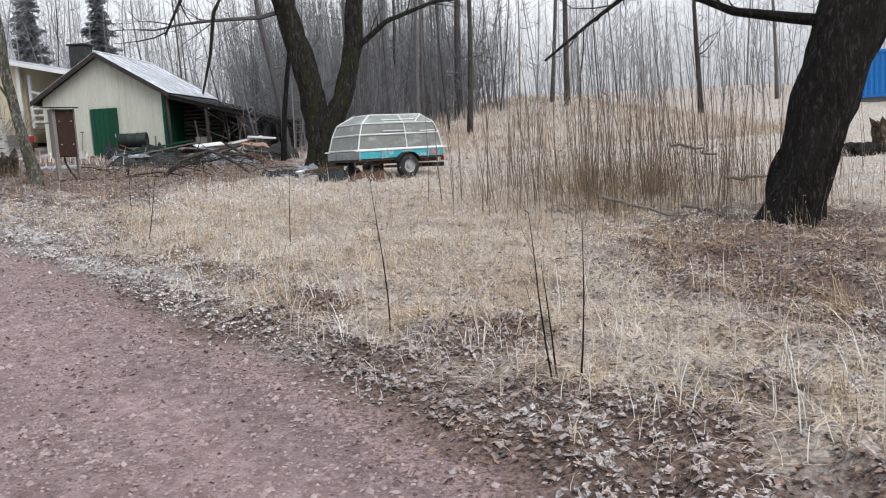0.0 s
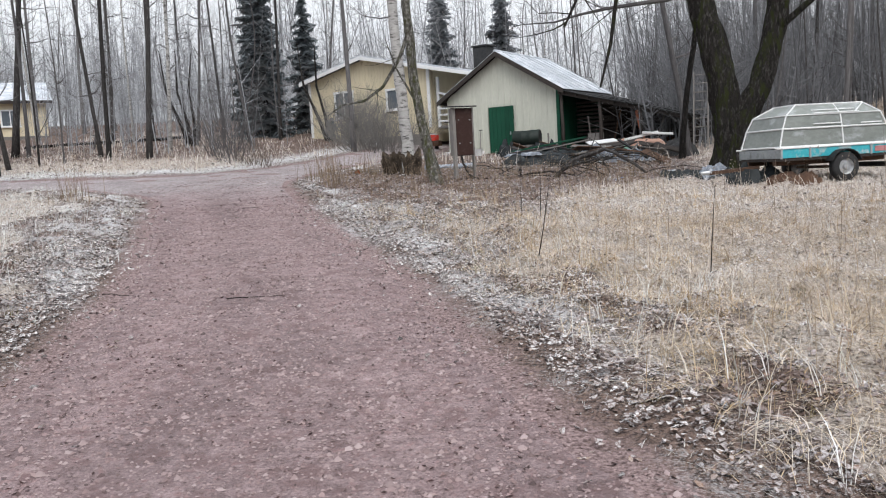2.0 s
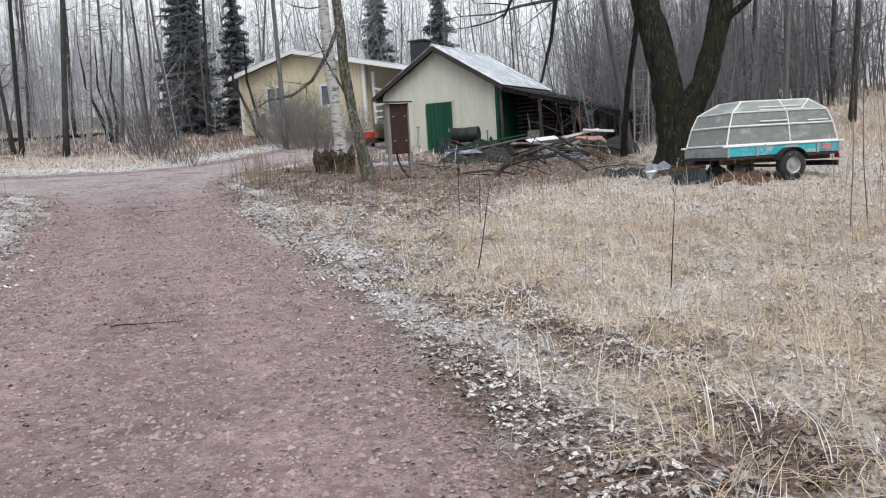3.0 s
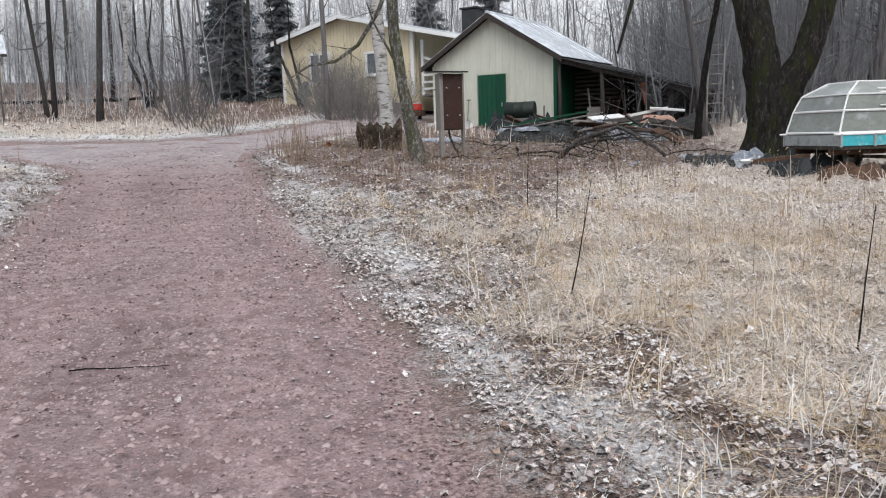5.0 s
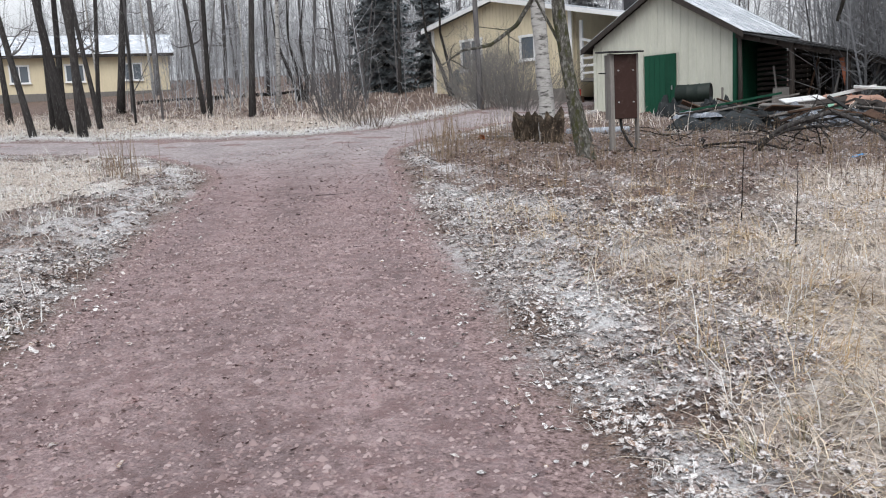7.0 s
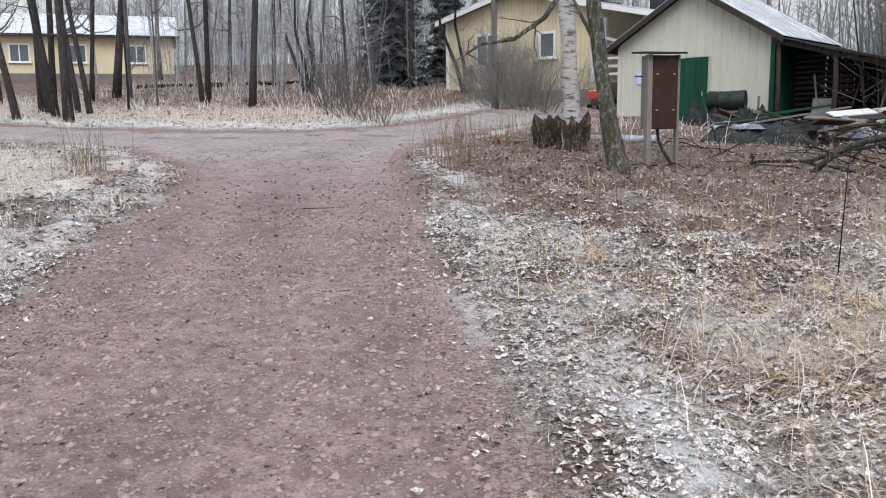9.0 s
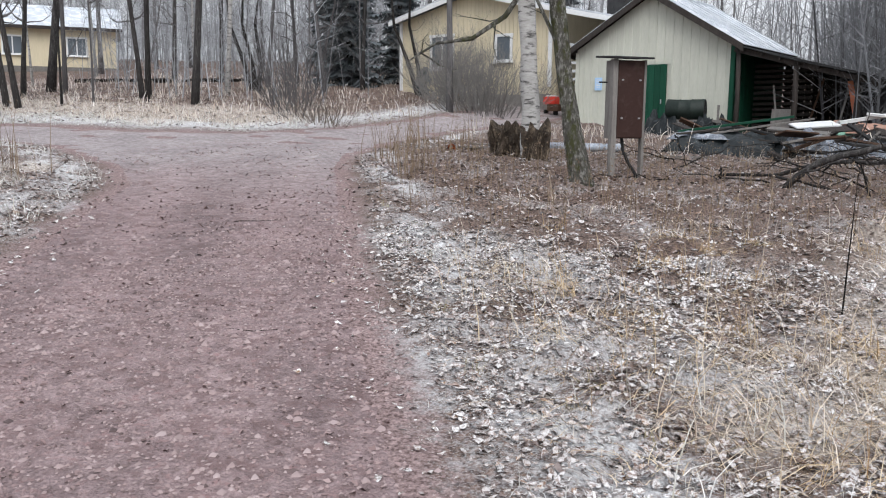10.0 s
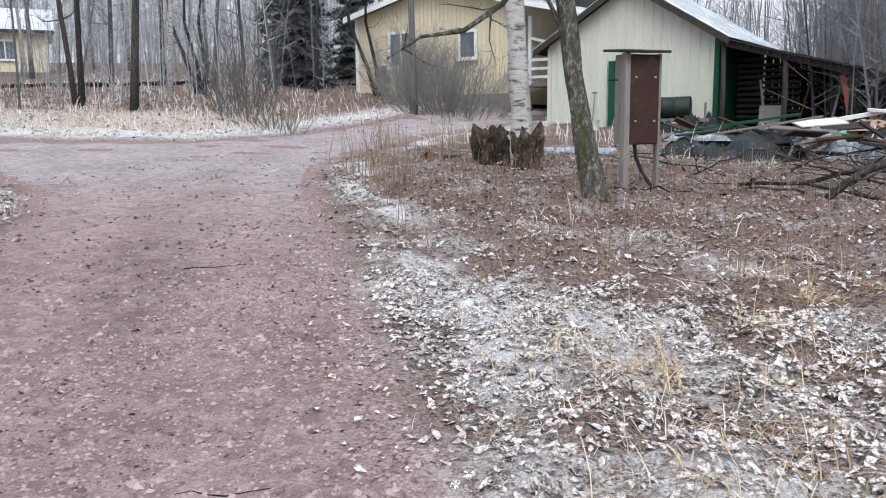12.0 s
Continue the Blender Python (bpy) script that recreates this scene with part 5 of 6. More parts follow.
def build_tree(name, label, path, radii, material, seed, low=0.3, boughs=14, reach=4.0, m=None, twigs=M_TWIG, sides=9, lumps=0.25, levels=2, droop=0.35):
    """A bare tree: tapered trunk along path, boughs and twigs above low of its height."""
    r = random.Random(seed)
    tree = thing(name, m or Matrix.Identity(4), label, "tree", "bare trees")
    part("trunk", Geo().tube(path, radii, sides, True, lumps), material, tree, smooth=True)
    g = Geo()
    n = len(path) - 1
    for i in range(boughs):
        k = r.uniform(low, 0.98) * n
        j = min(int(k), n - 1)
        p = Vector(path[j]).lerp(Vector(path[j + 1]), k - j)
        a = r.uniform(0, 6.28)
        shrink = 1.15 - 0.75 * k / n
        q = wander(p, (math.cos(a), math.sin(a), r.uniform(0.0, 1.2) - droop * r.random()), reach * shrink * r.uniform(0.5, 1.1), 6, 0.16, r)
        rr = radii[j] * r.uniform(0.16, 0.34)
        g.tube(q, [rr * (1 - 0.15 * s) for s in range(7)], 5, False)
        limbs(g, q, rr * 0.55, r, levels, 5)
    part("crown", g, twigs, tree)
    return tree


def straight(h, r0, seed, bend=0.25, n=12, lean=(0, 0)):
    r = random.Random(seed)
    ph = [r.uniform(0, 6.28) for _ in range(4)]
    path, radii = [], []
    for i in range(n + 1):
        t = i / n
        path.append((lean[0] * t * h + bend * math.sin(2.3 * t * 2 + ph[0]) - bend * math.sin(ph[0]), lean[1] * t * h + bend * math.sin(2.1 * t * 2 + ph[1]) - bend * math.sin(ph[1]), t * h - 0.25 * (i == 0)))
        radii.append(r0 * (1 - 0.86 * t) * (1.0 + 0.3 * max(0, 1 - t * n)))
    return path, radii


KINDS = []
for i, (nm, lb, h, r0, mt, low, bend) in enumerate([
        ("alder", "tall bare dark-trunked alder in the frosty wood", 17, 0.17, M_ALDER, 0.14, 0.3),
        ("alder", "tall bare dark-trunked alder in the frosty wood", 19, 0.15, M_ALDER, 0.3, 0.15),
        ("aspen", "tall bare grey-barked aspen in the frosty wood", 20, 0.16, M_BARKGREY, 0.16, 0.25),
        ("aspen", "slender bare grey tree in the frosty wood", 15, 0.10, M_BARKGREY, 0.08, 0.35),
        ("birch", "bare white-barked birch with dark bands", 18, 0.14, M_BIRCH, 0.18, 0.25),
        ("alder", "slender bare dark tree leaning a little", 14, 0.09, M_ALDER, 0.06, 0.4),
        ("aspen", "crooked bare tree with haze-greyed bark in the frosty wood", 16, 0.12, M_BARKGREY, 0.1, 0.7),
        ("aspen", "slender forked bare tree with haze-greyed bark", 13, 0.08, M_BARKGREY, 0.05, 0.8)]):
    pth, rad = straight(h, r0, 40 + i, bend)
    KINDS.append(build_tree(nm, lb, pth, rad, mt, 60 + i, low, 26, 3.2, sides=8, lumps=0.18))
USED = set()


def plant(kind, x, y, turn=0.0, size=1.0, girth=1.0, lean=(0, 0)):
    """Stands one of the tree kinds on the ground; the first of a kind is moved, later ones are copies."""
    m = Matrix.Translation(on_ground(x, y)) @ pose(0, 0, 0, lean[0], lean[1], turn) @ Matrix.Diagonal((size * girth, size * girth, size, 1))
    if kind in USED:
        return copy_thing(KINDS[kind], m)
    USED.add(kind)
    KINDS[kind].matrix_basis = m
    return KINDS[kind]


# the stand across the junction, trunk by trunk
for kind, x, y, girth, lean in [(0, -33.1, 29.0, 1.1, (0, 4)), (0, -26.0, 24.6, 1.15, (0, -7)), (0, -27.7, 26.7, 0.95, (0, -6)), (1, -27.1, 26.6, 1.4, (0, -5)),
                                (0, -26.2, 27.0, 1.0, (0, -4)), (1, -23.6, 24.5, 1.3, (0, -5)), (0, -28.9, 29.8, 1.05, (0, -2)), (1, -30.2, 32.1, 1.6, (0, -5)),
                                (2, -40.9, 45.0, 1.2, (0, -3)), (0, -24.6, 31.1, 1.0, (0, -3)), (1, -23.4, 30.1, 0.95, (0, -3)), (1, -21.4, 30.0, 1.15, (0, -3)), (0, -31.3, 40.2, 1.2, (0, -2)),
                                (4, -23.1, 33.8, 0.95, (0, -2)), (5, -25.0, 28.0, 0.6, (0, 0)), (3, -24.6, 28.9, 0.5, (0, -1)), (1, -31.1, 43.5, 1.1, (0, 0)),
                                (2, -33.5, 50.5, 1.1, (0, 0)), (0, -42.9, 55.0, 1.2, (0, 0)), (2, -42.8, 51.5, 1.4, (0, 3)), (4, -29.0, 39.0, 1.0, (0, 0)), (0, -19.8, 38.1, 0.9, (0, 0)),
                                (2, -13.85, 33.2, 1.15, (0, 0)), (0, 6.4, 34.9, 1.1, (0, 0)), (2, 3.9, 29.5, 0.8, (0, -3)), (0, 7.3, 38.6, 1.0, (0, 2)), (1, 10.9, 33.5, 1.2, (0, 0)), (4, 13.2, 50.0, 1.1, (0, 0)), (1, -25.4, 25.5, 1.2, (0, -6)), (0, -24.7, 26.2, 0.95, (0, -5)), (1, -28.6, 27.9, 1.2, (0, -4))]:
    plant(kind, x, y, 40 * x % 360, 1.0, girth * 0.7, lean)

# the wood behind, thinning to the right
r = random.Random(5)
spots = []
while len(spots) < 125:
    x, y = r.uniform(-62, 42), r.uniform(26, 82)
    if (x < -13 and y < 31) or (-21 < x < -1.0 and y < 50) or (-60 < x < -40 and 36 < y < 58 and r.random() < 0.85) or (x > 0 and y < 29 + 0.2 * x):
        continue
    if x > 10 and r.random() < 0.55:
        continue
    if min([math.hypot(x - a, y - b) for a, b in spots] or [9]) < 1.4:
        continue
    spots.append((x, y))
for x, y in spots:
    plant(r.choice((2, 3, 3, 4, 6, 6, 7, 7) if x < 2 else (0, 2, 5, 5, 6, 7, 3)), x, y, r.uniform(0, 360), r.uniform(0.8, 1.15), r.uniform(0.45, 0.95), (r.gauss(0, 2.5), r.gauss(0, 2.5)))

# slim crooked trees before the spruces
for kind, x, y, girth in [(6, -20.6, 36.6, 0.9), (7, -21.6, 37.4, 1.2), (3, -22.6, 38.6, 1.0), (7, -20.0, 38.4, 1.1), (6, -23.6, 39.2, 0.8)]:
    plant(kind, x, y, 77 * x % 360, 0.9, girth, (1.5, -1.5))
# darker stems close together behind the trailer
for i in range(20):
    x, y = r.uniform(2.0, 9.0), r.uniform(31, 46)
    plant(r.choice((0, 6, 7, 5, 7, 6, 2)), x, y, r.uniform(0, 360), r.uniform(0.75, 1.0), r.uniform(0.7, 1.1), (r.gauss(0, 3), r.gauss(0, 3)))

# ---- trees that stand out ----


def stem_tree(name, label, stems, material, seed, boughs=10, reach=3.5, low=0.45, extra=(), twigs=M_TWIG, sides=20, lumps=0.32, base=None):
    """A tree of one or more fitted stems with boughs above; extra limbs are given by their points."""
    r = random.Random(seed)
    root = Vector(base or stems[0][0][0])
    tree = thing(name, Matrix.Translation(root), label, "tree")
    crown = Geo()
    for pts, radii in stems:
        fine, rad = [], []
        for a, b, ra, rb in zip(pts, pts[1:], radii, radii[1:]):
            steps_n = max(1, int((Vector(b) - Vector(a)).length / 0.18))
            for i in range(steps_n):
                fine.append(Vector(a).lerp(Vector(b), i / steps_n) - root)
                rad.append(ra + (rb - ra) * i / steps_n)
        fine.append(Vector(pts[-1]) - root)
        rad.append(radii[-1])
        part("trunk", Geo().tube(fine, rad, sides, True, lumps), material, tree, smooth=True)
        n = len(fine) - 1
        for i in range(boughs):
            j = min(int(r.uniform(low, 0.98) * n), n - 1)
            a = r.uniform(0, 6.28)
            q = wander(fine[j], (math.cos(a), math.sin(a), r.uniform(-0.2, 0.9)), reach * r.uniform(0.5, 1.1), 7, 0.2, r)
            rr = rad[j] * r.uniform(0.15, 0.3)
            crown.tube(q, [rr * (1 - 0.13 * s) for s in range(8)], 5, False)
            limbs(crown, q, rr * 0.5, r, 2, 7)
    for pts, r0, shoots in extra:
        q = [Vector(p) - root for p in pts]
        g = Geo().tube(q, [r0 * (1 - 0.75 * i / (len(q) - 1)) for i in range(len(q))], 7, True, 0.3)
        limbs(g, q, r0 * 0.45, r, 2, shoots, 0.8, 0.33)
        part("bough", g, material, tree)
    part("crown", crown, twigs, tree)
    return tree


stem_tree("old_tree", "thick dark leaning old tree with mossy foot", [
    ([(5.86, 9.48, -0.05), (5.93, 9.45, 0.3), (6.1, 9.38, 1.0), (6.3, 9.3, 1.8), (6.55, 9.2, 2.7), (6.8, 9.1, 3.6), (7.2, 8.9, 6), (7.3, 8.8, 11)], [0.52, 0.40, 0.35, 0.34, 0.39, 0.34, 0.26, 0.05])],
    M_BARK, 3, 9, 4.5, 0.35, [([(6.45, 9.2, 2.75), (6.0, 9.5, 2.85), (5.4, 9.8, 3.0), (4.8, 10.0, 3.3), (4.3, 10.2, 3.8)], 0.085, 6),
                              ([(6.7, 9.15, 4.4), (5.6, 9.8, 4.2), (4.5, 10.1, 3.55), (3.7, 10.3, 3.0), (3.1, 10.4, 2.55)], 0.06, 9),
                              ([(6.9, 9.0, 4.6), (7.6, 9.4, 4.3), (8.6, 10.0, 4.0), (9.4, 10.6, 3.9)], 0.06, 7)])
stem_tree("forked_willow", "massive dark forked old tree with mossy crotch", [
    ([(0.32, 21.55, 0.9), (0.34, 21.55, 1.5), (0.3, 21.55, 2.4), (0.14, 21.58, 3.4), (-0.06, 21.6, 4.3), (-0.4, 21.7, 5.6), (-0.9, 21.8, 9), (-1.2, 22, 13)], [0.5, 0.36, 0.32, 0.30, 0.29, 0.26, 0.18, 0.05]),
    ([(0.35, 21.55, 1.2), (0.62, 21.5, 2.3), (0.98, 21.5, 2.9), (1.22, 21.5, 3.7), (1.36, 21.5, 4.5), (1.5, 21.4, 6), (1.8, 21.3, 10), (1.9, 21.3, 13)], [0.32, 0.29, 0.25, 0.23, 0.225, 0.2, 0.13, 0.04])],
    M_BARKMOSS, 9, 12, 4.5, 0.3, [([(-0.3, 21.6, 5.2), (-0.9, 21.0, 5.9), (-1.5, 20.5, 5.8), (-1.95, 20.3, 5.0), (-2.1, 20.2, 4.0), (-2.35, 20.2, 3.1)], 0.09, 6),
                                  ([(-0.4, 21.6, 5.6), (-1.0, 20.6, 6.4), (-2.1, 20.0, 6.0), (-2.6, 19.8, 5.2), (-3.0, 19.7, 4.4)], 0.09, 8),
                                  ([(1.2, 21.5, 4.0), (2.2, 21.2, 4.8), (3.4, 21.0, 5.2), (4.6, 20.9, 5.3)], 0.08, 8)])
stem_tree("leaning_alder", "slim mossy leaning trunk beside the gravel road", [
    ([(-6.12, 20.05, 1.0), (-6.19, 20.08, 1.3), (-6.35, 20.1, 2.0), (-6.47, 20.1, 2.7), (-6.57, 20.05, 3.6), (-6.62, 19.95, 5.3), (-6.5, 19.9, 9), (-6.3, 19.9, 13)], [0.21, 0.145, 0.12, 0.112, 0.108, 0.1, 0.075, 0.02])],
    M_LICHEN, 21, 9, 2.8, 0.3, [([(-6.66, 20.0, 4.6), (-6.85, 19.9, 4.1), (-7.25, 19.8, 3.5), (-7.7, 19.7, 3.2), (-8.2, 19.6, 3.15), (-8.6, 19.5, 2.9)], 0.05, 8),
                                  ([(-6.6, 20.05, 3.2), (-6.9, 19.8, 3.9), (-7.0, 19.5, 4.5)], 0.03, 6)], sides=10)
stem_tree("birch", "old white birch with dark shaggy foot beside a stump", [
    ([(-7.74, 22.85, 1.1), (-7.78, 22.88, 1.5), (-7.86, 22.95, 2.2), (-7.93, 23.0, 3.1), (-8.02, 23.0, 4.5), (-8.1, 23.0, 7), (-8.2, 23, 12)], [0.26, 0.2, 0.155, 0.145, 0.135, 0.115, 0.03])],
    M_BIRCH, 33, 9, 2.6, 0.4, sides=12)
stem_tree("slim_tree", "slim dark trunk leaning beside the lean-to", [
    ([(-0.82, 27.1, 1.2), (-0.75, 27.1, 2.2), (-0.6, 27.1, 3.4), (-0.3, 27.1, 5.2), (0.2, 27.1, 8.5)], [0.11, 0.085, 0.08, 0.07, 0.02])], M_BARK, 41, 10, 2.4, 0.3, sides=8)
for sx, sy, sd in ((-23.4, 35.8, 1), (-17.0, 37.5, 2)):
    stem_tree("shrub_tree", "dark many-stemmed bare shrub tree in the frosty wood", [
        ([tuple(on_ground(sx + 0.1 * i, sy, -0.1)), tuple(on_ground(sx + 0.3 * (i - 1.2), sy + 0.1 * i, 1.0)), tuple(on_ground(sx + 0.75 * (i - 1.4), sy - 0.2 * i, 2.6)), tuple(on_ground(sx + 0.9 * (i - 1.4), sy, 4.6))], [0.1, 0.075, 0.055, 0.015]) for i in range(3 if sd == 1 else 2)],
        M_BARK, 50 + sd, 7, 1.7, 0.25, sides=6)


def build_spruce(x, y, h, w, seed):
    """A spruce: drooping whorls of flat needle sprays with gaps."""
    r = random.Random(seed)
    tree = thing("spruce", Matrix.Translation(on_ground(x, y)), "haze-paled spruce far behind the houses" if y > 50 else "dark dense spruce among bare trees", "tree", "spruces")
    part("trunk", Geo().tube([(0, 0, -0.2), (0.03, 0, h * 0.5), (0, 0.02, h)], [0.16, 0.1, 0.02], 7), M_BARK, tree, smooth=True)
    g = Geo()
    z = 0.5
    while z < h:
        reach = w * (1 - z / h) ** 0.55 * r.uniform(0.8, 1.1) + 0.1
        for i in range(11):
            a = r.uniform(0, 6.28)
            d = Vector((math.cos(a), math.sin(a), 0))
            s = Vector((-d.y, d.x, 0))
            ln, off = reach * r.uniform(0.45, 1.15), r.uniform(-0.25, 0.25)
            for j in range(7):
                t = (j + 0.6) / 7
                c = d * (ln * t) + Vector((0, 0, z + off - 0.35 * ln * t + 0.12 * ln * t * t + r.gauss(0, 0.03)))
                wd = ln * 0.42 * (1 - 0.7 * t)
                for k in (-1, 1):
                    tip = c + s * (k * wd) + d * (wd * 0.5) + Vector((0, 0, -r.uniform(0.15, 0.5) * wd - 0.05))
                    e = d * (0.06 + 0.05 * ln)
                    g.add([c - e, tip - e * 0.2, tip + e * 0.3, c + e], [(0, 1, 2, 3)])
                    g.add([c, tip + Vector((0, 0, -0.12)), c + Vector((0, 0, -0.16))], [(0, 1, 2)])
        z += 0.24 + 0.1 * r.random()
    part("crown", g, M_NEEDLEHAZE if y > 50 else M_NEEDLE, tree)
    return tree


for i, (x, y, h, w) in enumerate([(-21.8, 40.5, 9.5, 1.5), (-23.2, 42.0, 8.5, 1.4), (-20.6, 43.0, 7.5, 1.2), (-17.4, 58, 9.5, 1.7), (-13.2, 59, 9, 1.6), (-30, 55, 11, 1.8), (-16.75, 37.4, 1.1, 0.35)]):
    build_spruce(x, y, h, w, 70 + i)


def build_bush(name, label, x, y, w, h, stems, seed, material=M_TWIG, shoots=5, levels=2):
    """A rounded thicket of bare stems from one foot."""
    r = random.Random(seed)
    g, fine = Geo(), Geo()
    for i in range(stems):
        a, out = r.uniform(0, 6.28), r.random()
        p = Vector((math.cos(a) * w * 0.35 * out, math.sin(a) * w * 0.35 * out, float(height(x + math.cos(a) * w * 0.35 * out, y + math.sin(a) * w * 0.35 * out) - height(x, y)) - 0.05))
        q = wander(p, (math.cos(a) * w * 0.5 * out, math.sin(a) * w * 0.5 * out, h), h * r.uniform(0.6, 1.1), 5, 0.17, r)
        rr = r.uniform(0.006, 0.014) * (0.6 + 0.3 * h)
        g.tube(q, [rr * (1 - 0.15 * s) for s in range(6)], 4, False)
        limbs(fine, q, rr * 0.6, r, levels, shoots, 0.6, 0.4)
    bush = thing(name, Matrix.Translation(on_ground(x, y)), label, "bush")
    part("stem_clump", g, material, bush)
    part("crown", fine, material, bush)
    return bush


build_bush("garden_bush", "large dense leafless bush before the yellow house", -13.1, 34.4, 4.8, 2.1, 260, 1, M_BUSHTWIG, 8)
build_bush("garden_bush", "large dense leafless bush before the yellow house", -15.0, 36.0, 2.8, 2.5, 140, 2, M_BUSHTWIG, 8)
build_bush("bank_bush", "low bare twiggy bush on the frosted bank", -15.0, 27.6, 1.9, 0.95, 55, 3, M_BRUSH)
build_bush("bank_bush", "low bare twiggy bush on the frosted bank", -16.6, 28.6, 2.2, 1.5, 40, 4)
build_bush("bank_bush", "tall bare twiggy bush on the frosted bank", -18.3, 31.0, 2.6, 2.8, 40, 5)
build_bush("bank_bush", "tall bare twiggy bush on the frosted bank", -20.5, 33.5, 2.6, 2.6, 35, 6)
for i in range(10):
    rr = random.Random(200 + i)
    build_bush("wood_undergrowth", "bare undergrowth thicket between trunks", rr.uniform(-20, 14) + (4 if i > 5 else 0), rr.uniform(44, 56), 4.0, 3.2, 32, 210 + i, M_TWIG, 4)
# the tall thicket between the field and the old tree


def build_thicket(x, y, w, h, n, seed):
    """Slim upright saplings side by side, each with a few short shoots."""
    r = random.Random(seed)
    g = Geo()
    for i in range(n):
        px, py = r.gauss(0, w * 0.42), r.gauss(0, w * 0.42)
        tall = h * r.uniform(0.35, 1.05)
        p = Vector((px, py, float(height(x + px, y + py) - height(x, y)) - 0.05))
        q = wander(p, (r.gauss(0, 0.07), r.gauss(0, 0.07), 1), tall, 7, 0.035, r)
        rr = r.uniform(0.004, 0.011) * (0.5 + 0.2 * tall)
        g.tube(q, [rr * (1 - 0.11 * k) for k in range(8)], 4, False)
        limbs(g, q[2:], rr * 0.6, r, 1, r.randint(3, 7), 0.35, 0.22)
    ob = part("thicket", g, M_BRUSH)
    ob.location = on_ground(x, y)
    return tagged(ob, "tall thicket of slim bare brown saplings in dead grass", "thicket", kind="stuff")


for i, (x, y, w, h, n) in enumerate([(3.1, 12.6, 1.6, 2.3, 20), (4.2, 11.6, 1.8, 2.7, 30), (5.2, 12.0, 1.8, 3.2, 34), (5.2, 14.2, 2.0, 3.4, 34), (6.2, 12.6, 2.0, 3.3, 32), (3.9, 15.0, 1.6, 2.2, 18), (6.6, 16, 2.4, 3.4, 30), (7.6, 14.0, 2.2, 3.4, 28), (8.6, 18, 2.6, 3.4, 26), (4.9, 18.5, 2.0, 2.2, 18), (9.4, 15.5, 2.0, 3.0, 18), (11.5, 24, 3.0, 3.6, 24), (7.5, 24, 3.0, 3.6, 24)]):
    build_thicket(x, y, w, h, n, 300 + i)
for i, (x, y, w, h) in enumerate([(4.7, 13.6, 1.5, 0.85), (5.7, 13.2, 1.2, 0.7), (4.2, 11.4, 1.5, 0.45)]):
    build_bush("dead_weeds", "rust-brown dead weed clump in the thicket", x, y, w, h, 90, 330 + i, M_STALK, 6, 1)
for i, (a, b) in enumerate([((4.0, 11.0, 0.3), (4.9, 10.6, 0.05)), ((5.6, 12.2, 0.95), (6.3, 12.0, 0.75)), ((3.3, 11.4, 0.1), (3.9, 11.2, 0.05)), ((5.1, 10.8, 0.15), (5.6, 10.4, 0.03)), ((6.2, 11.6, 0.4), (6.9, 11.5, 0.42))]):
    build_log("fallen_stick", a, b, 0.028, 0.02, "pale bare broken stick lying in the thicket", M_GREYWOOD, 360 + i, group="broken sticks")


def build_sapling(x, y, h, seed, tilt=(0.0, 0.0), shoots=4, thick=0.007):
    r = random.Random(seed)
    q = wander((0, 0, -0.05), (tilt[0], tilt[1], 1), h, 7, 0.018, r)
    g = Geo().tube(q, [thick * (1 - 0.11 * s) for s in range(8)], 5, False)
    limbs(g, q[2:], thick * 0.6, r, 1, shoots, 0.35, 0.3)
    ob = part("sapling", g, M_BARK)
    ob.location = on_ground(x, y)
    return tagged(ob, "thin bare dark sapling growing from the frosty grass", "sapling", "roadside saplings")


for i, (x, y, h, tilt) in enumerate([(1.26, 4.3, 1.05, (-0.12, 0)), (1.3, 4.36, 0.75, (-0.05, 0)), (1.40, 4.28, 1.0, (0.12, 0.05)), (0.47, 5.62, 1.1, (0.03, 0)), (-2.0, 10.2, 0.95, (0.22, 0.1)), (-3.06, 14.6, 1.0, (0.02, 0)),
                                     (-2.5, 13.3, 0.8, (0, 0)), (-0.3, 9.6, 0.9, (0.1, 0))]):
    build_sapling(x, y, h, 400 + i, tilt)

# ---- the far wood: slim stems and twigs without number ----


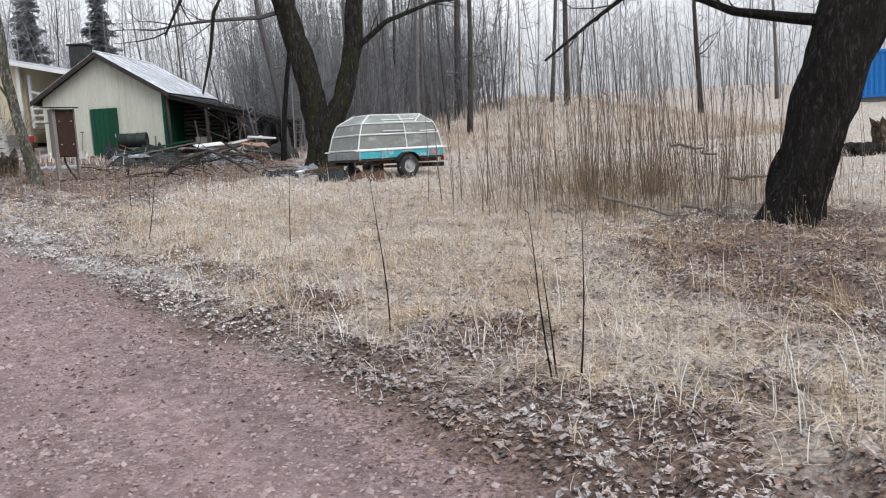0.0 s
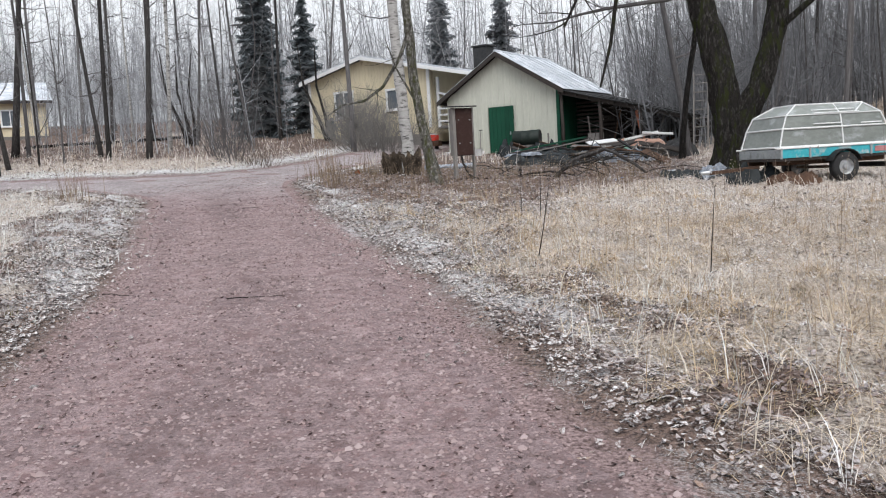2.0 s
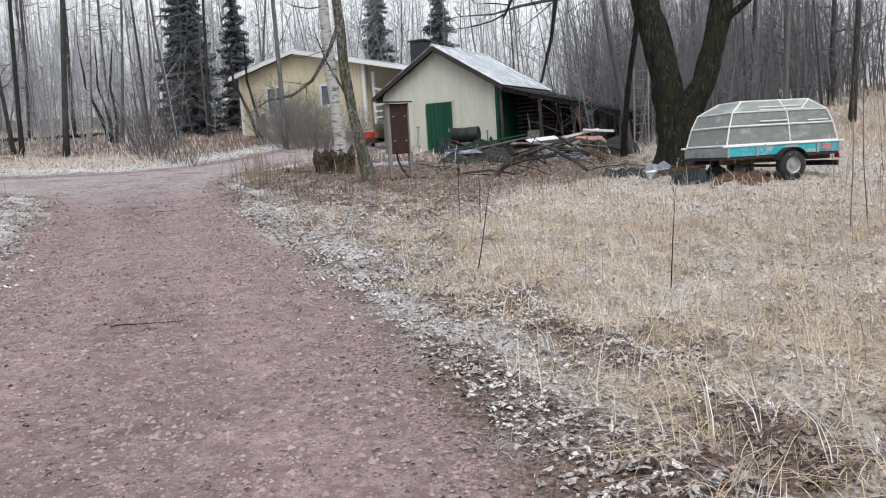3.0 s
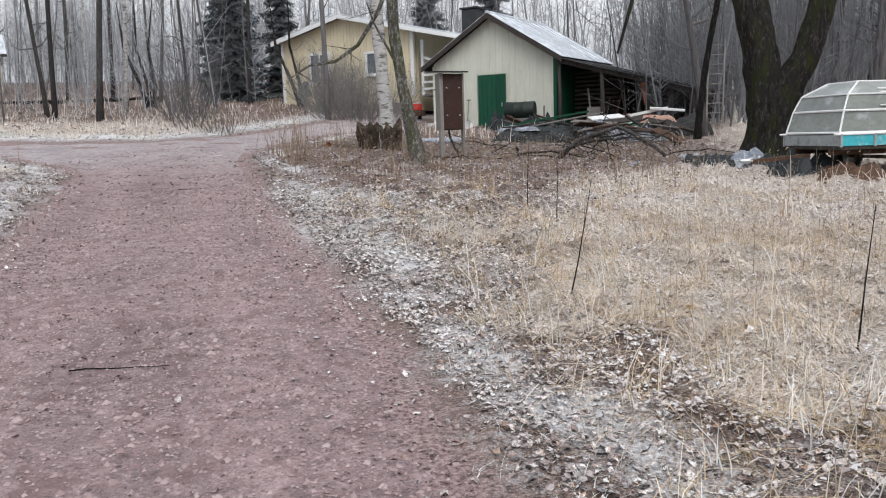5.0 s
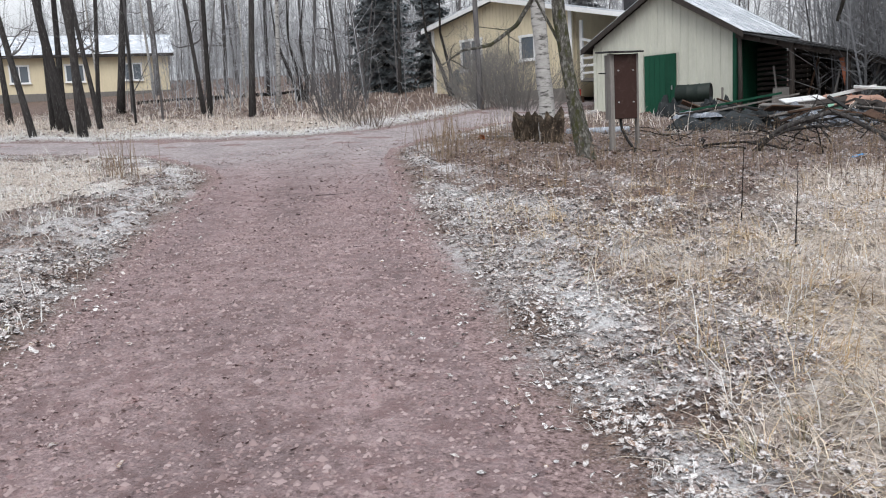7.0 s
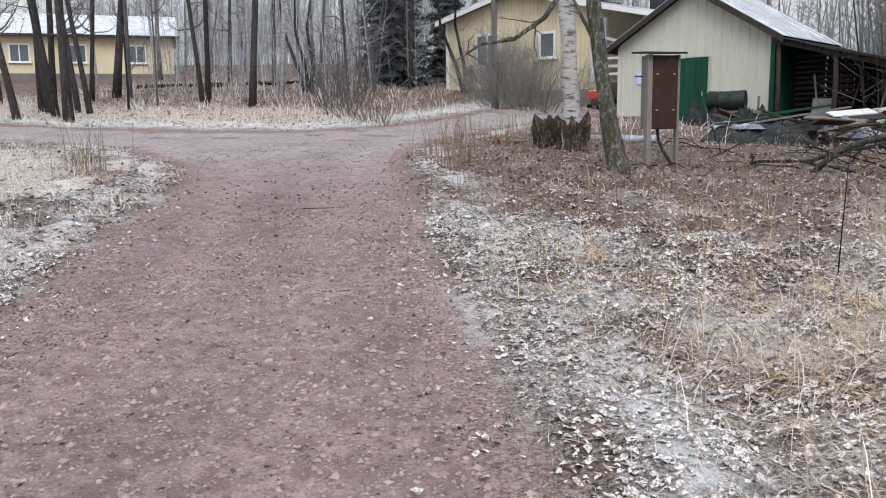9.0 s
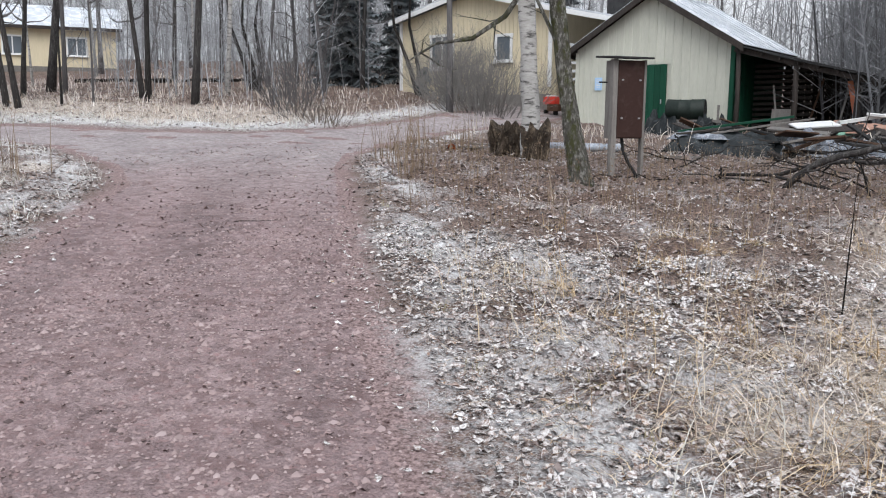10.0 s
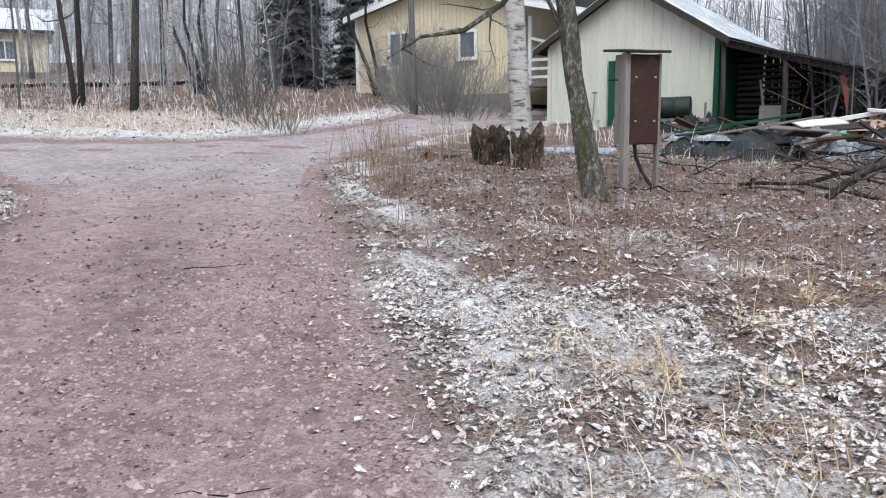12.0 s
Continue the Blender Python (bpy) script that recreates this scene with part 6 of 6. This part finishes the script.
def far_wood(name, label, n, x0, x1, y0, y1, h, w, seed, material, twigs=12, clear=None):
    """Crossed tapering stems with slanting twigs."""
    g = np.random.default_rng(seed)
    x, y = g.uniform(x0, x1, n), g.uniform(y0, y1, n)
    thin = (x < 9) | (g.random(n) < 0.4)
    x, y = x[thin], y[thin]
    n = len(x)
    if clear is not None:
        keep = ~clear(x, y)
        x, y = x[keep], y[keep]
        n = len(x)
    z = height(x, y) - 0.2
    hh, ww = h * g.uniform(0.45, 1.2, n), w * g.uniform(0.4, 1.4, n)
    lx_, ly_ = g.normal(0, 0.13, n) * hh, g.normal(0, 0.09, n) * hh
    vs, fs, count = [], [], 0
    for a in (0.0, 1.57):
        c, s = math.cos(a) * ww, math.sin(a) * ww
        q = np.stack([np.stack([x - c, y - s, z], 1), np.stack([x + c, y + s, z], 1), np.stack([x + lx_ + c * 0.15, y + ly_ + s * 0.15, z + hh], 1), np.stack([x + lx_ - c * 0.15, y + ly_ - s * 0.15, z + hh], 1)], 1)
        k = np.arange(n)[:, None] * 4 + count
        fs += [k + np.array([[0, 1, 2]]), k + np.array([[0, 2, 3]])]
        vs.append(q.reshape(-1, 3))
        count += 4 * n
    for i in range(twigs):
        t = g.uniform(0.12, 0.95, n)
        p = np.stack([x + lx_ * t, y + ly_ * t, z + hh * t], 1)
        a, ln = g.uniform(0, 6.28, n), hh * 0.28 * g.uniform(0.4, 1.2, n) * (1.1 - t)
        tip = p + np.stack([np.cos(a) * ln, np.sin(a) * ln, ln * g.uniform(0.2, 1.5, n)], 1)
        wd = (ww * 0.4)[:, None] * np.array([[0, 0, 1]])
        vs.append(np.stack([p - wd, p + wd, tip], 1).reshape(-1, 3))
        fs.append(np.arange(n)[:, None] * 3 + count + np.array([[0, 1, 2]]))
        count += 3 * n
    return tagged(bulk(name, np.concatenate(vs), np.concatenate(fs), material), label, "woodland", kind="stuff")


yard = lambda x, y: ((x > -22) & (x < -1.5) & (y < 51)) | ((x < -38) & (y < 60) & (y > 34) & (x > -60))
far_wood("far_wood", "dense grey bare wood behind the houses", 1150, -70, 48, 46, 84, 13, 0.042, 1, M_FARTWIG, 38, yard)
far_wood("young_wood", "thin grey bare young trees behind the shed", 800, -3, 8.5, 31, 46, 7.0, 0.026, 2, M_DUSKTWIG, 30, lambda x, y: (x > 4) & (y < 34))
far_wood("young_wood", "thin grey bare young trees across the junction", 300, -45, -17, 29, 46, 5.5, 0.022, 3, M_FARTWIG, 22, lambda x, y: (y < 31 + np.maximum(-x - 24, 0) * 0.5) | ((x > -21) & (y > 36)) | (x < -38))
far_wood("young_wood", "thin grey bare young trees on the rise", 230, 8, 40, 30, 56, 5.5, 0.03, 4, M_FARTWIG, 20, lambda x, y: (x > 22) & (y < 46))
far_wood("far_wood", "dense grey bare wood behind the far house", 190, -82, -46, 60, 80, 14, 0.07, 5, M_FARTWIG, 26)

# ---- grass, litter and stones: too many to count ----
RNG = np.random.default_rng(11)


def scatter(n, x0, x1, y0, y1, chance):
    """n spots in a rectangle, kept by a chance between 0 and 1."""
    x, y = RNG.uniform(x0, x1, n), RNG.uniform(y0, y1, n)
    keep = RNG.random(n) < chance(x, y, road_depth(x, y))
    return x[keep], y[keep]


def surface(x, y):
    d = road_depth(x, y)
    return height(x, y) + relief(x, y, d) + np.where(d > 0.12, -0.004 + 0.014 * np.clip((d - 0.12) / 0.3, 0, 1), 0)


def blades(x, y, length, width, lean_dir, lean):
    """Curved tapering strips: base at x, y, bending over towards lean_dir."""
    n = len(x)
    z = surface(x, y) - 0.01
    c, s = np.cos(lean_dir), np.sin(lean_dir)
    turn = RNG.uniform(0, 6.28, n)
    sx, sy = np.cos(turn) * width, np.sin(turn) * width
    v = np.zeros((n, 7, 3))
    for i, t in enumerate((0.0, 0.4, 0.75, 1.0)):
        out = length * np.sin(lean * t) * t
        up = length * np.cos(lean * t) * t * np.where(lean > 0.95, 0.42, 1.0)
        px, py, pz = x + c * out, y + s * out, z + np.maximum(up, 0.012 * t)
        taper = 1 - 0.6 * t
        if i < 3:
            v[:, 2 * i] = np.stack([px - sx * taper, py - sy * taper, pz], 1)
            v[:, 2 * i + 1] = np.stack([px + sx * taper, py + sy * taper, pz], 1)
        else:
            v[:, 6] = np.stack([px, py, pz], 1)
    f = np.array([(0, 1, 3), (0, 3, 2), (2, 3, 5), (2, 5, 4), (4, 5, 6)])
    return v.reshape(-1, 3), (np.arange(n)[:, None, None] * 7 + f).reshape(-1, 3)


def tussocks(name, label, x, y, per, spread, length, width, lean, material, upright=0.3):
    """Tufts of grass about each spot, most of it beaten down."""
    n = len(x)
    main = 4.2 * waves(x, y, 61, 2.0) + RNG.normal(0, 0.7, n)
    big = RNG.uniform(0.6, 1.15, n) * (1 + 0.35 * waves(x, y, 62, 0.8))
    k = np.repeat(np.arange(n), per)
    m = len(k)
    bx, by = x[k] + RNG.normal(0, spread, m), y[k] + RNG.normal(0, spread, m)
    out = road_depth(bx, by) < 0.1
    k, bx, by = k[out], bx[out], by[out]
    m = len(k)
    tilt = np.where(RNG.random(m) < upright, RNG.uniform(0.1, 0.7, m), RNG.uniform(lean[0], lean[1], m))
    v, f = blades(bx, by, length * big[k] * RNG.uniform(0.45, 1.2, m), width * RNG.uniform(0.6, 1.3, m), main[k] + RNG.normal(0, 0.7, m), tilt)
    return tagged(bulk(name, v, f, material), label, "grass", kind="stuff")


field = lambda x, y, d: grass_at(x, y, d) * np.clip(0.6 + 0.5 * waves(x, y, 31, 1.0), 0.08, 1)
gx1, gy1 = scatter(15000, -6, 8, 3, 14, field)
tussocks("field_grass", "beaten-down pale dry grass over the field", gx1, gy1, 21, 0.10, 0.36, 0.0028, (1.15, 1.62), M_TANGRASS, 0.04)
gx2, gy2 = scatter(8500, -7, 12, 14, 27, field)
tussocks("field_grass", "pale dry grass towards the shed", gx2, gy2, 15, 0.14, 0.32, 0.0048, (1.05, 1.6), M_GRASS, 0.05)
gx3, gy3 = scatter(13000, -9, 8, 1.5, 16, lambda x, y, d: np.exp(-(((d + 0.6) / 0.55) ** 2)) * np.clip((y - 4.5) / 4, 0.12, 0.8))
tussocks("verge_grass", "frosted short grass along the road verge", gx3, gy3, 12, 0.06, 0.1, 0.0024, (1.0, 1.6), M_FROSTGRASS, 0.1)
gx4, gy4 = scatter(5200, -24, -5, 5, 21, lambda x, y, d: np.clip(-d / 1.0, 0, 1) * (x < -5 - (y - 6) * 0.3) * (0.5 + 0.4 * waves(x, y, 33, 1.5)))
tussocks("corner_grass", "frosted grass in the fork of the roads", gx4, gy4, 13, 0.09, 0.2, 0.0035, (0.5, 1.5), M_FROSTGRASS, 0.3)
gx5, gy5 = scatter(10000, -36, -12.8, 23.4, 35, lambda x, y, d: np.clip(-d / 0.4, 0, 1) * np.exp(-np.maximum(y - 25 - np.maximum(-x - 20, 0) * 0.2 - np.maximum(x + 17, 0) * 1.5, 0) / 2.8))
edge5 = road_depth(gx5, gy5) > -1.7 - 0.7 * waves(gx5, gy5, 64, 2.5)
tussocks("bank_grass", "white frosted grass on the bank across the junction", gx5[edge5], gy5[edge5], 10, 0.14, 0.2, 0.007, (1.0, 1.6), M_FROSTGRASS, 0.1)
tussocks("bank_grass", "beaten tan grass on the bank across the junction", gx5[~edge5], gy5[~edge5], 10, 0.14, 0.24, 0.007, (1.0, 1.6), M_GRASS, 0.12)
gx6, gy6 = scatter(2200, -36, 20, 26, 46, lambda x, y, d: np.clip(-d, 0, 1) * np.where((x > -13) & (x < -1) & (y > 31), 0, 0.6))
tussocks("wood_grass", "tall dead grass under the far trees", gx6, gy6, 9, 0.25, 0.4, 0.011, (0.3, 1.4), M_GRASS, 0.4)
gx7, gy7 = scatter(2400, 5, 26, 9, 40, lambda x, y, d: 0.8 * np.clip(np.hypot(x - 6, (y - 10) * 0.8) / 3 - 0.6, 0, 1))
tussocks("rise_grass", "frosted grass on the rise by the old tree", gx7, gy7, 9, 0.22, 0.25, 0.008, (0.5, 1.5), M_FROSTGRASS, 0.35)
gx8, gy8 = scatter(3600, 4, 18, 25, 40, lambda x, y, d: np.clip(0.75 + 0.4 * waves(x, y, 63, 3.0), 0, 1))
tussocks("bank_straw", "tan dead grass on the bank behind the trailer", gx8, gy8, 12, 0.2, 0.34, 0.008, (0.6, 1.5), islands("brown_straw", [(0.36, 0.26, 0.17), (0.56, 0.45, 0.34), (0.24, 0.16, 0.1), (0.62, 0.53, 0.43)], rime=0.3, size=40.0), 0.3)
# long beaten straw and pale dead stems near the verge
sx1, sy1 = scatter(2700, -6, 5, 3, 15, lambda x, y, d: np.clip((-d - 0.35) / 0.4, 0, 1) * np.exp(-np.maximum(-d - 2.4, 0) / 1.5) * (0.35 + 0.65 * (waves(x, y, 35, 1.5) > 0)))
tussocks("beaten_straw", "long golden beaten-down straw near the verge", sx1, sy1, 15, 0.09, 0.42, 0.0025, (1.1, 1.6), islands("golden_straw", [(0.52, 0.37, 0.2), (0.7, 0.58, 0.41), (0.32, 0.2, 0.09), (0.74, 0.66, 0.55), (0.6, 0.44, 0.25)], rime=0.25, size=40.0), 0.1)
px1, py1 = scatter(520, -5, 4, 3, 13, lambda x, y, d: np.clip((-d - 0.3) / 0.4, 0, 1) * np.exp(-np.maximum(-d - 1.6, 0) / 1.2))
tussocks("pale_stems", "pale frosted dead plant stems leaning over leaves", px1, py1, 4, 0.05, 0.36, 0.003, (0.5, 1.4), M_FROSTGRASS, 0.5)
mx, my = scatter(1500, -9, 4, 3, 17, lambda x, y, d: np.clip((-d - 0.15) / 0.3, 0, 1) * np.exp(-np.maximum(-d - 1.4, 0) / 1.3) * (0.2 + 0.6 * (waves(x, y, 39, 1.1) > 0.1)))
tussocks("moss_tufts", "small ochre-green tufts of old grass among leaves", mx, my, 26, 0.035, 0.085, 0.0024, (0.6, 1.55), islands("ochre_moss", [(0.2, 0.16, 0.06), (0.34, 0.28, 0.14), (0.12, 0.11, 0.045), (0.46, 0.41, 0.28), (0.25, 0.15, 0.06)], rime=0.4, size=60.0), 0.3)
# tan clumps that stand up here and there
tx, ty = scatter(1900, -6, 6, 2.5, 17, lambda x, y, d: np.clip((-d - 0.7) / 0.5, 0, 1) * (waves(x, y, 37, 2.0) > 0.15))
tussocks("straw_tufts", "upright tan straw tufts in the field", tx, ty, 40, 0.07, 0.28, 0.0026, (1.0, 1.6), islands("tan_straw", [(0.44, 0.31, 0.16), (0.6, 0.46, 0.28), (0.24, 0.15, 0.07), (0.64, 0.53, 0.38), (0.34, 0.2, 0.09)]), 0.12)


def stalks(name, label, x, y, h, width, material):
    """Dead weed stems with a small ragged head."""
    n = len(x)
    ln = h * RNG.uniform(0.4, 1.15, n)
    v, f = blades(x, y, ln, np.full(n, width), RNG.uniform(0, 6.28, n), RNG.uniform(0.02, 0.35, n))
    hv, hf = [v], [f]
    tops = v.reshape(n, 7, 3)[:, 6]
    for i in range(3):
        w = RNG.uniform(0.006, 0.016, (n, 1))
        a = RNG.normal(0, 1, (n, 3)) * w * 1.2
        tri = np.stack([tops, tops + a + [0, 0, 0.01], tops + a * 0.5 + RNG.normal(0, 1, (n, 3)) * w], 1).reshape(-1, 3)
        hf.append(np.arange(3 * n).reshape(-1, 3) + sum(len(q) for q in hv))
        hv.append(tri)
    return tagged(bulk(name, np.concatenate(hv), np.concatenate(hf), material), label, "weeds", kind="stuff")


wx, wy = scatter(1000, -4, 9, 6, 19, lambda x, y, d: np.clip((-d - 1.0) / 2, 0, 1) * 0.8)
stalks("weed_stalks", "thin dry weed stalks standing over the field", wx, wy, 0.55, 0.0028, islands("pale_dry_stalks", [(0.3, 0.23, 0.17), (0.52, 0.44, 0.35), (0.2, 0.14, 0.1), (0.6, 0.54, 0.47)]))
wx, wy = scatter(4200, 2.4, 10, 9.5, 18, lambda x, y, d: np.exp(-(((x - 5.4) / 2.4) ** 2 + ((y - 12.8) / 2.6) ** 2)))
stalks("weed_stalks", "dense brown dead weed stalks under the thicket", wx, wy, 0.95, 0.004, M_STALK)
wx, wy = scatter(1700, -10.5, -1, 16.5, 25, lambda x, y, d: np.clip((-d - 0.2) / 1, 0, 1) * 0.9)
stalks("weed_stalks", "short rust-brown dead stems by the cabinet", wx, wy, 0.42, 0.004, M_STALK)
for cx, cy in ((-8.8, 20.2), (-9.4, 23.4), (-11.0, 24.7), (-13.4, 16.6), (-10.0, 21.6)):
    stalks("weed_clump", "clump of tall dead grey-brown weed stems", RNG.normal(cx, 0.22, 40), RNG.normal(cy, 0.22, 40), 0.95, 0.006, M_STALK)


def leaves(name, label, x, y, size, material, lift=0.012):
    """Curled leaves: four corners folded along the rib."""
    n = len(x)
    a, s = RNG.uniform(0, 6.28, n), size * RNG.uniform(0.5, 1.25, n)
    z = surface(x, y) + lift * RNG.uniform(0.1, 1, n) ** 2
    tilt = RNG.normal(0, 0.24, (n, 2))
    shape = np.array([(-1, 0), (-0.35, 0.55), (0.4, 0.5), (1, 0), (0.45, -0.5), (-0.3, -0.58)])
    curl = np.array([0.12, 0.36, 0.3, 0.34, 0.28, 0.4]) * RNG.uniform(-0.7, 1.5, (n, 6))
    px = shape[:, 0][None] * s[:, None] * RNG.uniform(0.6, 1.25, (n, 6))
    py = shape[:, 1][None] * s[:, None] * RNG.uniform(0.5, 1.35, (n, 6))
    pz = curl * s[:, None] + tilt[:, :1] * px + tilt[:, 1:] * py
    v = np.stack([x[:, None] + px * np.cos(a)[:, None] - py * np.sin(a)[:, None], y[:, None] + px * np.sin(a)[:, None] + py * np.cos(a)[:, None], z[:, None] + np.maximum(pz, -0.01)], 2)
    f = np.array([(0, 3, 2), (0, 2, 1), (0, 5, 4), (0, 4, 3)])
    return tagged(bulk(name, v.reshape(-1, 3), (np.arange(n)[:, None, None] * 6 + f).reshape(-1, 3), material), label, "leaves", kind="stuff")


litter = lambda x, y, d: np.clip(-d / 0.25, 0, 1) * np.clip(1.15 - 0.8 * grass_at(x, y, d), 0, 1) + 0.16 * (d > 0) * np.exp(-d / 0.2)
lx, ly = scatter(230000, -9, 8, 1.5, 16, lambda x, y, d: litter(x, y, d) * np.exp(-np.maximum(-d - 2.5, 0) / 4))
ripe = RNG.random(len(lx)) < np.clip((7.3 - ly) / 2.0 + 0.3 + 0.5 * waves(lx, ly, 41, 2.4) + np.clip((lx - 2) / 2, 0, 1) + np.clip((-road_depth(lx, ly) - 1.8) / 1.2, 0, 0.5) + (road_depth(lx, ly) > -0.1) - np.clip((ly - 8.5) / 2, 0, 0.7), 0.1, 0.99)
leaves("leaf_litter", "frosted grey fallen leaves along the verge", lx[~ripe], ly[~ripe], 0.0225 + 0.002 * np.clip((ly[~ripe] - 8) / 3, 0, 1), M_LEAF, 0.03)
leaves("leaf_litter", "brown damp fallen leaves along the verge", lx[ripe], ly[ripe], 0.0245, M_LEAFBROWN, 0.032)
lx, ly = scatter(42000, -12, 9, 14, 26, litter)
rimed = RNG.random(len(lx)) < np.clip((18.5 - ly) / 3, 0.15, 0.7)
leaves("leaf_litter", "frosted brown fallen leaves round the cabinet and trees", lx[~rimed], ly[~rimed], 0.034, M_LEAFBROWN, 0.03)
leaves("leaf_litter", "rimed grey fallen leaves before the cabinet", lx[rimed], ly[rimed], 0.03, M_LEAF, 0.03)
lx, ly = scatter(48000, -24, -5, 4, 21, lambda x, y, d: litter(x, y, d) * (x < -5 - (y - 6) * 0.3))
leaves("leaf_litter", "frosted fallen leaves in the fork of the roads", lx[::2], ly[::2], 0.034, M_LEAF, 0.022)
leaves("leaf_litter", "brown fallen leaves in the fork of the roads", lx[1::2], ly[1::2], 0.036, M_LEAFBROWN, 0.022)
lx, ly = scatter(6500, -36, -12.8, 23.4, 36, lambda x, y, d: np.clip(-d / 0.5, 0, 1))
leaves("leaf_litter", "fallen leaves on the bank across the junction", lx, ly, 0.06, M_LEAFBROWN, 0.03)


def stones(name, label, x, y, size, material):
    """Chips of gravel, each a rough octahedron."""
    n = len(x)
    s = size * RNG.uniform(0.4, 1.5, n) ** 1.3
    base = np.array([(1, 0, 0), (0, 1, 0), (-1, 0, 0), (0, -1, 0), (0, 0, 0.7)])
    v = base[None] * s[:, None, None] * RNG.uniform(0.55, 1.3, (n, 5, 3))
    a = RNG.uniform(0, 6.28, n)[:, None]
    rx_, ry_ = v[:, :, 0] * np.cos(a) - v[:, :, 1] * np.sin(a), v[:, :, 0] * np.sin(a) + v[:, :, 1] * np.cos(a)
    v = np.stack([rx_ + x[:, None], ry_ + y[:, None], v[:, :, 2] + surface(x, y)[:, None] - 0.1 * s[:, None]], 2)
    f = np.array([(0, 1, 4), (1, 2, 4), (2, 3, 4), (3, 0, 4)])
    return tagged(bulk(name, v.reshape(-1, 3), (np.arange(n)[:, None, None] * 5 + f).reshape(-1, 3), material), label, "gravel", kind="stuff")


M_CHIPS = islands("gravel_chips", [(0.11, 0.072, 0.07), (0.36, 0.275, 0.266), (0.24, 0.165, 0.16), (0.41, 0.325, 0.316), (0.3, 0.215, 0.207), (0.08, 0.054, 0.052)], 0.75, 0.4)
sx, sy = scatter(130000, -8, 2, 1.5, 16, lambda x, y, d: (d > 0.0) * 1.0)
stones("gravel", "reddish grey gravel chips loose on the road", sx, sy, 0.0085, M_CHIPS)
sx, sy = scatter(30000, -9, 2, 1.5, 17, lambda x, y, d: (d > 0.0) * np.clip(0.5 + 0.5 * waves(x, y, 57, 1.2), 0.15, 1))
stones("gravel", "coarser reddish gravel stones pressed into the road", sx, sy, 0.017, M_CHIPS)
sx, sy = scatter(22000, -15, -3, 12, 24, lambda x, y, d: (d > 0.0) * 1.0)
stones("gravel", "reddish grey gravel chips at the junction", sx, sy, 0.010, M_CHIPS)
M_SCRAPS = islands("wet_scraps", [(0.1, 0.067, 0.064), (0.26, 0.18, 0.173), (0.35, 0.26, 0.25), (0.16, 0.108, 0.103), (0.3, 0.216, 0.208), (0.37, 0.28, 0.27), (0.21, 0.143, 0.137)])
lx, ly = scatter(42000, -10, 3, 1.5, 18, lambda x, y, d: (d > 0.05) * np.clip(0.42 + 0.4 * waves(x, y, 55, 1.3) + 0.5 * np.exp(-d / 0.5), 0, 1))
leaves("road_debris", "scattered damp leaf scraps and bark on the gravel", lx, ly, 0.016, M_SCRAPS, 0.003)
lx, ly = scatter(9000, -14, -4, 14, 24, lambda x, y, d: (d > 0.05) * np.clip(0.3 + 0.5 * waves(x, y, 56, 1.6), 0, 1))
leaves("road_debris", "dark leaf scraps on the gravel at the junction", lx, ly, 0.024, M_SCRAPS, 0.005)


def build_stick(a, b, radius, seed, material=M_BARK):
    r = random.Random(seed)
    pa, pb = on_ground(a[0], a[1], radius + 0.012), on_ground(b[0], b[1], radius + 0.012)
    pts = [pa.lerp(pb, i / 6) + Vector((r.gauss(0, 0.015), r.gauss(0, 0.015), 0)) for i in range(7)]
    ob = part("twig", Geo().tube([p - pa for p in pts], [radius * (1 - 0.1 * i) for i in range(7)], 5), material)
    ob.location = pa
    return tagged(ob, "thin dark fallen twig lying on the gravel", "twig", "twigs on the road")


for i, (a, b) in enumerate([((-4.45, 8.28), (-3.95, 8.46)), ((-5.8, 8.3), (-5.4, 8.25)), ((-6.4, 12.6), (-6.1, 12.75)), ((-8.6, 15.5), (-8.2, 15.8)), ((-2.5, 6.9), (-2.25, 6.95))]):
    build_stick(a, b, 0.0045, 500 + i)
